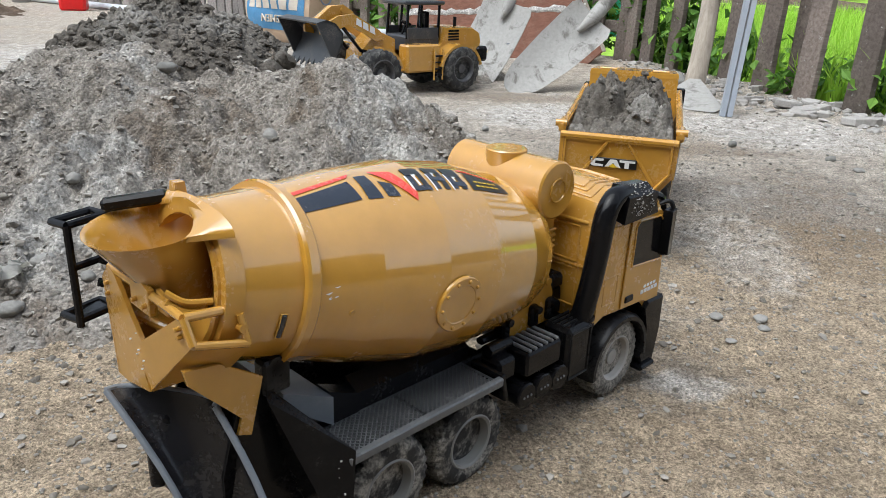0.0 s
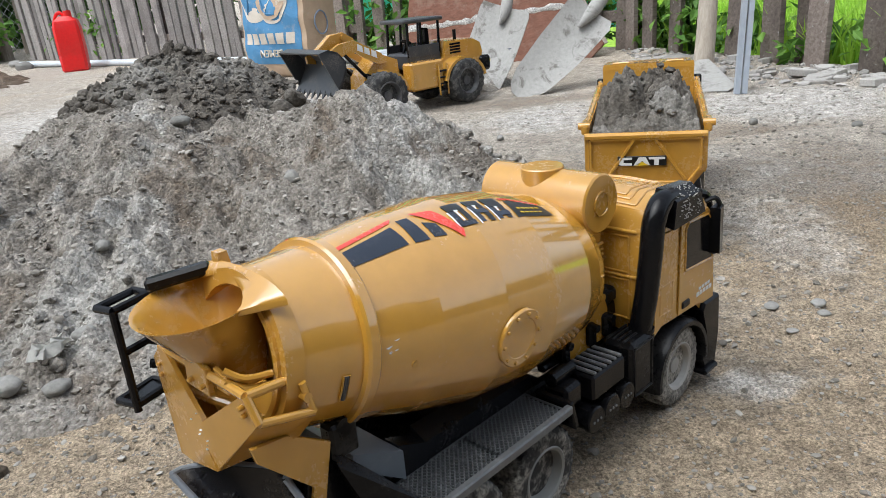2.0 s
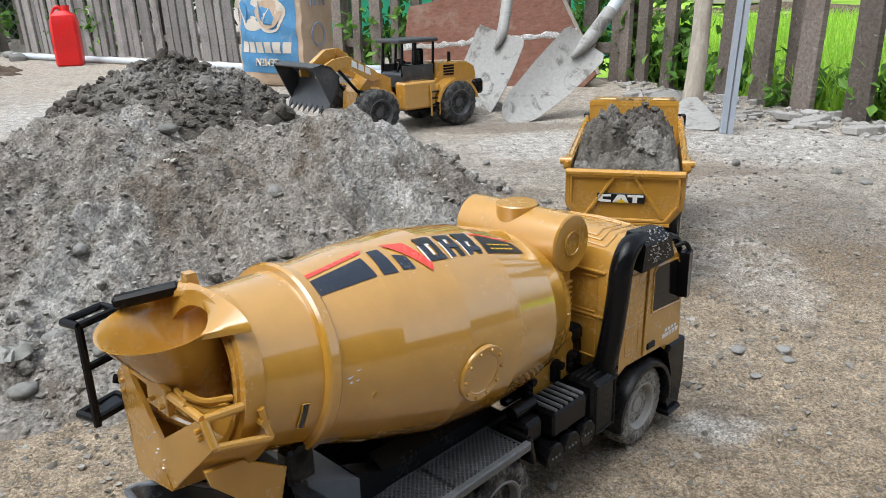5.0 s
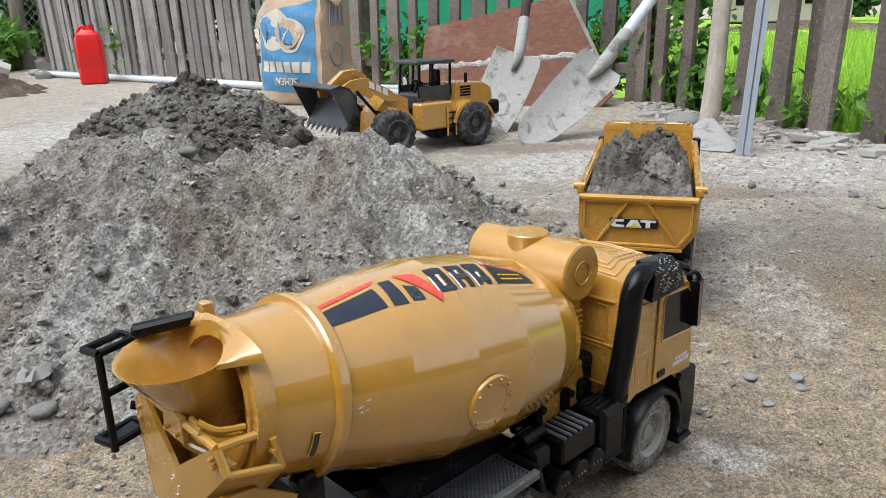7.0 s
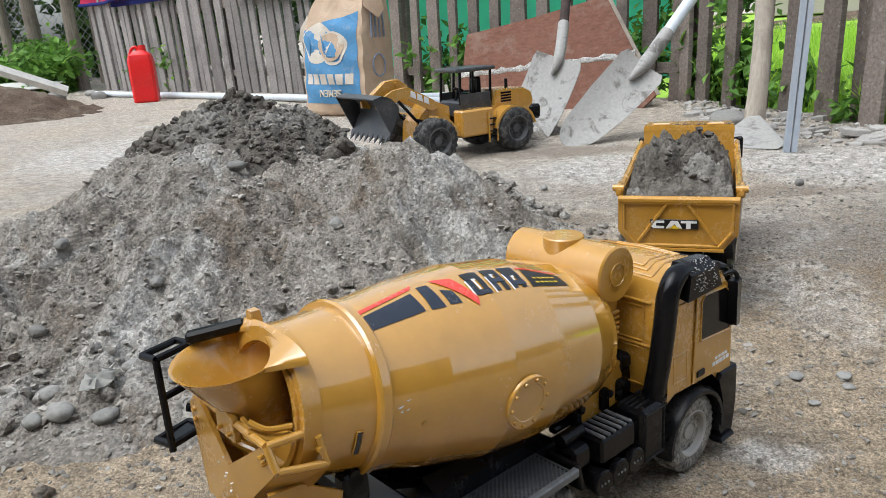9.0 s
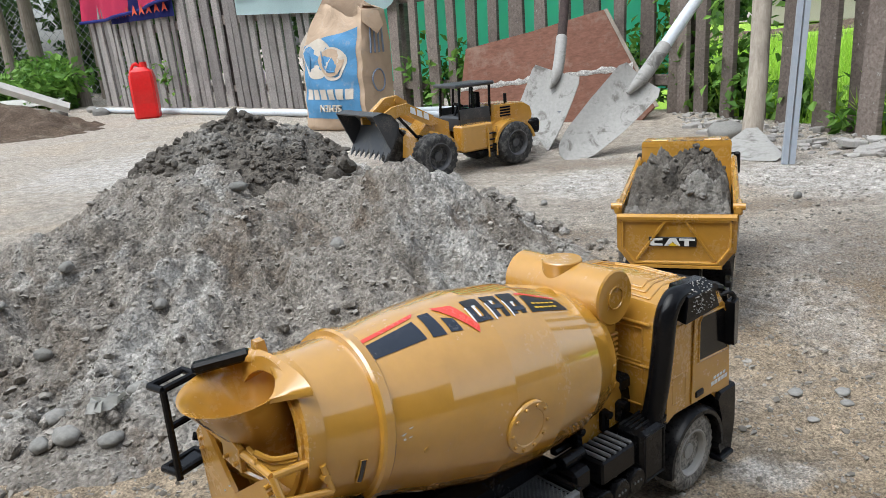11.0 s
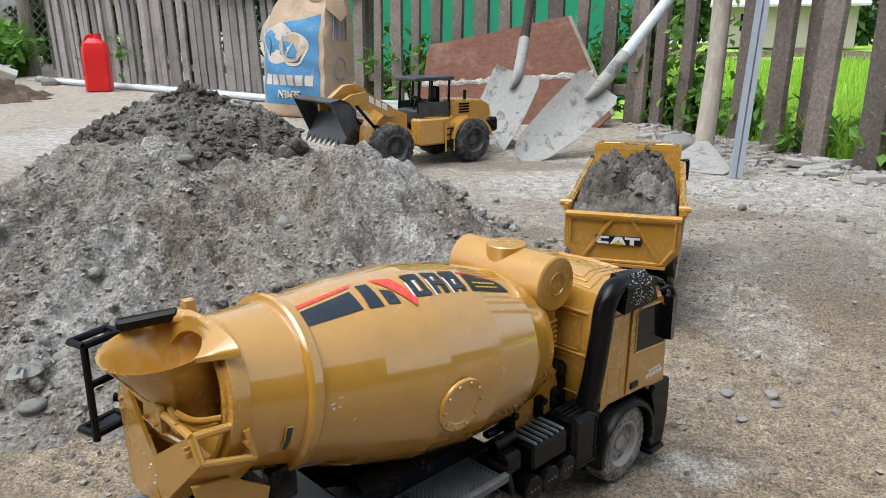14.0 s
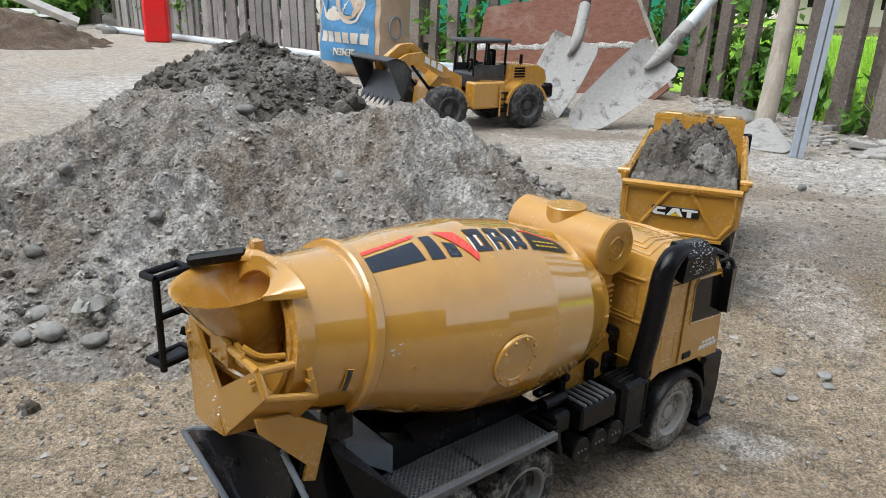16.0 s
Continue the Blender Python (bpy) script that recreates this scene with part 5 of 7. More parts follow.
    for k in range(9):
        u = k / 8
        cc = top.lerp(bot, u) + V((0.004 * math.sin(u * 3.1), -0.010 * math.sin(u * 3.1), 0.0))
        w = 0.036 - 0.012 * u
        out = V((-0.72, -0.49, 0.19)).normalized()
        rt = V((0.56, -0.83, 0.0)).normalized()
        q, qi = [], []
        for i in range(11):
            t = radians(-90 + 180 * i / 10)
            p = cc + rt * math.sin(t) * w - out * (math.cos(t) ** 0.7 * 0.016) if abs(math.cos(t)) > 1e-6 else cc + rt * math.sin(t) * w
            q.append(p)
            qi.append(p - out * 0.0 + (cc - p).normalized() * 0.002 + out * 0.001)
        rings_o.append(q)
        rings_i.append(qi)
    loft(b, [o + i[::-1] for o, i in zip(rings_o, rings_i)])
    chute = part("chute", b, BLACK_SATIN, mixer, "shiny black discharge chute", 50)
    b = B()
    for e in (0, -1):
        tube(b, [r[e] for r in rings_o], 0.0022, 8)
    tube(b, rings_o[0], 0.0022, 8)
    part("chute_edge", b, SCUFFED, chute)
    b = B()
    box(b, (-0.40, 0.01, 0.085), (0.014, 0.012, 0.060), 0.002)
    rod(b, (-0.404, 0.030, 0.050), (-0.404, 0.030, 0.075), 0.006)
    part("chute_post", b, BLACK, mixer)
    b = B()
    box(b, (-0.382, 0, 0.042), (0.022, 0.128, 0.024), 0.003)
    rb = part("rear_bumper", b, BLACK, mixer)
    b = B()
    for k in range(8):
        box(b, (-0.3935, -0.050 + 0.0143 * k, 0.042), (0.001, 0.008, 0.010), 0.0003, Matrix.Rotation(radians(18), 4, "X"))
    part("chevrons", b, YELLOWD, rb)
    b = B()
    for s in (-1, 1):
        box(b, (-0.394, s * 0.056, 0.046), (0.004, 0.010, 0.008), 0.001)
    part("tail_lamps", b, REDL, rb)
    # ladder at the back
    b = B()
    P0, P1 = V((-0.4305, 0.056, 0)), V((-0.4045, 0.064, 0))
    rod(b, P0 + V((0, 0, 0.166)), P0 + V((0, 0, 0.232)), 0.0025, None, 8)
    lad = part("ladder", b, BLACK, mixer, "black plastic rear ladder")
    b = B()
    rod(b, P1 + V((0, 0, 0.166)), P1 + V((0, 0, 0.232)), 0.0025, None, 8)
    part("ladder_side", b, BLACK, lad)
    rt = (P1 - P0).normalized()
    bk = V((-rt.y, rt.x, 0))
    for z_, d_ in ((0.232, 0.014), (0.205, 0.006), (0.170, 0.016)):
        b = B()
        for off in ((0, 1.0) if d_ > 0.008 else (0,)):
            o_ = bk * d_ * off + V((0, 0, z_))
            rod(b, P0 + o_, P1 + o_, 0.0025, None, 8)
        if d_ > 0.008:
            for P in (P0, P1):
                rod(b, P + V((0, 0, z_)), P + bk * d_ + V((0, 0, z_)), 0.0025, None, 8)
            if z_ < 0.2:
                hull(b, [P0 + V((0, 0, z_ - 0.001)), P1 + V((0, 0, z_ - 0.001)), P0 + bk * d_ + V((0, 0, z_ - 0.001)), P1 + bk * d_ + V((0, 0, z_ - 0.001)), P0 + V((0, 0, z_ + 0.001)), P1 + bk * d_ + V((0, 0, z_ + 0.001))])
        part("rung", b, BLACK, lad)
    b = B()
    rod(b, (-0.415, 0.061, 0.190), (-0.395, 0.046, 0.185), 0.003, None, 8)
    rod(b, (-0.412, 0.061, 0.205), (-0.395, 0.046, 0.198), 0.003, None, 8)
    part("ladder_mount", b, BLACK, lad)


mixer_rear()

# ---- the toy dump truck: x ahead, y to its left, origin under the tailgate ----
DUMP_AT = pose(0.3215, 1.0205, 0.0, 0, 0, 78.5)
dump = thing("toy_dump_truck", DUMP_AT, "yellow plastic toy dump truck with a bed full of mortar", "toy truck")


def dump_truck():
    W = 0.080
    # bed: floor, sloping sides, headboard with canopy
    b = B()
    sec = [(-0.062, 0.098), (-W, 0.118), (-W, 0.176), (-W + 0.005, 0.180), (-W + 0.005, 0.120), (-0.058, 0.102), (0.058, 0.102), (W - 0.005, 0.120), (W - 0.005, 0.180), (W, 0.176), (W, 0.118), (0.062, 0.098)]
    loft(b, [[V((x, y, z + (0.014 * max(0, (x - 0.05) / 0.3) if z > 0.15 else 0))) for y, z in sec] for x in (0.006, 0.03, 0.12, 0.22, 0.335)])
    bed = part("bed", b, YELLOW, dump, "yellow ribbed tipping bed")
    b = B()
    hull(b, [(0.325, -0.076, 0.112), (0.325, 0.076, 0.112), (0.338, -0.076, 0.112), (0.338, 0.076, 0.112), (0.335, -0.076, 0.220), (0.335, 0.076, 0.220), (0.345, -0.076, 0.220), (0.345, 0.076, 0.220)])
    hull(b, [(0.334, -0.077, 0.214), (0.334, 0.077, 0.214), (0.400, -0.072, 0.214), (0.400, 0.072, 0.214), (0.336, -0.075, 0.223), (0.336, 0.075, 0.223), (0.398, -0.070, 0.221), (0.398, 0.070, 0.221)])
    for yy in (-0.045, 0.045):
        box(b, (0.342, yy, 0.2235), (0.012, 0.030, 0.006), 0.002)
    part("headboard", b, YELLOW, bed, "yellow headboard with dried dirt")
    rnd = random.Random(2)
    b = B()
    for _ in range(26):
        pebble(b, (0.340 + rnd.uniform(-0.004, 0.004), rnd.uniform(-0.07, 0.05), 0.2235), rnd.uniform(0.001, 0.0035), rnd, 0.5)
    part("dirt_crumbs", b, MORTAR, bed, "dried dirt crumbs")
    for s in (-1, 1):
        b = B()
        pts = [V((x, s * (W + 0.001), 0.179 + 0.014 * max(0, (x - 0.05) / 0.3))) for x in (0.0, 0.05, 0.12, 0.2, 0.28, 0.338)]
        tube(b, pts, 0.0042, 8)
        part("bed_rail", b, YELLOW, bed)
        b = B()
        box(b, (0.035, s * (W + 0.003), 0.176), (0.028, 0.008, 0.018), 0.002)
        rod(b, (0.012, s * (W - 0.006), 0.182), (0.012, s * (W + 0.010), 0.182), 0.005)
        part("hinge", b, YELLOW, bed)
        b = B()
        rod(b, (0.045, s * (W + 0.004), 0.170), (0.045, s * (W - 0.002), 0.070), 0.0018)
        part("ram", b, CHROME, dump, "chrome ram rod")
        b = B()
        slab(b, [(0.20, 0.150), (0.27, 0.153), (0.27, 0.172), (0.20, 0.169)], side(s * (W + 0.0006) + (0.001 if s > 0 else 0)), 0.001)
        pn = part("name_plate", b, WHITED, bed)
        b = B()
        for k in range(6):
            box(b, (0.212 + k * 0.009, s * (W + 0.0012), 0.161 + 0.0004 * k), (0.006, 0.001, 0.010), 0.0003)
        part("print_bars", b, NAVY, pn)
    # tailgate
    b = B()
    g = [(-W, 0.176), (-W, 0.126), (-0.060, 0.098), (0.060, 0.098), (W, 0.126), (W, 0.176)]
    tail = facing((0.006, 0, 0), (0, -1, 0), (-0.06, 0, 1))
    slab(b, g, tail, 0.007, 0.001)
    gate = part("tailgate", b, YELLOW, dump, "yellow tailgate with raised ribs")
    b = B()
    def rib(p, q, w=0.0055, h=0.004):
        p, q = V((*p, 0)), V((*q, 0))
        d = (q - p).normalized()
        n = V((-d.y, d.x, 0)) * w / 2
        up = V((0, 0, 0.0068))
        loft(b, [[tail @ (e - n + up), tail @ (e + n + up), tail @ (e + n * 0.5 + up + V((0, 0, h))), tail @ (e - n * 0.5 + up + V((0, 0, h)))] for e in (p, q)])
    frame_ = [(-0.072, 0.168), (-0.072, 0.128), (-0.056, 0.106), (0.056, 0.106), (0.072, 0.128), (0.072, 0.168)]
    for p, q in zip(frame_, frame_[1:] + frame_[:1]):
        rib(p, q, 0.005)
    rib((-0.014, 0.167), (-0.052, 0.110))
    rib((0.014, 0.167), (0.052, 0.110))
    rib((-0.079, 0.172), (0.079, 0.172), 0.008, 0.005)
    rib((-0.062, 0.101), (0.062, 0.101), 0.007, 0.005)
    part("tailgate_ribs", b, YELLOW, gate)
    b = B()
    box(b, tail @ V((-0.004, 0.1375, 0.0085)), (0.002, 0.064, 0.0135), 0.0005)
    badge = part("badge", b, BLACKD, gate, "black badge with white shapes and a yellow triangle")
    b = B()
    z = 0.0102
    def flat(pts, bb):
        slab(bb, pts, tail @ Matrix.Translation((-0.004, 0.1375, z)), 0.0006)
    for pts in ([(-0.030, -0.004), (-0.030, 0.004), (-0.027, 0.0055), (-0.013, 0.0055), (-0.013, 0.0025), (-0.024, 0.002), (-0.024, -0.002), (-0.013, -0.0025), (-0.013, -0.0055), (-0.027, -0.0055)],
                [(-0.011, -0.0055), (-0.004, 0.0055), (0.005, 0.0055), (0.011, -0.0055), (0.006, -0.0055), (0.0005, 0.001), (-0.005, -0.0055)],
                [(0.009, 0.0055), (0.030, 0.0055), (0.030, 0.0025), (0.022, 0.0025), (0.022, -0.0055), (0.016, -0.0055), (0.016, 0.0025), (0.009, 0.0025)]):
        flat(pts, b)
    part("badge_bars", b, WHITED, badge)
    b = B()
    flat([(-0.010, -0.0058), (0.0, -0.0005), (0.010, -0.0058)], b)
    part("badge_triangle", b, YELLOWD, badge)
    # chassis, wheels, rear bar
    b = B()
    for s in (-1, 1):
        box(b, (0.22, s * 0.028, 0.075), (0.42, 0.012, 0.030), 0.002)
    box(b, (0.10, 0, 0.088), (0.20, 0.07, 0.014), 0.003)
    ch = part("chassis", b, BLACK, dump)
    b = B()
    box(b, (0.006, 0, 0.060), (0.016, 0.150, 0.016), 0.003)
    for s in (-1, 1):
        box(b, (0.020, s * 0.070, 0.066), (0.030, 0.010, 0.020), 0.002)
    rb = part("rear_bar", b, BLACK, dump, "black rear underrun bar")
    b = B()
    box(b, (0.004, 0, 0.040), (0.006, 0.100, 0.014), 0.002)
    part("reflector_board", b, PINKW, rb)
    b = B()
    for k in range(9):
        box(b, (0.0005, -0.042 + 0.0105 * k, 0.040), (0.001, 0.0045, 0.013), 0.0003, Matrix.Rotation(radians(20), 4, "X"))
    part("reflector_stripes", b, WHITED, rb)
    for s in (-1, 1):
        b = B()
        box(b, (-0.003, s * 0.058, 0.060), (0.004, 0.012, 0.008), 0.001)
        part("tail_lamp", b, REDL, rb)
        for x in (0.065, 0.145):
            wheel(dump, x, s * 0.056, 0.038, 0.034, s, TYRE, RIM, 26, deep=True)
        wheel(dump, 0.365, s * 0.060, 0.038, 0.026, s, TYRE, RIM, 26)
        b = B()
        for x in (0.105,):
            rings = []
            for i in range(13):
                t = radians(15 + 150 * i / 12)
                p = V((x + math.cos(t) * 0.085, 0, 0.046 + math.sin(t) * 0.042))
                rings.append([p + V((0, s * 0.036, 0)), p + V((0, s * 0.076, 0)), p + V((0, s * 0.076, 0.003)), p + V((0, s * 0.036, 0.003))])
            loft(b, rings)
        part("mudguard", b, BLACK_DUSTY, dump)
        b = B()
        box(b, (0.255, s * 0.058, 0.062), (0.09, 0.032, 0.044), 0.004)
        part("fuel_tank", b, BLACK, dump)
    # cab
    b = B()
    o = [(0.335, 0.088), (0.335, 0.182), (0.345, 0.194), (0.40, 0.196), (0.425, 0.186), (0.440, 0.140), (0.442, 0.060), (0.430, 0.030), (0.412, 0.030), (0.405, 0.070), (0.385, 0.086)]
    def ring(y, k):
        return [V((0.39 + (x - 0.39) * k, y, 0.12 + (z - 0.12) * k)) for x, z in o]
    loft(b, [ring(-0.074, 0.96), ring(-0.068, 1), ring(0.068, 1), ring(0.074, 0.96)])
    cab = part("cab", b, YELLOW, dump, "yellow toy truck cab")
    for s in (-1, 1):
        b = B()
        slab(b, [(0.372, 0.145), (0.428, 0.142), (0.420, 0.176), (0.376, 0.180)], side(s * 0.0744 + (0.001 if s > 0 else 0)), 0.001)
        part("side_window", b, GLASSD, cab)
        b = B()
        box(b, (0.436, s * 0.088, 0.165), (0.010, 0.012, 0.042), 0.003)
        rod(b, (0.428, s * 0.072, 0.184), (0.436, s * 0.088, 0.184), 0.002, None, 8)
        part("mirror", b, BLACK, cab)
        b = B()
        box(b, (0.376, s * 0.075, 0.118), (0.010, 0.002, 0.006), 0.0015)
        part("door_handle", b, BLACK, cab)
    b = B()
    slab(b, [(-0.062, 0.145), (0.062, 0.145), (0.058, 0.180), (-0.058, 0.180)], facing((0.4445, 0, 0), (0, 1, 0), (-0.26, 0, 1)) @ Matrix.Translation((0, 0, -0.002)), 0.003)
    part("windscreen", b, GLASSD, cab)
    b = B()
    box(b, (0.440, 0, 0.048), (0.014, 0.148, 0.040), 0.005)
    part("front_bumper", b, BLACK, cab)


dump_truck()


def load_z(x, y):
    e = np.clip(1.02 - np.maximum(abs(x - 0.155) / 0.165, abs(y) / 0.077) ** 8, 0, 1)
    z = 0.143 - 0.10 * np.clip(x - 0.12, 0, 1) + 0.022 * np.exp(-((x - 0.15) / 0.085) ** 2 - ((y - 0.012) / 0.05) ** 2) + 0.008 * np.exp(-((x - 0.24) / 0.06) ** 2 - ((y + 0.03) / 0.04) ** 2)
    return z + e * (0.050 * lumps(x, y, 15, 31) + 0.022 * lumps(x + 0.01 * fbm(x, y, 30, 3, 0.5, 34), y, 36, 33) + 0.016 * lumps(x, y, 70, 35) + 0.010 * lumps(x, y, 130, 36) + 0.024 * fbm(x, y, 45, 4, 0.62, 37) + 0.012 * fbm(x, y, 80, 3, 0.6, 38, True) - 0.026) - 0.05 * np.clip((0.002 - x) / 0.006, 0, 1) - 0.03 * np.clip((abs(y) - 0.0725) / 0.004, 0, 1)


load = sheet("mortar_load", np.arange(-0.005, 0.334, 0.0022), np.arange(-0.0768, 0.0795, 0.0022), load_z, MORTAR)
load.matrix_world = DUMP_AT
rl = np.random.RandomState(44)
bits = []
for _ in range(260):
    lx_, ly_ = np.array([[rl.uniform(0.015, 0.32)]]), np.array([[rl.normal(0.0, 0.032)]])
    if abs(ly_[0, 0]) < 0.07:
        bits.append((lx_[0, 0], ly_[0, 0], load_z(lx_, ly_)[0, 0], 0.002 + 0.006 * rl.rand() ** 3))
load_bits = pebbles("load_crumbs", bits, MORTAR, 45, 0.8, 2)
load_bits.matrix_world = DUMP_AT
tagged(load_bits, "crumbs of damp mortar on the load", "mortar crumbs", kind="stuff")
tagged(load, "clods of damp grey mortar in the dump bed", "mortar load", kind="stuff")

# ---- the toy wheel loader: x ahead, origin on the ground under its middle ----
LOAD_AT = pose(-0.167, 2.461, 0.0, 0, 0, 223)
loader = thing("toy_wheel_loader", LOAD_AT, "yellow plastic toy wheel loader with a raised dark bucket", "toy loader")


def wheel_loader():
    rr, ww = 0.072, 0.062
    for x in (-0.158, 0.158):
        for s in (-1, 1):
            wheel(loader, x, s * 0.098, rr, ww, s, TYRE_CLEAN, DARK_RIM, 22, "wheel", False)
    b = B()
    for x in (-0.158, 0.158):
        rod(b, (x, -0.09, 0.070), (x, 0.09, 0.070), 0.014)
    box(b, (-0.10, 0, 0.075), (0.20, 0.09, 0.05), 0.006)
    ch = part("frame", b, BLACK, loader)
    # rear body and hood
    b = B()
    o = [(-0.275, 0.120), (-0.283, 0.150), (-0.275, 0.180), (-0.245, 0.196), (-0.120, 0.200), (-0.110, 0.150), (-0.095, 0.140), (-0.100, 0.095), (-0.230, 0.100)]
    def ring(y, k, dz=0):
        return [V((-0.185 + (x + 0.185) * k, y, 0.145 + (z - 0.145) * k + dz)) for x, z in o]
    loft(b, [ring(-0.066, 0.95), ring(-0.056, 1), ring(0.056, 1), ring(0.066, 0.95)])
    hood = part("hood", b, YELLOW, loader, "yellow engine hood")
    for s in (-1, 1):
        b = B()
        for k in range(4):
            box(b, (-0.160, s * 0.0665, 0.160 + 0.009 * k), (0.045, 0.003, 0.006), 0.001)
        part("vent_louvre", b, BLACK, hood)
        b = B()
        rings = []
        for i in range(15):
            t = radians(10 + 160 * i / 14)
            p = V((-0.158 + math.cos(t) * 0.088, 0, 0.068 + math.sin(t) * 0.082))
            q = V((-0.158 + math.cos(t) * 0.078, 0, 0.068 + math.sin(t) * 0.074))
            rings.append([q + V((0, s * 0.06, 0)), p + V((0, s * 0.06, 0)), p + V((0, s * 0.118, 0)), q + V((0, s * 0.118, 0))])
        loft(b, rings)
        part("rear_fender", b, YELLOW, loader)
        b = B()
        box(b, (-0.012, s * 0.078, 0.108), (0.130, 0.05, 0.086), 0.006)
        tk = part("side_tank", b, YELLOW, loader)
        b = B()
        for k in range(4):
            box(b, (-0.068, s * 0.103, 0.055 + 0.02 * k), (0.030, 0.016, 0.005), 0.0015)
        part("step", b, BLACK, tk)
        b = B()
        for x in (-0.085, -0.051):
            rod(b, (x, s * 0.108, 0.04), (x, s * 0.108, 0.135), 0.003, None, 8)
        part("step_rail", b, YELLOW, tk)
    b = B()
    box(b, (-0.285, 0, 0.110), (0.050, 0.150, 0.050), 0.008)
    cw = part("counterweight", b, BLACK, loader)
    b = B()
    for s in (-1, 1):
        box(b, (-0.311, s * 0.06, 0.115), (0.004, 0.014, 0.012), 0.002)
    part("rear_lamp", b, YELLOWD, cw)
    b = B()
    rod(b, (-0.200, 0.02, 0.195), (-0.200, 0.02, 0.228), 0.006)
    part("exhaust", b, BLACK, hood, "black exhaust stub")
    # open cab
    b = B()
    box(b, (-0.040, 0, 0.150), (0.135, 0.118, 0.050), 0.006)
    base = part("cab_base", b, CHARCOAL, loader)
    for x in (0.022, -0.030, -0.102):
        for s in (-1, 1):
            b = B()
            rod(b, (x, s * 0.055, 0.165), (x - 0.006, s * 0.052, 0.268), 0.0045, None, 8)
            part("cab_pillar", b, BLACK, base)
    for s in (-1, 1):
        b = B()
        box(b, (-0.038, s * 0.0585, 0.180), (0.122, 0.004, 0.036), 0.001)
        part("cab_panel", b, CHARCOAL, base, "dark lower cab panel")
    b = B()
    box(b, (-0.042, 0, 0.273), (0.160, 0.130, 0.012), 0.004)
    part("cab_roof", b, CHARCOAL, base)
    b = B()
    box(b, (-0.060, 0, 0.185), (0.045, 0.05, 0.020), 0.006)
    box(b, (-0.084, 0, 0.215), (0.016, 0.05, 0.060), 0.006)
    part("seat", b, BLACK, base)
    b = B()
    rod(b, (0.004, 0, 0.170), (-0.012, 0, 0.205), 0.004)
    lathe(b, (-0.013, 0, 0.206), (-0.4, 0, 1), [(0, 0.016), (0.004, 0.018), (0.006, 0.016)], 20)
    part("steering_wheel", b, BLACK, base)
    # front frame, boom and bucket
    b = B()
    hull(b, [(0.06, -0.05, 0.06), (0.06, 0.05, 0.06), (0.06, -0.045, 0.165), (0.06, 0.045, 0.165), (0.19, -0.045, 0.06), (0.19, 0.045, 0.06), (0.185, -0.04, 0.13), (0.185, 0.04, 0.13), (0.12, -0.04, 0.190), (0.12, 0.04, 0.190)])
    ff = part("front_frame", b, YELLOW, loader)
    for s in (-1, 1):
        b = B()
        rings = []
        for i in range(13):
            t = radians(20 + 150 * i / 12)
            p = V((0.158 + math.cos(t) * 0.084, 0, 0.068 + math.sin(t) * 0.080))
            q = V((0.158 + math.cos(t) * 0.076, 0, 0.068 + math.sin(t) * 0.073))
            rings.append([q + V((0, s * 0.064, 0)), p + V((0, s * 0.064, 0)), p + V((0, s * 0.116, 0)), q + V((0, s * 0.116, 0))])
        loft(b, rings[6:])
        part("front_fender", b, YELLOW, loader)
        b = B()
        slab(b, [(0.105, 0.165), (0.120, 0.192), (0.215, 0.242), (0.270, 0.236), (0.330, 0.205), (0.328, 0.185), (0.300, 0.180), (0.250, 0.205), (0.215, 0.205), (0.135, 0.160)], side(s * 0.046 + 0.006), 0.012, 0.002)
        arm = part("lift_arm", b, YELLOW, loader, "yellow lift arm")
        b = B()
        for k in range(3):
            slab(b, [(0.140 + k * 0.024, 0.180 + k * 0.011), (0.160 + k * 0.024, 0.189 + k * 0.011), (0.158 + k * 0.024, 0.208 + k * 0.011), (0.142 + k * 0.024, 0.200 + k * 0.011)], side(s * 0.053 + (0.001 if s > 0 else 0)), 0.001)
        part("badge_bars", b, WHITED, arm)
        b = B()
        rod(b, (0.10, s * 0.032, 0.110), (0.18, s * 0.038, 0.130), 0.009)
        rod(b, (0.18, s * 0.038, 0.130), (0.25, s * 0.042, 0.205), 0.005)
        part("lift_ram", b, BLACK, ff)
    b = B()
    slab(b, [(0.175, 0.205), (0.190, 0.245), (0.225, 0.266), (0.270, 0.262), (0.325, 0.222), (0.312, 0.208), (0.262, 0.236), (0.230, 0.238), (0.205, 0.205)], side(0.012), 0.024, 0.003)
    for x, z in ((0.230, 0.250), (0.316, 0.215), (0.190, 0.212)):
        rod(b, (x, -0.018, z), (x, 0.018, z), 0.008)
    part("tilt_link", b, YELLOW, loader)
    b = B()
    sec = [(0.420, 0.080), (0.345, 0.088), (0.322, 0.105), (0.315, 0.140), (0.325, 0.170), (0.350, 0.190), (0.352, 0.185), (0.331, 0.166), (0.322, 0.140), (0.328, 0.109), (0.348, 0.094), (0.420, 0.085)]
    turn = Matrix.Translation((0.325, 0, 0.208)) @ Matrix.Rotation(radians(52), 4, "Y") @ Matrix.Translation((-0.33, 0, -0.14))
    w = 0.118
    loft(b, [[turn @ V((x, y, z)) for x, z in sec] for y in (-w, w)])
    bucket = part("bucket", b, CHARCOAL, loader, "worn dark grey bucket")
    for s in (-1, 1):
        b = B()
        loft(b, [[turn @ V((x, s * (w - d), z)) for x, z in ((0.405, 0.082), (0.345, 0.088), (0.322, 0.105), (0.315, 0.140), (0.325, 0.170), (0.352, 0.190), (0.372, 0.150))] for d in (0.0, 0.005)])
        part("bucket_side", b, CHARCOAL, bucket)
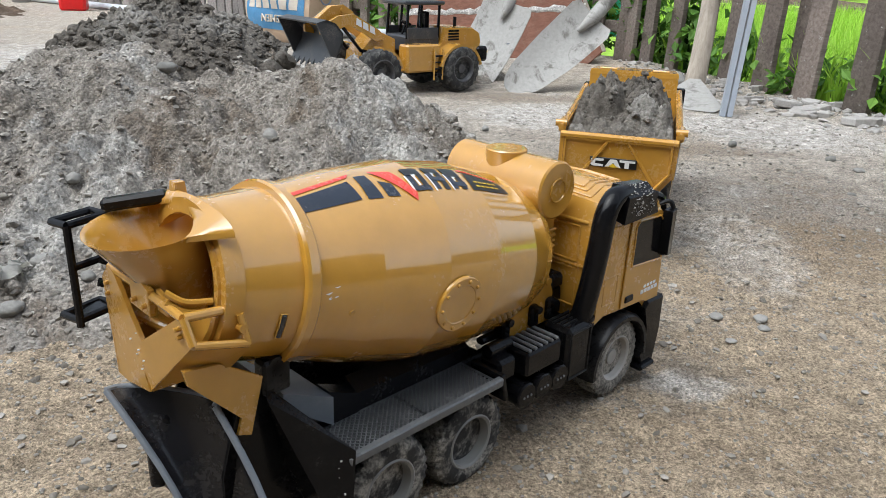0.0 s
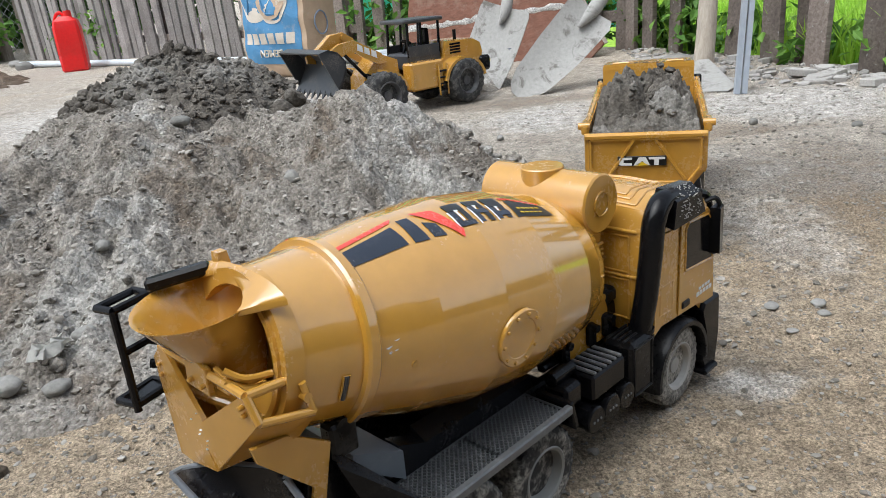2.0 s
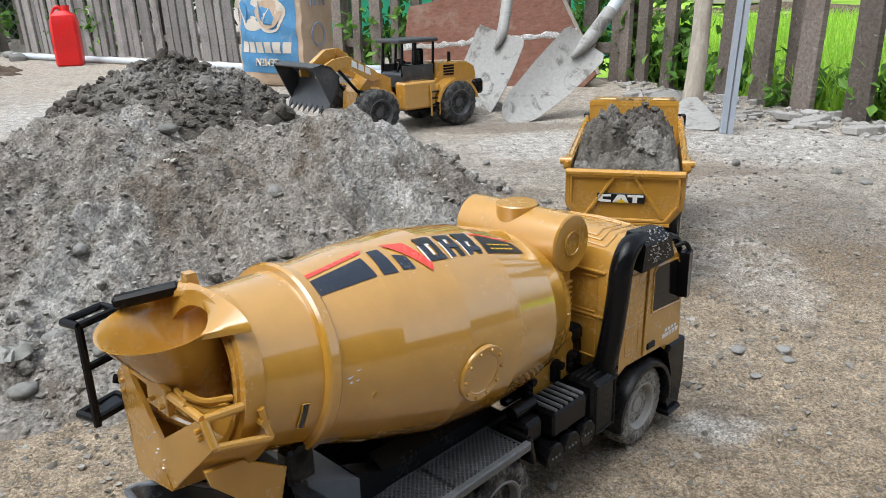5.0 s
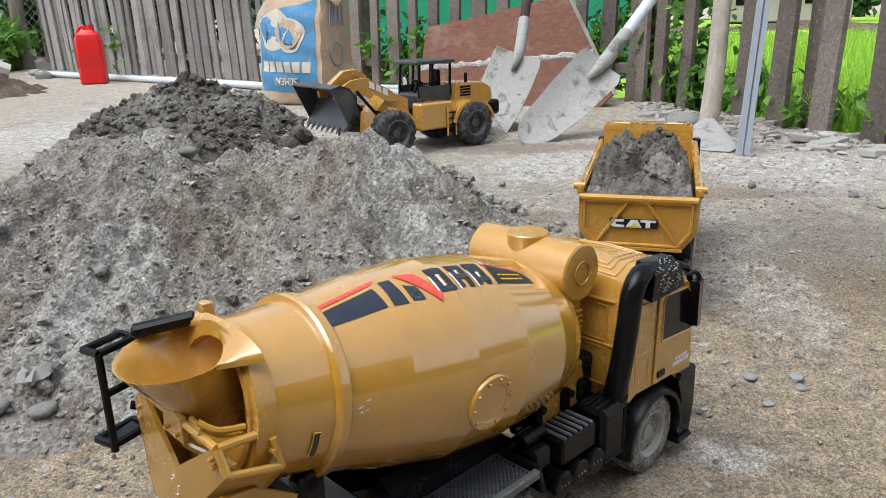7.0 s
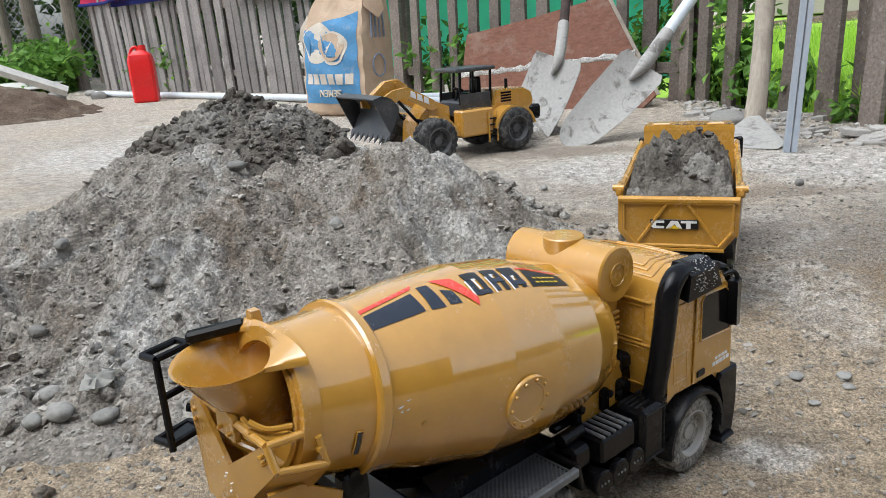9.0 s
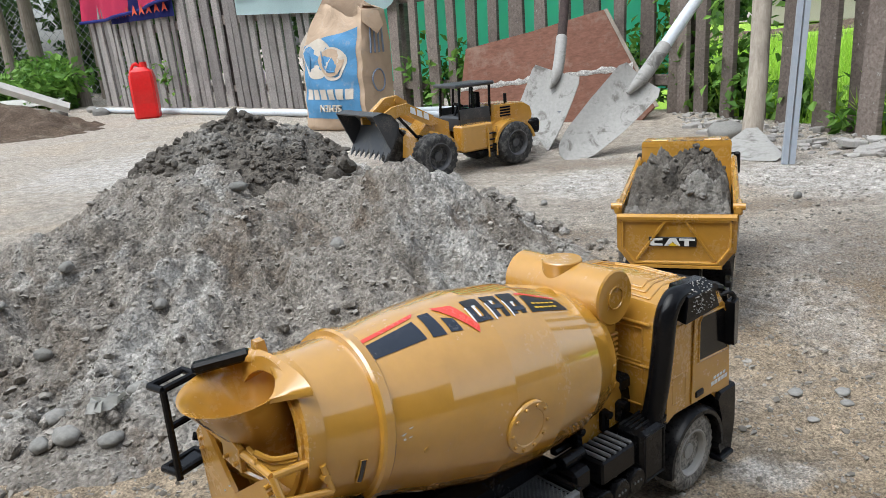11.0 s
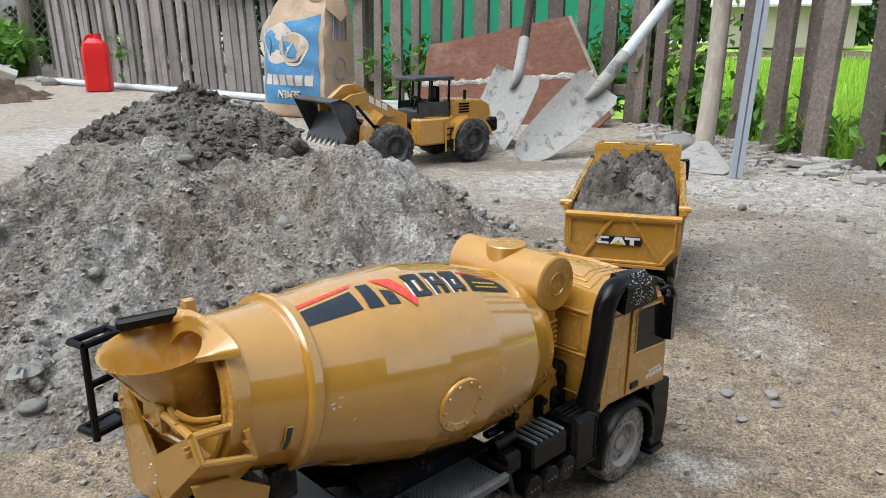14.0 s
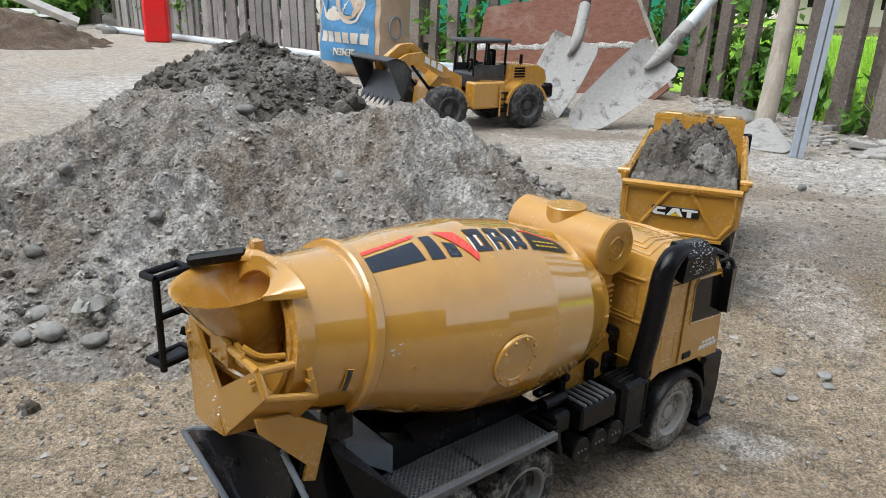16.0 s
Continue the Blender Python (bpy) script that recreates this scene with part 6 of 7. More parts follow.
    for k in range(8):
        b = B()
        y = -w + 0.012 + k * (2 * w - 0.024) / 7
        hull(b, [turn @ V(p) for p in ((0.412, y - 0.008, 0.079), (0.412, y + 0.008, 0.079), (0.412, y - 0.008, 0.088), (0.412, y + 0.008, 0.088), (0.440, y - 0.004, 0.081), (0.440, y + 0.004, 0.083))])
        part("tooth", b, CHARCOAL, bucket)


wheel_loader()

# ---- fence ----
FENCE_H = 1.3


def fence_frame(x):
    """The pose of the fence's foot at x: its x runs along the fence, its y up, its z towards the yard."""
    y = float(fence_y(np.array(x)))
    d = (1, -0.66, 0) if x < 0.72 else (0.438, -0.899, 0)
    return facing((x, y, 0), d, (0, 0, 1))


fence = thing("picket_fence", Matrix.Identity(4), "weathered grey wooden picket fence with gaps", "fence", kind="structure")
rnd = random.Random(11)


def slat(x, w, h, mat, lean, t=0.022, foot=-0.03, back=0.0, shape=None):
    m = fence_frame(x) @ Matrix.Rotation(radians(lean), 4, "Z") @ Matrix.Translation((0, 0, -back))
    b = B()
    cut = rnd.uniform(-0.02, 0.02)
    n = 6
    l, r = [], []
    for i in range(n + 1):
        u = i / n
        z = foot + (h - foot) * u
        l.append((-w / 2 + rnd.uniform(-0.004, 0.004), z))
        r.append((w / 2 + rnd.uniform(-0.004, 0.004), z + (cut if i == n else 0)))
    slab(b, r + l[::-1], Matrix.Identity(4), t, 0.003)
    me = part("slat", b, mat, fence)
    me.matrix_local = m
    return me


# near stretch beyond the bend: broad boards
for s_, w_, l_ in ((0.03, 0.085, 1), (0.16, 0.085, 1.5), (0.33, 0.08, 2.0), (0.52, 0.07, 1.0), (0.66, 0.09, 3.0), (0.84, 0.095, 1.0), (1.03, 0.095, 2.0), (1.24, 0.10, 1), (1.45, 0.10, 2), (1.7, 0.10, 0), (1.95, 0.10, 1)):
    slat(0.72 + s_ * 0.438, w_ * 0.82, FENCE_H + rnd.uniform(-0.05, 0.05), FENCE, -l_)
# middle stretch
x_ = 0.70
while x_ > -1.05:
    w_ = rnd.choice((0.065, 0.075, 0.085, 0.055))
    slat(x_, w_, FENCE_H + rnd.uniform(-0.06, 0.06), FENCE, rnd.uniform(-1.2, 1.2) - 0.5)
    x_ -= (w_ + rnd.uniform(0.065, 0.095)) * 0.835
# far stretch: close-set narrow slats
while x_ > -4.02:
    w_ = rnd.uniform(0.05, 0.085)
    slat(x_, w_, FENCE_H + rnd.uniform(-0.1, 0.1), FENCE_FAR, 3.0 + rnd.uniform(-1.6, 1.6), 0.018, -0.02, rnd.uniform(0, 0.03))
    x_ -= (w_ + rnd.uniform(0.012, 0.05)) * 0.835
for z_, h_ in ((0.66, 0.07), (0.16, 0.05), (1.12, 0.06)):
    for xa, xb in ((-4.05, -2.4), (-2.45, 0.72), (0.72, 1.6)):
        p, q = fence_frame(xa + 1e-4), fence_frame(xb - 1e-4)
        if xa >= 0.72 and z_ < 0.5:
            continue
        d = (q.translation - p.translation)
        b = B()
        box(b, (d.length / 2, z_, -0.032), (d.length, h_, 0.03), 0.004)
        part("rail", b, FENCE, fence).matrix_local = facing(p.translation, d, (0, 0, 1))
for x in (0.72, 1.12, -0.75, -2.3, -3.9):
    b = B()
    box(b, (0, 0.66, -0.085), (0.07, 1.4, 0.07), 0.006)
    part("post", b, FENCE, fence).matrix_local = fence_frame(x)


# ---- hanging on or behind the fence ----
def cloth(name, x0, x1, z0, z1, off, mat, parent=None, sag=0.0, nx=40, nz=16, wave=0.02, seed=1, hem=None):
    P, Q = fence_frame(x0), fence_frame(x1)
    rows = []
    for j in range(nz + 1):
        v = j / nz
        row = []
        for i in range(nx + 1):
            u = i / nx
            p = P.translation.lerp(Q.translation, u)
            n = P.to_3x3() @ V((0, 0, 1))
            low = z0 + (hem(u) if hem else 0)
            z = z1 + (low - z1) * v - sag * math.sin(u * math.pi)
            d = off + wave * v * math.sin(u * 14 + seed) + 0.5 * wave * math.sin(u * 31 + seed * 2 + v * 2)
            row.append(p + n * d + V((0, 0, z)))
        rows.append(row)
    b = B()
    loft(b, rows, closed=False)
    bmesh.ops.solidify(b, geom=b.faces[:], thickness=0.004)
    return part(name, b, mat, parent, "", 60)


def towel_hem(u):
    return -0.02 + 0.13 * max(0, u - 0.3) ** 1.2


pink_towel = cloth("pink_blanket", -4.05, -2.72, 0.80, 1.33, 0.045, PINK, None, 0.0, 44, 16, 0.03, 2, towel_hem)
tagged(pink_towel, "bright pink blanket with navy trim over the fence", "blanket")
b = B()
tube(b, [fence_frame(-4.05 + 1.33 * u).to_3x3() @ V((0, 0, 0.056 + 0.03 * math.sin(u * 14 + 2))) + fence_frame(-4.05 + 1.33 * u).translation + V((0, 0, 0.80 + towel_hem(u))) for u in (i / 40 for i in range(41))], 0.014, 8)
part("hem", b, NAVY_C, pink_towel, "navy hem")
under = cloth("patterned_cloth", -3.62, -2.75, 0.735, 1.32, 0.030, NAVY_C, None, 0, 30, 12, 0.012, 3)
tagged(under, "navy cloth with orange zigzag border over the fence", "cloth")
b = B()
for k in range(8):
    u = 0.08 + k * 0.118
    p = fence_frame(-3.62 + 0.87 * u)
    slab(b, [(-0.045, 0.775), (0, 0.86), (0.045, 0.775), (0, 0.80)], p @ Matrix.Translation((0, 0, 0.046)), 0.002)
part("zigzag", b, ORANGE_C, under)
play_mat = cloth("play_mat", -2.02, -0.66, 0.675, 1.34, 0.06, MAT_C, None, 0.0, 44, 14, 0.012, 5, lambda u: -0.085 * u + (0.10 * max(0, (u - 0.90) / 0.10) ** 2))
tagged(play_mat, "pale blue printed play mat hung over the fence", "play mat")
P_ = facing(fence_frame(-2.02).translation, fence_frame(-0.66).translation - fence_frame(-2.02).translation, (0, 0, 1)) @ Matrix.Translation((0, 0, 0.082))
b = B()
def track(cx, cz, rx, rz, w=0.03):
    pts = [(cx + rx * max(-1, min(1, 1.35 * math.cos(t))), cz + rz * max(-1, min(1, 1.35 * math.sin(t)))) for t in (2 * math.pi * i / 28 for i in range(29))]
    for p, q in zip(pts, pts[1:]):
        d = V((q[0] - p[0], q[1] - p[1]))
        if d.length < 1e-5:
            continue
        n = V((-d.y, d.x)).normalized() * w / 2
        slab(b, [(p[0] - n.x, p[1] - n.y), (q[0] - n.x, q[1] - n.y), (q[0] + n.x, q[1] + n.y), (p[0] + n.x, p[1] + n.y)], P_, 0.002)
track(0.16, 0.90, 0.12, 0.11)
track(0.62, 0.88, 0.16, 0.11)
for k in range(12):
    slab(b, [(1.12 + k * 0.04, 0.80 + 0.004 * k), (1.15 + k * 0.04, 0.80 + 0.004 * k), (1.15 + k * 0.04, 0.845 + 0.004 * k), (1.12 + k * 0.04, 0.845 + 0.004 * k)], P_, 0.002)
part("road_print", b, MAT_P, play_mat)
b = B()
for x, z in ((0.94, 0.82), (0.985, 0.825), (1.03, 0.83), (0.52, 0.93), (0.60, 0.95), (0.68, 0.93), (0.33, 0.90)):
    slab(b, [(x - 0.018, z), (x + 0.018, z), (x + 0.024, z + 0.03), (x, z + 0.06), (x - 0.024, z + 0.03)], P_, 0.002)
part("tree_print", b, MAT_G, play_mat)
tarp = cloth("green_tarp", -1.5, 0.62, 0.10, 1.3, -0.26, TARP, None, 0, 50, 14, 0.05, 7)
tagged(tarp, "bright green plastic tarp hung behind the fence", "tarp")
tip = cloth("green_tarp_corner", -0.78, -0.52, 0.74, 1.34, 0.05, MAT_G, None, 0, 12, 8, 0.02, 9, lambda u: 0.5 * u)
tagged(tip, "green printed corner of cloth over the fence", "cloth")
for xa, z0_, z1_ in ((-2.35, 0.10, 0.42), (-2.22, 0.12, 0.38), (-2.05, 0.06, 0.28)):
    c = cloth("lilac_rag", xa, xa + 0.09, z0_, z1_, -0.07, LILAC, None, 0, 6, 6, 0.01, 3)
    tagged(c, "pale lilac rag behind the fence slats", "rag", "rags behind the fence")

# ---- jerrycan ----
jug = thing("jerrycan", pose(-2.835, 5.25, 0.0, 0, 0, 20) @ Matrix.Diagonal((0.76, 0.85, 1.02, 1)), "red plastic jerrycan standing on the ground", "jerrycan")
b = B()
sec = lambda w, d, z: [V((x * w, y * d, z)) for x, y in ((-1, -0.8), (-0.8, -1), (0.8, -1), (1, -0.8), (1, 0.8), (0.8, 1), (-0.8, 1), (-1, 0.8))]
loft(b, [sec(0.100, 0.075, 0.0), sec(0.112, 0.085, 0.012), sec(0.115, 0.088, 0.10), sec(0.112, 0.085, 0.11), sec(0.115, 0.088, 0.12), sec(0.113, 0.086, 0.29), sec(0.100, 0.075, 0.335), sec(0.055, 0.045, 0.360), sec(0.050, 0.04, 0.365)])
part("body", b, RED_JUG, jug)
b = B()
rod(b, (0.03, 0, 0.355), (0.03, 0, 0.40), 0.034, None, 20)
part("cap", b, RED_JUG, jug)
b = B()
tube(b, curve([(0.0, 0, 0.36), (-0.03, 0, 0.388), (-0.07, 0, 0.375), (-0.10, 0, 0.325)], 6), 0.012, 10)
part("handle", b, RED_JUG, jug)

# ---- cement bag, upside down ----
bag = thing("cement_bag", facing((-0.755, 3.593, 0.004), (0.868, -0.496, 0), (0, 0, 1)), "standing tan and blue paper cement bag, printed upside down", "cement bag")
BW, BD, BH = 0.43, 0.215, 0.60


def bag_point(u, v, w, out=0.0):
    """u across the face, 0 to 1; v up; w depth, 0 at the face."""
    puff = math.sin(math.pi * min(max(u, 0), 1)) * math.sin(math.pi * min(max(v, 0), 1) ** 0.8)
    lean_ = 0.035 * v
    pinch = 1 - 0.08 * v * v - 0.26 * max(0, (v - 0.66) / 0.34) ** 1.3
    x = -BW * (1 - u) * pinch - 0.02 * v
    d = (w - 0.5) * BD * (1 - 0.25 * max(0, v - 0.7) / 0.3)
    z = BH * v + (0.05 * math.sin(u * 5 + 1) - 0.02) * max(0, v - 0.75) * 3
    y_out = (0.035 * puff if w < 0.5 else -0.035 * puff)
    wr = 0.006 * math.sin(u * 17 + v * 9) * v + 0.004 * math.sin(v * 31 + u * 7)
    return V((x, z, -BD / 2 - d - lean_ + (y_out + wr if w < 0.5 else y_out) + out))


def bag_patch(bm, u0, u1, v0, v1, lift=0.002, n=14, skew=0.0):
    loft(bm, [[bag_point(u0 + (u1 - u0) * i / n, v0 + (v1 + skew * (1 - i / n) - v0) * j / n, 0, lift) for i in range(n + 1)] for j in range(n + 1)], closed=False)


def make_bag():
    b = B()
    rows = []
    for j in range(25):
        v = j / 24
        row = []
        for i in range(20):
            row.append(bag_point(i / 20, v, 0))
        for i in range(6):
            row.append(bag_point(1, v, 0).lerp(bag_point(1, v, 1), i / 6) + V((0.012 * math.sin(math.pi * i / 6) * (0.4 + v), 0, 0)))
        for i in range(20):
            row.append(bag_point(1 - i / 20, v, 1))
        for i in range(6):
            row.append(bag_point(0, v, 1).lerp(bag_point(0, v, 0), i / 6) - V((0.012 * math.sin(math.pi * i / 6), 0, 0)))
        rows.append(row)
    c = sum(rows[-1], V()) / len(rows[-1])
    rows.append([c + (p - c) * 0.72 + V((0, 0.02, 0)) for p in rows[-1]])
    c0 = sum(rows[0], V()) / len(rows[0])
    rows.insert(0, [c0 + (p - c0) * 0.93 + V((0, -0.0, 0)) for p in rows[0]])
    for r in rows[1:2]:
        for p in r:
            p.y += 0.012
    loft(b, rows)
    part("sack", b, KRAFT, bag, "", 60)
    # folded top: a flap and two ears
    b = B()
    top = [bag_point(i / 12, 1.0, 0.0) for i in range(13)]
    ridge = [V((p.x + 0.01, BH + 0.085 * math.sin(math.pi * (0.12 + 0.76 * i / 12)) ** 0.7 - 0.05 * i / 12, -BD * 0.55)) for i, p in enumerate(top)]
    back_ = [bag_point(i / 12, 1.0, 1.0) for i in range(13)]
    loft(b, [top, [a.lerp(c_, 0.5) + V((0, 0.012, 0.012)) for a, c_ in zip(top, ridge)], ridge, [a.lerp(c_, 0.5) for a, c_ in zip(back_, ridge)], back_], closed=False)
    bmesh.ops.solidify(b, geom=b.faces[:], thickness=0.003)
    part("folded_top", b, KRAFT, bag, "creased tan paper top", 60)
    b = B()
    hull(b, [V((-0.02, 0.585, -0.06)), V((0.055, 0.565, -0.10)), V((0.06, 0.50, -0.12)), V((0.035, 0.46, -0.10)), V((-0.01, 0.52, -0.05)), V((-0.02, 0.57, -0.15)), V((0.03, 0.52, -0.15))])
    part("torn_ear", b, KRAFT, bag, "crumpled torn paper ear")
    b = B()
    hull(b, [V((-0.405, 0.50, -0.05)), V((-0.49, 0.385, -0.05)), V((-0.50, 0.37, -0.06)), V((-0.41, 0.36, -0.05)), V((-0.41, 0.42, -0.08)), V((-0.46, 0.44, -0.045))])
    part("torn_ear", b, PALE_P, bag, "pale torn paper ear")
    b = B()
    bag_patch(b, 0.03, 0.94, 0.105, 0.86, 0.0022, 20, -0.15)
    blue = part("blue_print", b, BLUE_P, bag, "blue printed panel", 60)
    # a pale emblem outlined in the blue, drawn as plain rounded shapes
    b = B()
    def blob(cu, cv, ru, rv, lift, n=26):
        ring = [bag_point(cu + ru * math.cos(t) * (1 + 0.12 * math.sin(3 * t)), cv + rv * math.sin(t), 0, lift) for t in (2 * math.pi * i / n for i in range(n))]
        loft(b, [ring, [p.lerp(sum(ring, V()) / n, 0.5) + V((0, 0, 0.0008)) for p in ring]], True, (False, True))
    blob(0.30, 0.60, 0.27, 0.165, 0.0040)
    em = part("emblem", b, PALE_P, blue, "pale rounded emblem", 60)
    b = B()
    blob(0.58, 0.555, 0.22, 0.135, 0.0048)
    part("emblem_lobe", b, PALE_P, em, "", 60)
    b = B()
    blob(0.56, 0.565, 0.20, 0.112, 0.0066)
    part("emblem_fill", b, KRAFT, em, "", 60)
    b = B()
    tube(b, curve([bag_point(0.40, 0.66, 0, 0.0075), bag_point(0.45, 0.58, 0, 0.0075), bag_point(0.50, 0.51, 0, 0.0075), bag_point(0.64, 0.49, 0, 0.0075)], 6), 0.003, 5)
    part("emblem_line", b, BLUE_P, em)
    b = B()
    tube(b, curve([bag_point(0.14, 0.66, 0, 0.006), bag_point(0.20, 0.60, 0, 0.006), bag_point(0.17, 0.50, 0, 0.006)], 6), 0.003, 5)
    part("emblem_line", b, BLUE_P, em)
    # the large brand name as plain pale shapes
    for k in range(6):
        b = B()
        u = 0.86 - k * 0.135
        bag_patch(b, u - 0.105, u, 0.265, 0.35, 0.0045, 4)
        part("print_bar", b, PALE_P, blue)
    p = bag_point(0.50, 0.195, 0, 0.006)
    writing("bag_word", "SEMEN", 0.050, Matrix.Translation(p) @ Matrix.Rotation(math.pi, 4, "Z"), PALE_P, blue, 0.006)
    # side print
    for k in range(4):
        w = 0.25 + 0.14 * k
        q = [bag_point(1, v, 0).lerp(bag_point(1, v, 1), w) + V((0.016, 0, 0)) for v in (0.62, 0.86)]
        b = B()
        rod(b, q[0], q[1], 0.005, None, 5)
        part("side_print", b, GREY_P, bag)
    b = B()
    q = [bag_point(1, 0.40 + 0.09 * math.sin(t), 0).lerp(bag_point(1, 0.40 + 0.09 * math.sin(t), 1), 0.45 + 0.2 * math.cos(t)) + V((0.016, 0, 0)) for t in (2 * math.pi * i / 16 for i in range(17))]
    tube(b, q, 0.004, 5)
    part("side_print", b, GREY_P, bag)


make_bag()

# ---- plywood board against the fence ----
BL, BR = V((-0.31, 3.66, 0.005)), V((0.60, 3.33, 0.005))
BD_M = facing(BL, BR - BL, (0.10, 0.28, 1))
b = B()
slab(b, [(0.0, 0.0), (0.90, 0.0), (0.955, 0.06), (0.70, 0.50), (0.62, 0.485), (0.35, 0.425), (0.02, 0.365)], BD_M, 0.014, 0.002)
ply = part("plywood_board", b, PLY)
tagged(ply, "reddish brown plywood offcut leaning on the fence", "board")
b = B()
rr_ = random.Random(5)
rings = []
for k in range(37):
    x0 = 0.008 + 0.84 * k / 36
    z0 = 0.155 + 0.070 * k / 36 + rr_.uniform(-0.003, 0.003)
    w = 0.022 + rr_.uniform(-0.006, 0.010)
    mk = BD_M @ Matrix.Translation((x0, z0, 0.0135))
    rings.append([mk @ V((0, 0, 0)), mk @ V((0, 0.003, 0.003)), mk @ V((0, w, 0.003)), mk @ V((0, w + 0.003, 0))])
loft(b, rings)
part("mortar_smear", b, PLASTER, ply, "pale dried mortar line", 60)
b = B()
slab(b, [(0.955, 0.06), (0.97, 0.065), (0.715, 0.505), (0.70, 0.50)], BD_M @ Matrix.Translation((0, 0, 0.001)), 0.012)
part("raw_edge", b, POLE_WOOD, ply, "raw splintered edge")


# ---- shovels and poles ----
def shovel(name, foot, neck, right, pts, curl, handle, r, hmat, label, socket=0.15):
    """pts: half widths along the blade from foot (0) to neck (1)."""
    foot, neck = V(foot), V(neck)
    up = (neck - foot)
    L = up.length
    up.normalize()
    rt = V(right)
    rt = (rt - up * rt.dot(up)).normalized()
    n = rt.cross(up)
    if n.y > 0:
        n = -n
    t = thing(name, Matrix.Identity(4), label, "shovel")
    b = B()
    rows_f, rows_b = [], []
    for k in range(17):
        v = k / 16
        for (v0, w0), (v1, w1) in zip(pts, pts[1:]):
            if v0 <= v <= v1:
                w = w0 + (w1 - w0) * ((v - v0) / (v1 - v0))
        f, bk = [], []
        for i in range(13):
            u = -1 + i / 6
            p = foot + up * L * v + rt * w * u + n * (curl * (u * u - 0.6) * (0.4 + 0.6 * v) - 0.02 * math.sin(v * 3.1) + 0.012 * v)
            f.append(p)
            bk.append(p - n * 0.003)
        rows_f.append(f)
        rows_b.append(bk)
    loft(b, [a + c[::-1] for a, c in zip(rows_f, rows_b)])
    blade = part("blade", b, STEEL_C, t, "cement-crusted steel blade", 50)
    b = B()
    hd = (V(handle) - neck).normalized()
    s0 = foot + up * L * 0.80 + n * 0.004
    s1 = neck + hd * socket
    tube(b, curve([s0, neck + n * 0.010, s1], 6), [0.006 + (r * 1.15 - 0.006) * min(1, i / 6) for i in range(13)], 14)
    part("socket", b, STEEL_C, t, "cement-crusted socket")
    b = B()
    rod(b, s1 - hd * 0.02, V(handle), r, r * 0.97, 18)
    part("handle", b, hmat, t)
    return t


shovel("square_shovel", (0.020, 2.77, -0.02), (0.180, 2.87, 0.268), (0.95, -0.30, 0.30), ((0, 0.106), (0.5, 0.108), (0.97, 0.108), (1, 0.100)), 0.012, (0.29, 3.42, 1.10), 0.018, DARK_HANDLE,
       "square steel shovel caked with cement, leaning on board")
shovel("pointed_shovel", (0.186, 2.515, 0.004), (0.462, 2.66, 0.243), (0.70, -0.30, -0.58), ((0, 0.022), (0.06, 0.045), (0.2, 0.066), (0.55, 0.082), (0.95, 0.088), (1, 0.074)), 0.016, (1.05, 3.22, 0.93), 0.021, PIPE_W,
       "round steel shovel with pale handle, leaning on fence")
hoe = thing("hoe", Matrix.Identity(4), "garden hoe with worn wooden pole and dusty blade", "hoe")
b = B()
tube(b, curve([(0.80, 2.56, 0.03), (0.818, 2.59, 0.22), (0.842, 2.66, 0.60), (0.88, 2.78, 1.25)], 6), [0.034, 0.034, 0.033, 0.032, 0.031, 0.031, 0.030] + [0.0285] * 12, 14)
part("pole", b, POLE_WOOD, hoe)
b = B()
hull(b, [V(p) for p in ((0.655, 2.34, 0.004), (0.80, 2.28, 0.004), (0.845, 2.33, 0.006), (0.81, 2.53, 0.070), (0.775, 2.53, 0.070), (0.67, 2.42, 0.030), (0.656, 2.35, 0.009), (0.82, 2.30, 0.010), (0.80, 2.56, 0.05))])
part("blade", b, STEEL_C, hoe, "dusty steel hoe blade")
channel = thing("metal_channel", Matrix.Identity(4), "grey galvanised steel channel bar leaning upright", "metal bar")
for k in (-1, 1):
    b = B()
    p, q = V((0.822 + 0.010 * k, 2.235, 0.0)), V((0.990 + 0.010 * k, 2.62, 1.15))
    rod(b, p, q, 0.0105, None, 4)
    part("channel_leg", b, GALV, channel)
for p, q, r, lab in (((-3.75, 6.05, 0.03), (0.25, 3.50, 0.028), 0.022, "long white plastic pipe lying along the fence"), ((-1.25, 4.42, 0.03), (0.35, 3.50, 0.07), 0.020, "pale blue plastic pipe lying along the fence")):
    b = B()
    p, q = V(p), V(q)
    lathe(b, p, q - p, [(0, r * 0.8), (0, r), ((q - p).length, r), ((q - p).length, r * 0.8)], 16)
    ob = part("plastic_pipe", b, PIPE_W)
    tagged(ob, lab, "pipe", "pipes along the fence")

# ---- stones, clods and rubble ----
def surface(x, y):
    a = np.array([[float(x)]]), np.array([[float(y)]])
    return max(float(ground_z(*a)[0, 0]), float(pile_z(*a)[0, 0]))


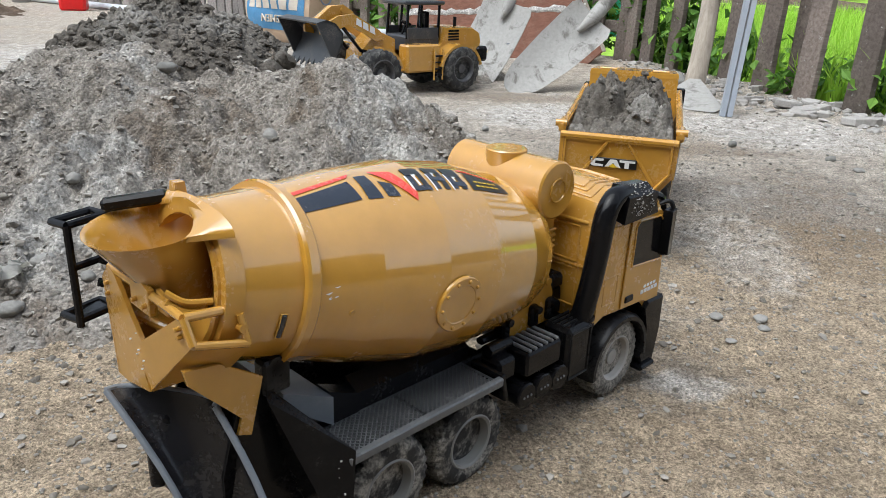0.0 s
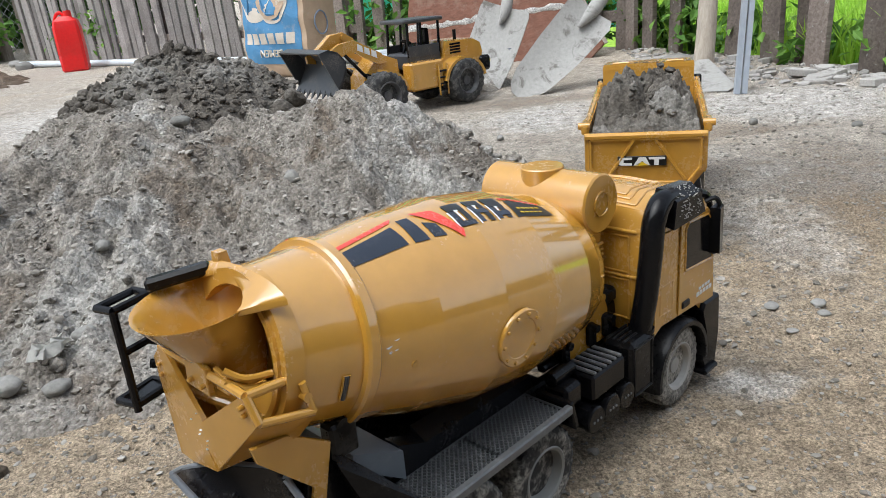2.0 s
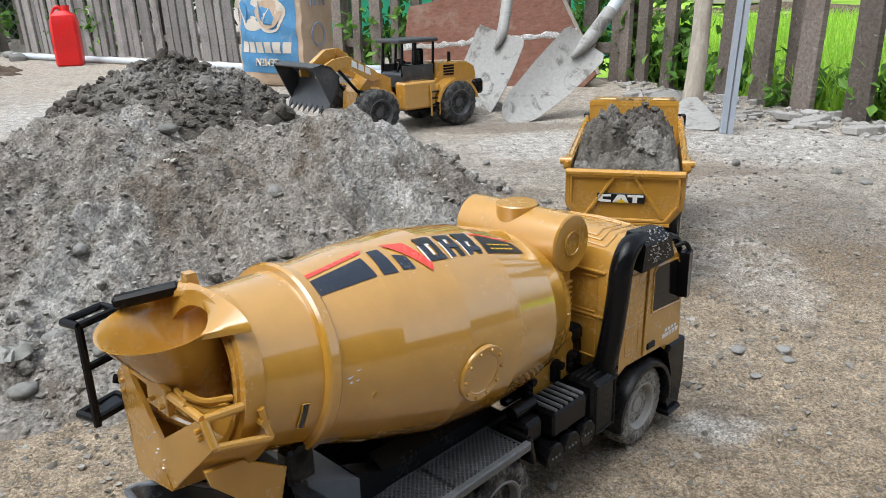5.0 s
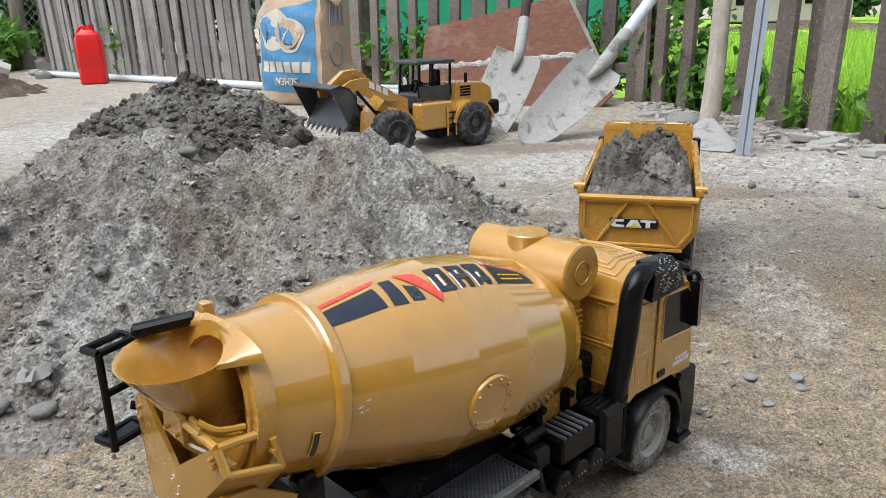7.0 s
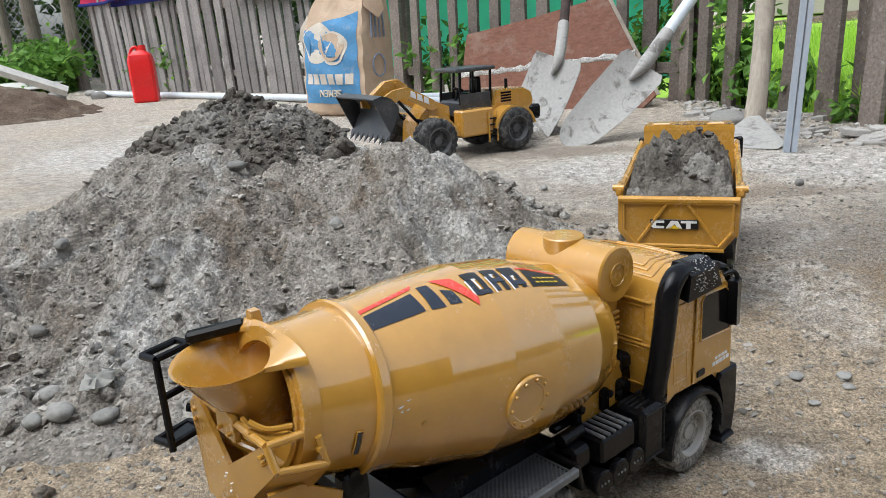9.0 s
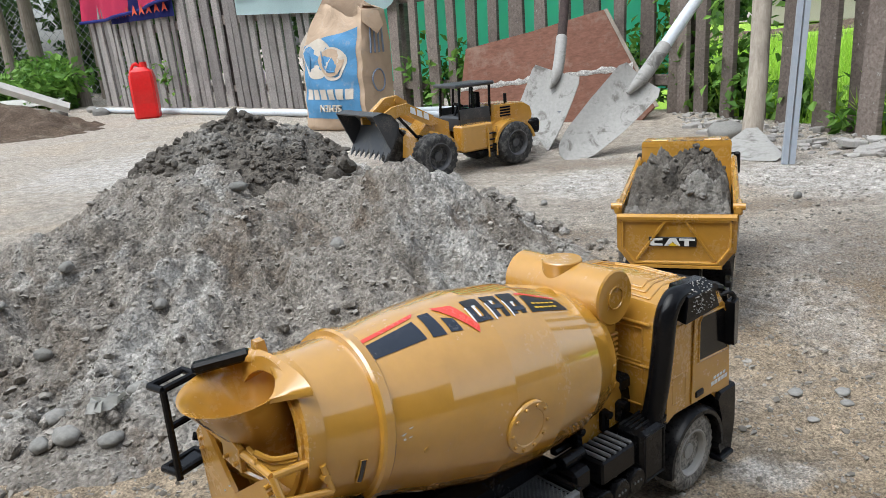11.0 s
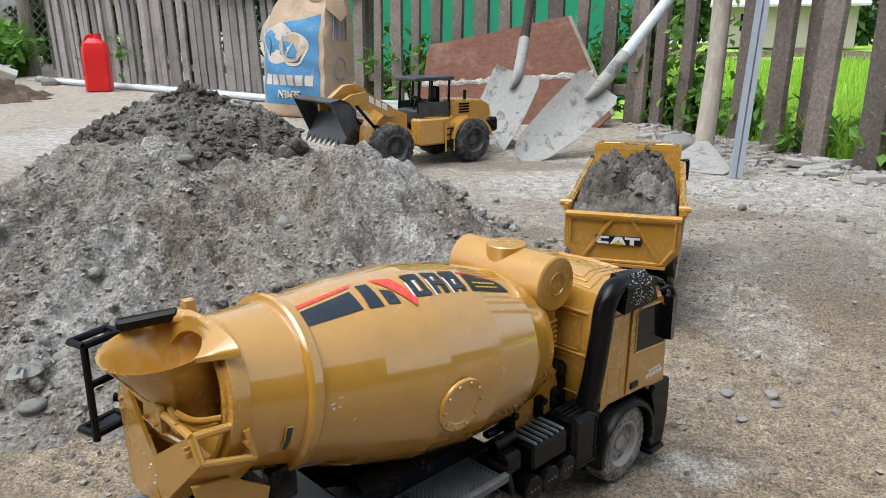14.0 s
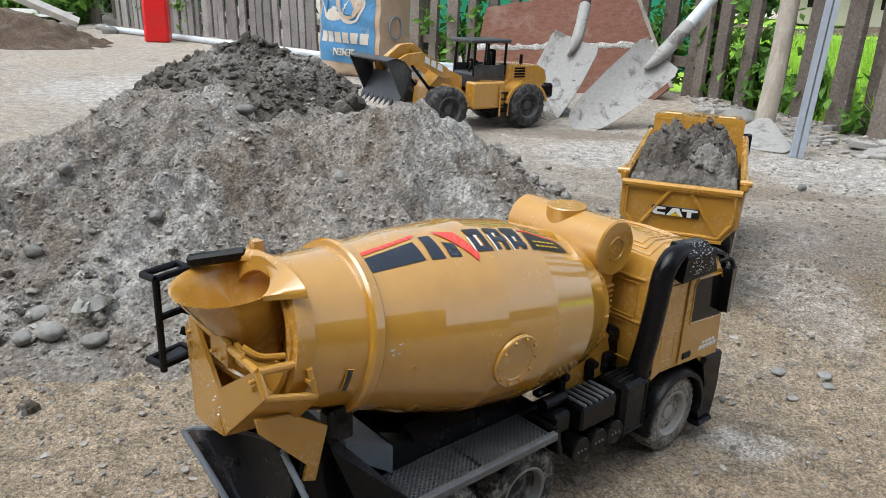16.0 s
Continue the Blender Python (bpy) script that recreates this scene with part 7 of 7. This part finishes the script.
def stone(x, y, r, mat=STONE, squash=0.6, label="grey river stone lying on the ground", seed=1, z=None, sub=3, group="loose stones"):
    rn = random.Random(seed)
    b = B()
    r_ = bmesh.ops.create_icosphere(b, subdivisions=sub, radius=1.0)
    sc = V((r * rn.uniform(1.0, 1.25), r * rn.uniform(0.75, 0.95), r * squash))
    off = V((rn.uniform(0, 50), rn.uniform(0, 50), rn.uniform(0, 50)))
    for v in r_["verts"]:
        k = 1 + 0.22 * noise.noise(v.co * 1.3 + off) + 0.06 * noise.noise(v.co * 4 + off)
        v.co = V((v.co.x * sc.x * k, v.co.y * sc.y * k, v.co.z * sc.z * k))
    ob = part("stone", b, mat, None, "", 60)
    ob.matrix_world = pose(x, y, (surface(x, y) if z is None else z) + r * squash * 0.45, 0, 0, rn.uniform(0, 360))
    return tagged(ob, label, "stone", group)


for k, (x, y, r, q) in enumerate(((-0.378, 1.165, 0.021, 0.6), (-0.178, 1.045, 0.018, 0.9), (-0.405, 0.665, 0.022, 0.65), (-0.352, 0.668, 0.018, 0.6), (-0.432, 0.655, 0.019, 0.6),
                                  (-0.46, 0.72, 0.02, 0.6), (-0.52, 0.80, 0.016, 0.7), (-0.30, 0.735, 0.013, 0.7), (-0.36, 0.75, 0.018, 0.7), (-0.25, 0.80, 0.012, 0.7), (-0.40, 0.90, 0.014, 0.7), (-0.57, 0.95, 0.016, 0.7), (-0.62, 0.86, 0.013, 0.6),
                                  (0.48, 0.819, 0.013, 0.35), (0.431, 0.827, 0.013, 0.35), (0.475, 0.79, 0.010, 0.45), (0.43, 0.76, 0.008, 0.4), (0.913, 1.705, 0.016, 0.75), (0.125, 1.852, 0.014, 0.8), (0.60, 0.74, 0.013, 0.45), (0.93, 1.60, 0.014, 0.6), (0.72, 1.80, 0.014, 0.9), (0.84, 1.42, 0.012, 0.6), (1.06, 1.55, 0.014, 0.6))):
    stone(x, y, r * 0.72, STONE, q, seed=k + 3)
stone(-0.215, 3.07, 0.075, WHITE_STONE, 0.85, "smooth pale cream river stone by the fence", 40)
stone(-0.47, 3.30, 0.05, STONE, 0.5, "flat grey stone by the fence", 41)
stone(-0.36, 3.26, 0.058, STONE, 0.45, "flat brownish grey stone by the fence", 42)
stone(0.765, 2.78, 0.075, STONE, 0.5, "large grey stone at the foot of the fence", 43)
for k, (x, y, r) in enumerate(((-3.6, 5.85, 0.07), (-4.1, 6.0, 0.08), (-3.9, 6.2, 0.06), (-4.4, 6.15, 0.08))):
    stone(x, y, r, STONE, 0.6, "grey stone at the yard's edge", 50 + k)

rs = np.random.RandomState(5)
places = []
while len(places) < 12000:
    x, y = rs.uniform(-1.1, 1.3), rs.uniform(0.15, 2.6)
    near_pile = math.exp(-((x + 0.4) / 0.55) ** 2 - ((y - 0.95) / 0.5) ** 2)
    right = math.exp(-((x - 0.7) / 0.5) ** 2 - ((y - 1.3) / 0.7) ** 2)
    if rs.rand() > 0.25 + 0.75 * max(near_pile, 0.7 * right):
        continue
    r = 0.0012 + 0.0038 * rs.rand() ** 3 + near_pile * 0.0035 * rs.rand() ** 4
    places.append((x, y, 0, r))
xs_, ys_ = np.array([p[0] for p in places])[None], np.array([p[1] for p in places])[None]
zs_ = np.maximum(ground_z(xs_, ys_), pile_z(xs_, ys_))[0]
places2 = []
while len(places2) < 24000:
    x, y = rs.uniform(-0.75, 1.0), 0.15 + 1.5 * rs.rand() ** 1.4
    places2.append((x, y, 0, 0.0008 + 0.0017 * rs.rand() ** 2))
xs2, ys2 = np.array([p[0] for p in places2])[None], np.array([p[1] for p in places2])[None]
zs_ = np.concatenate([zs_, np.maximum(ground_z(xs2, ys2), pile_z(xs2, ys2))[0]])
places += places2
grit = pebbles("gravel", [(p[0], p[1], z + p[3] * 0.2, p[3]) for p, z in zip(places, zs_)], GRAVEL, 6)
tagged(grit, "scattered grey and tan gravel on the sand", "gravel", kind="stuff")
# crumbly clods at the foot of the pile and to its far side
places = []
while len(places) < 900:
    a, d = rs.uniform(0, 6.28), rs.normal(1.0, 0.13)
    x, y = -0.42 + 0.62 * d * math.cos(a), 1.22 + 0.52 * d * math.sin(a)
    if y > 1.6 and x < -0.2:
        continue
    places.append((x, y, 0, 0.003 + 0.010 * rs.rand() ** 3))
for _ in range(160):
    places.append((rs.normal(0.030, 0.06), rs.normal(1.604, 0.05), 0, 0.004 + 0.014 * rs.rand() ** 2))
xs_, ys_ = np.array([p[0] for p in places])[None], np.array([p[1] for p in places])[None]
zs_ = np.maximum(ground_z(xs_, ys_), pile_z(xs_, ys_))[0]
clods = pebbles("clods", [(p[0], p[1], z + p[3] * 0.25, p[3]) for p, z in zip(places, zs_)], PILE, 7, 0.8)
tagged(clods, "crumbled grey clods round the foot of the pile", "clods", kind="stuff")
# broken mortar and flat stones along the near fence
rn = random.Random(21)
for k in range(46):
    u = rn.random()
    x = 0.70 + 0.62 * u + rn.uniform(-0.06, 0.06)
    y = float(fence_y(np.array(x))) - rn.uniform(0.06, 0.62) * (1 - 0.25 * u)
    r = 0.014 + 0.045 * rn.random() ** 2
    b = B()
    m = rn.randint(5, 8)
    pts = [(r * rn.uniform(0.7, 1.25) * math.cos(2 * math.pi * i / m), r * 0.8 * rn.uniform(0.7, 1.2) * math.sin(2 * math.pi * i / m)) for i in range(m)]
    slab(b, pts, Matrix.Identity(4), rn.uniform(0.008, 0.022), 0.003)
    ob = part("mortar_shard", b, RUBBLE, None, "", 30)
    ob.matrix_world = pose(x, y, surface(x, y) - 0.002, rn.uniform(-9, 9), rn.uniform(-9, 9), rn.uniform(0, 360))
    tagged(ob, "flat broken piece of pale grey mortar", "rubble", "broken mortar along the fence")
places = [(0.68 + 0.66 * rs.rand(), 0, 0, 0.004 + 0.016 * rs.rand() ** 2) for _ in range(420)]
places = [(x, float(fence_y(np.array(x))) - abs(rs.normal(0.25, 0.22)), 0, r) for x, _, _, r in places]
chips = pebbles("mortar_chips", [(x, y, surface(x, y) + r * 0.15, r) for x, y, z, r in places], RUBBLE, 9, 0.5)
tagged(chips, "pale chips of broken mortar along the fence", "rubble", kind="stuff")
# scrap of paper by the pile
b = B()
loft(b, [[V((0.024 * i / 5 + 0.004 * math.sin(j * 2.1), 0.045 * j / 6 + 0.006 * math.sin(i * 2.3), 0.007 + 0.006 * math.sin(i * 1.7 + j * 0.9))) for i in range(6)] for j in range(7)], closed=False)
bmesh.ops.solidify(b, geom=b.faces[:], thickness=0.0006)
scrap = part("paper_scrap", b, SHEET, None, "", 60)
scrap.matrix_world = pose(-0.395, 0.690, surface(-0.385, 0.71) + 0.002, 4, 3, -20)
tagged(scrap, "crumpled torn scrap of pale paper on the sand", "paper scrap")
# sand banked against the square shovel
bank_ = sheet("sand_bank", np.arange(-0.28, 0.26, 0.012), np.arange(2.58, 3.12, 0.012),
              lambda x, y: -0.02 + 0.14 * np.clip(1 - np.hypot((x + 0.02) / 0.24, (y - 2.86) / 0.22), 0, 1) + 0.02 * fbm(x, y, 16, 4, 0.6, 91) + 0.012 * np.clip(1 - np.hypot((x + 0.02) / 0.24, (y - 2.86) / 0.22), 0, 1), PILE,
              keep=lambda X, Y, Z: np.hypot((X + 0.02) / 0.25, (Y - 2.86) / 0.23) < 1)
tagged(bank_, "small bank of grey sand against the shovel", "sand", kind="stuff")

# ---- the far corner of the yard ----
soil = sheet("soil_heap", np.arange(-4.3, -2.3, 0.03), np.arange(3.4, 5.4, 0.03),
             lambda x, y: -0.06 + 0.27 * np.clip(1 - np.hypot((x + 3.50) / 0.72, (y - 4.55) / 0.62), -0.1, 1) + 0.05 * fbm(x, y, 5, 5, 0.6, 95) + 0.03 * lumps(x, y, 9, 3), BROWN_SOIL,
             keep=lambda X, Y, Z: Z > -0.05)
tagged(soil, "heap of loose brown soil at the yard's edge", "soil heap", kind="stuff")
b = B()
slab(b, [(0, 0), (1.5, -0.1), (1.25, 0.35), (0.1, 0.5)], pose(-5.75, 6.55, 0.05, 6, -2, -8), 0.012, 0.003)
sheet_w = part("fibre_sheet", b, SHEET)
tagged(sheet_w, "old pale fibre cement sheet lying on stones", "sheet")
b = B()
rod(b, (-4.75, 5.3, 0.55), (-3.95, 5.95, 0.07), 0.045, None, 4)
plank = part("plank", b, SHEET)
tagged(plank, "pale painted plank leaning down to the ground", "plank")


def trunk_tree(x, y, h, r, lean, seed):
    rn = random.Random(seed)
    t = thing("tree", pose(x, y, -0.02), "slender tree with pale bark behind the yard", "tree", "slender trees")
    pts = [V((lean[0] * u * h + rn.uniform(-0.05, 0.05) * u, lean[1] * u * h, u * h)) for u in (0, 0.12, 0.3, 0.5, 0.75, 1)]
    b = B()
    line = curve(pts, 5)
    tube(b, line, [r * (1.25 if i == 0 else 1) * (1 - 0.55 * i / (len(line) - 1)) for i in range(len(line))], 12)
    part("trunk", b, BARK, t, "", 60)
    b = B()
    tips = []
    for _ in range(9):
        i = rn.randint(len(line) // 2, len(line) - 2)
        d = V((rn.uniform(-1, 1), rn.uniform(-1, 1), rn.uniform(0.3, 1))).normalized() * rn.uniform(0.5, 1.3)
        tube(b, curve([line[i], line[i] + d * 0.5 + V((0, 0, 0.05)), line[i] + d], 4), [r * 0.35 * (1 - 0.8 * k / 8) for k in range(9)], 7)
        tips += [line[i] + d * f for f in (0.5, 0.8, 1.0)]
    part("branch_clump", b, BARK, t)
    vs, fs = [], []
    r2 = np.random.RandomState(seed)
    for p in tips + line[-3:]:
        leaves(vs, fs, p, (0.28, 0.28, 0.2), 70, 0.10, r2, 0.8)
    leafy("crown", vs, fs, LEAF_DARK, t)
    return t


trunk_tree(-5.25, 7.5, 3.6, 0.085, (-0.02, 0.0), 3)
trunk_tree(-4.42, 6.9, 3.4, 0.07, (-0.02, 0.0), 5)
trunk_tree(-5.95, 8.0, 3.2, 0.07, (-0.05, 0.02), 7)

# chain-link fence behind the trees
link = thing("chain_link_fence", Matrix.Identity(4), "grey chain-link wire fence behind the trees", "fence", kind="structure")
b = B()
p0, p1 = V((-10.5, 8.6, 0)), V((-4.6, 8.3, 0))
L_ = (p1 - p0).length
d_ = (p1 - p0).normalized()
step_ = 0.10
for k in range(int((L_ + 2.0) / step_)):
    for s in (1, -1):
        a = k * step_ - (2.0 if s > 0 else 0)
        lo, hi = max(0.0, -a if s > 0 else a - L_), min(2.0, L_ - a if s > 0 else a)
        if hi - lo < 0.05:
            continue
        p = p0 + d_ * (a + s * lo) + V((0, 0.01 * s, lo))
        q = p0 + d_ * (a + s * hi) + V((0, 0.01 * s, hi))
        w_ = V((0, 0, 0.004))
        loft(b, [[p - w_, p + w_, p + V((0, 0.004, 0))], [q - w_, q + w_, q + V((0, 0.004, 0))]])
ob = part("wire_mesh", b, WIRE, link)
for k in range(4):
    b = B()
    q = p0.lerp(p1, (k + 0.3) / 3.6)
    rod(b, q, q + V((0, 0, 2.1)), 0.03, None, 10)
    part("wire_post", b, BARK, link)

# ---- plants ----
rs = np.random.RandomState(17)


def shrub(x, y, w, h, count, size, mat, label="leafy green shrub behind the fence", z=-0.05, category="shrub", group="shrubs behind the fence", stems=7):
    t = thing("shrub", pose(x, y, z), label, category, group)
    vs, fs = [], []
    b = B()
    for _ in range(stems):
        a, d = rs.uniform(0, 6.28), w * rs.uniform(0.2, 0.9)
        tip = V((math.cos(a) * d, math.sin(a) * d, h * rs.uniform(0.5, 1.0)))
        line = curve([V((0.1 * tip.x, 0.1 * tip.y, 0)), V((0.4 * tip.x, 0.4 * tip.y, tip.z * 0.6)), tip], 4)
        tube(b, line, [0.012 * h * (1 - 0.7 * i / 8) + 0.002 for i in range(9)], 5)
        for p in line[2:]:
            leaves(vs, fs, p, (0.13 * w + 0.02, 0.13 * w + 0.02, 0.09 * h + 0.01), count // (stems * 7) + 1, size, rs, 0.7)
    part("branch_clump", b, LEAF_DARK, t)
    leafy("foliage", vs, fs, mat, t)
    return t


for x in (-5.9, -5.4, -4.9, -4.6, -6.6, -7.3, -8.1):
    shrub(x, 7.0 + rs.uniform(-0.15, 0.5) - 0.25 * (x + 5), rs.uniform(0.35, 0.5), rs.uniform(0.35, 0.7), 900, 0.085, LEAF, "low bright green weeds at the yard's edge", group="weeds at the edge")
for k in range(13):
    shrub(-12 + k * 0.95, 9.6 + rs.uniform(-0.4, 0.6), 1.0, rs.uniform(1.8, 3.4), 1500, 0.16, LEAF_DARK, "dense dark green shrub behind the wire fence", stems=9)
# weeds at the foot of the fence
for x, dy, h, c in ((1.22, 0.22, 0.20, 140), (1.05, 0.2, 0.22, 140), (0.93, 0.14, 0.45, 260), (0.86, 0.15, 0.28, 200), (0.78, 0.14, 0.55, 320), (0.62, 0.14, 0.45, 260), (0.50, 0.10, 0.35, 200), (1.35, 0.25, 0.2, 120), (-0.42, 0.10, 0.40, 240), (-0.55, 0.12, 0.30, 200), (-1.4, 0.10, 0.25, 160), (-0.30, 0.09, 0.42, 220), (1.5, 0.3, 0.2, 120), (-3.0, 0.12, 0.4, 240), (-3.5, 0.12, 0.3, 200)):
    shrub(x, float(fence_y(np.array(x))) + dy, 0.16, h, c, 0.055, LEAF, "green weed growing at the fence's foot", -0.02, "weed", "weeds at the fence", 5)
shrub(-0.12, 3.10, 0.05, 0.07, 60, 0.04, LEAF, "small tuft of green weed beside a stone", 0.0, "weed", "weeds at the fence", 4)
# grass behind the near fence and the rice field
pl = []
for _ in range(9000):
    x = rs.uniform(0.75, 2.9)
    y = float(fence_y(np.array(min(x, 1.6)))) + rs.uniform(0.12, 1.6)
    pl.append((x, y, float(ground_z(np.array([[x]]), np.array([[y]]))[0, 0]), rs.uniform(0.10, 0.30)))
grass = blades("grass", pl, RICE, 3, 0.5, 0.006)
tagged(grass, "tall bright green grass behind the fence", "grass", kind="stuff")
bed = sheet("rice_field", np.linspace(-6, 60, 100), np.concatenate([np.linspace(4.2, 14, 40), np.linspace(14.4, 60, 60)]), lambda x, y: -0.40 + 0.05 * fbm(x, y, 2.0, 4, 0.6, 97) - np.clip((3.9 + 0.1 * x - y) * 2, 0, 1), RICE_BED, keep=lambda X, Y, Z: Y > np.where(X < 0.72, 3.50 + (0.72 - X) * 0.66, 3.50 - (X - 0.72) * 2.05) + 0.9)
tagged(bed, "bright green young rice field", "rice field", kind="stuff")
pl = []
for _ in range(26000):
    y = 3.6 + 16 * rs.rand() ** 1.6
    x = 0.2 * y + (0.72 * y) * rs.rand()
    if y < fence_y(np.array(x)) + 0.6:
        continue
    pl.append((x, y, -0.42, rs.uniform(0.25, 0.5)))
rice = blades("rice_plants", pl, RICE, 4, 0.35, 0.010)
tagged(rice, "rows of bright green young rice plants", "rice", kind="stuff")
b = B()
for y, h in ((21.0, 0.16), (27.0, 0.22)):
    rings = []
    for i in range(41):
        x = -8 + 60 * i / 40
        z = h + 0.1 * math.sin(i * 1.7)
        rings.append([V((x, y - 0.7, -0.5)), V((x, y - 0.3, -0.40 + z)), V((x, y + 0.3, -0.40 + z)), V((x, y + 0.7, -0.5))])
    loft(b, rings)
bund = part("field_bank", b, BROWN_SOIL, None, "", 60)
tagged(bund, "low earth bank between the rice plots", "bank", kind="structure")
for k in range(16):
    shrub(2 + k * 3.2, 52 + rs.uniform(-2, 4), 2.6, rs.uniform(3.0, 6.0), 1100, 0.6, LEAF_DARK, "distant green trees beyond the rice field", -0.4, "tree", "trees beyond the field", 8)
# far house
house = thing("house", pose(13.4, 40.0, -0.3, 0, 0, -18), "small distant house with pale walls and metal roof", "house")
b = B()
box(b, (0, 0, 1.0), (6.0, 4.0, 2.0), 0.02)
wall_ = part("wall", b, HOUSE_W, house)
b = B()
loft(b, [[V((x, -2.6, 1.85)), V((x, 0, 3.1)), V((x, 2.6, 1.85)), V((x, 2.6, 1.95)), V((x, 0, 3.2)), V((x, -2.6, 1.95))] for x in (-3.4, 3.4)])
part("roof", b, HOUSE_R, house)
for x in (-1.6, 1.4):
    b = B()
    box(b, (x, -2.01, 1.15), (0.8, 0.06, 0.8), 0.01)
    part("window", b, GLASSD, wall_)
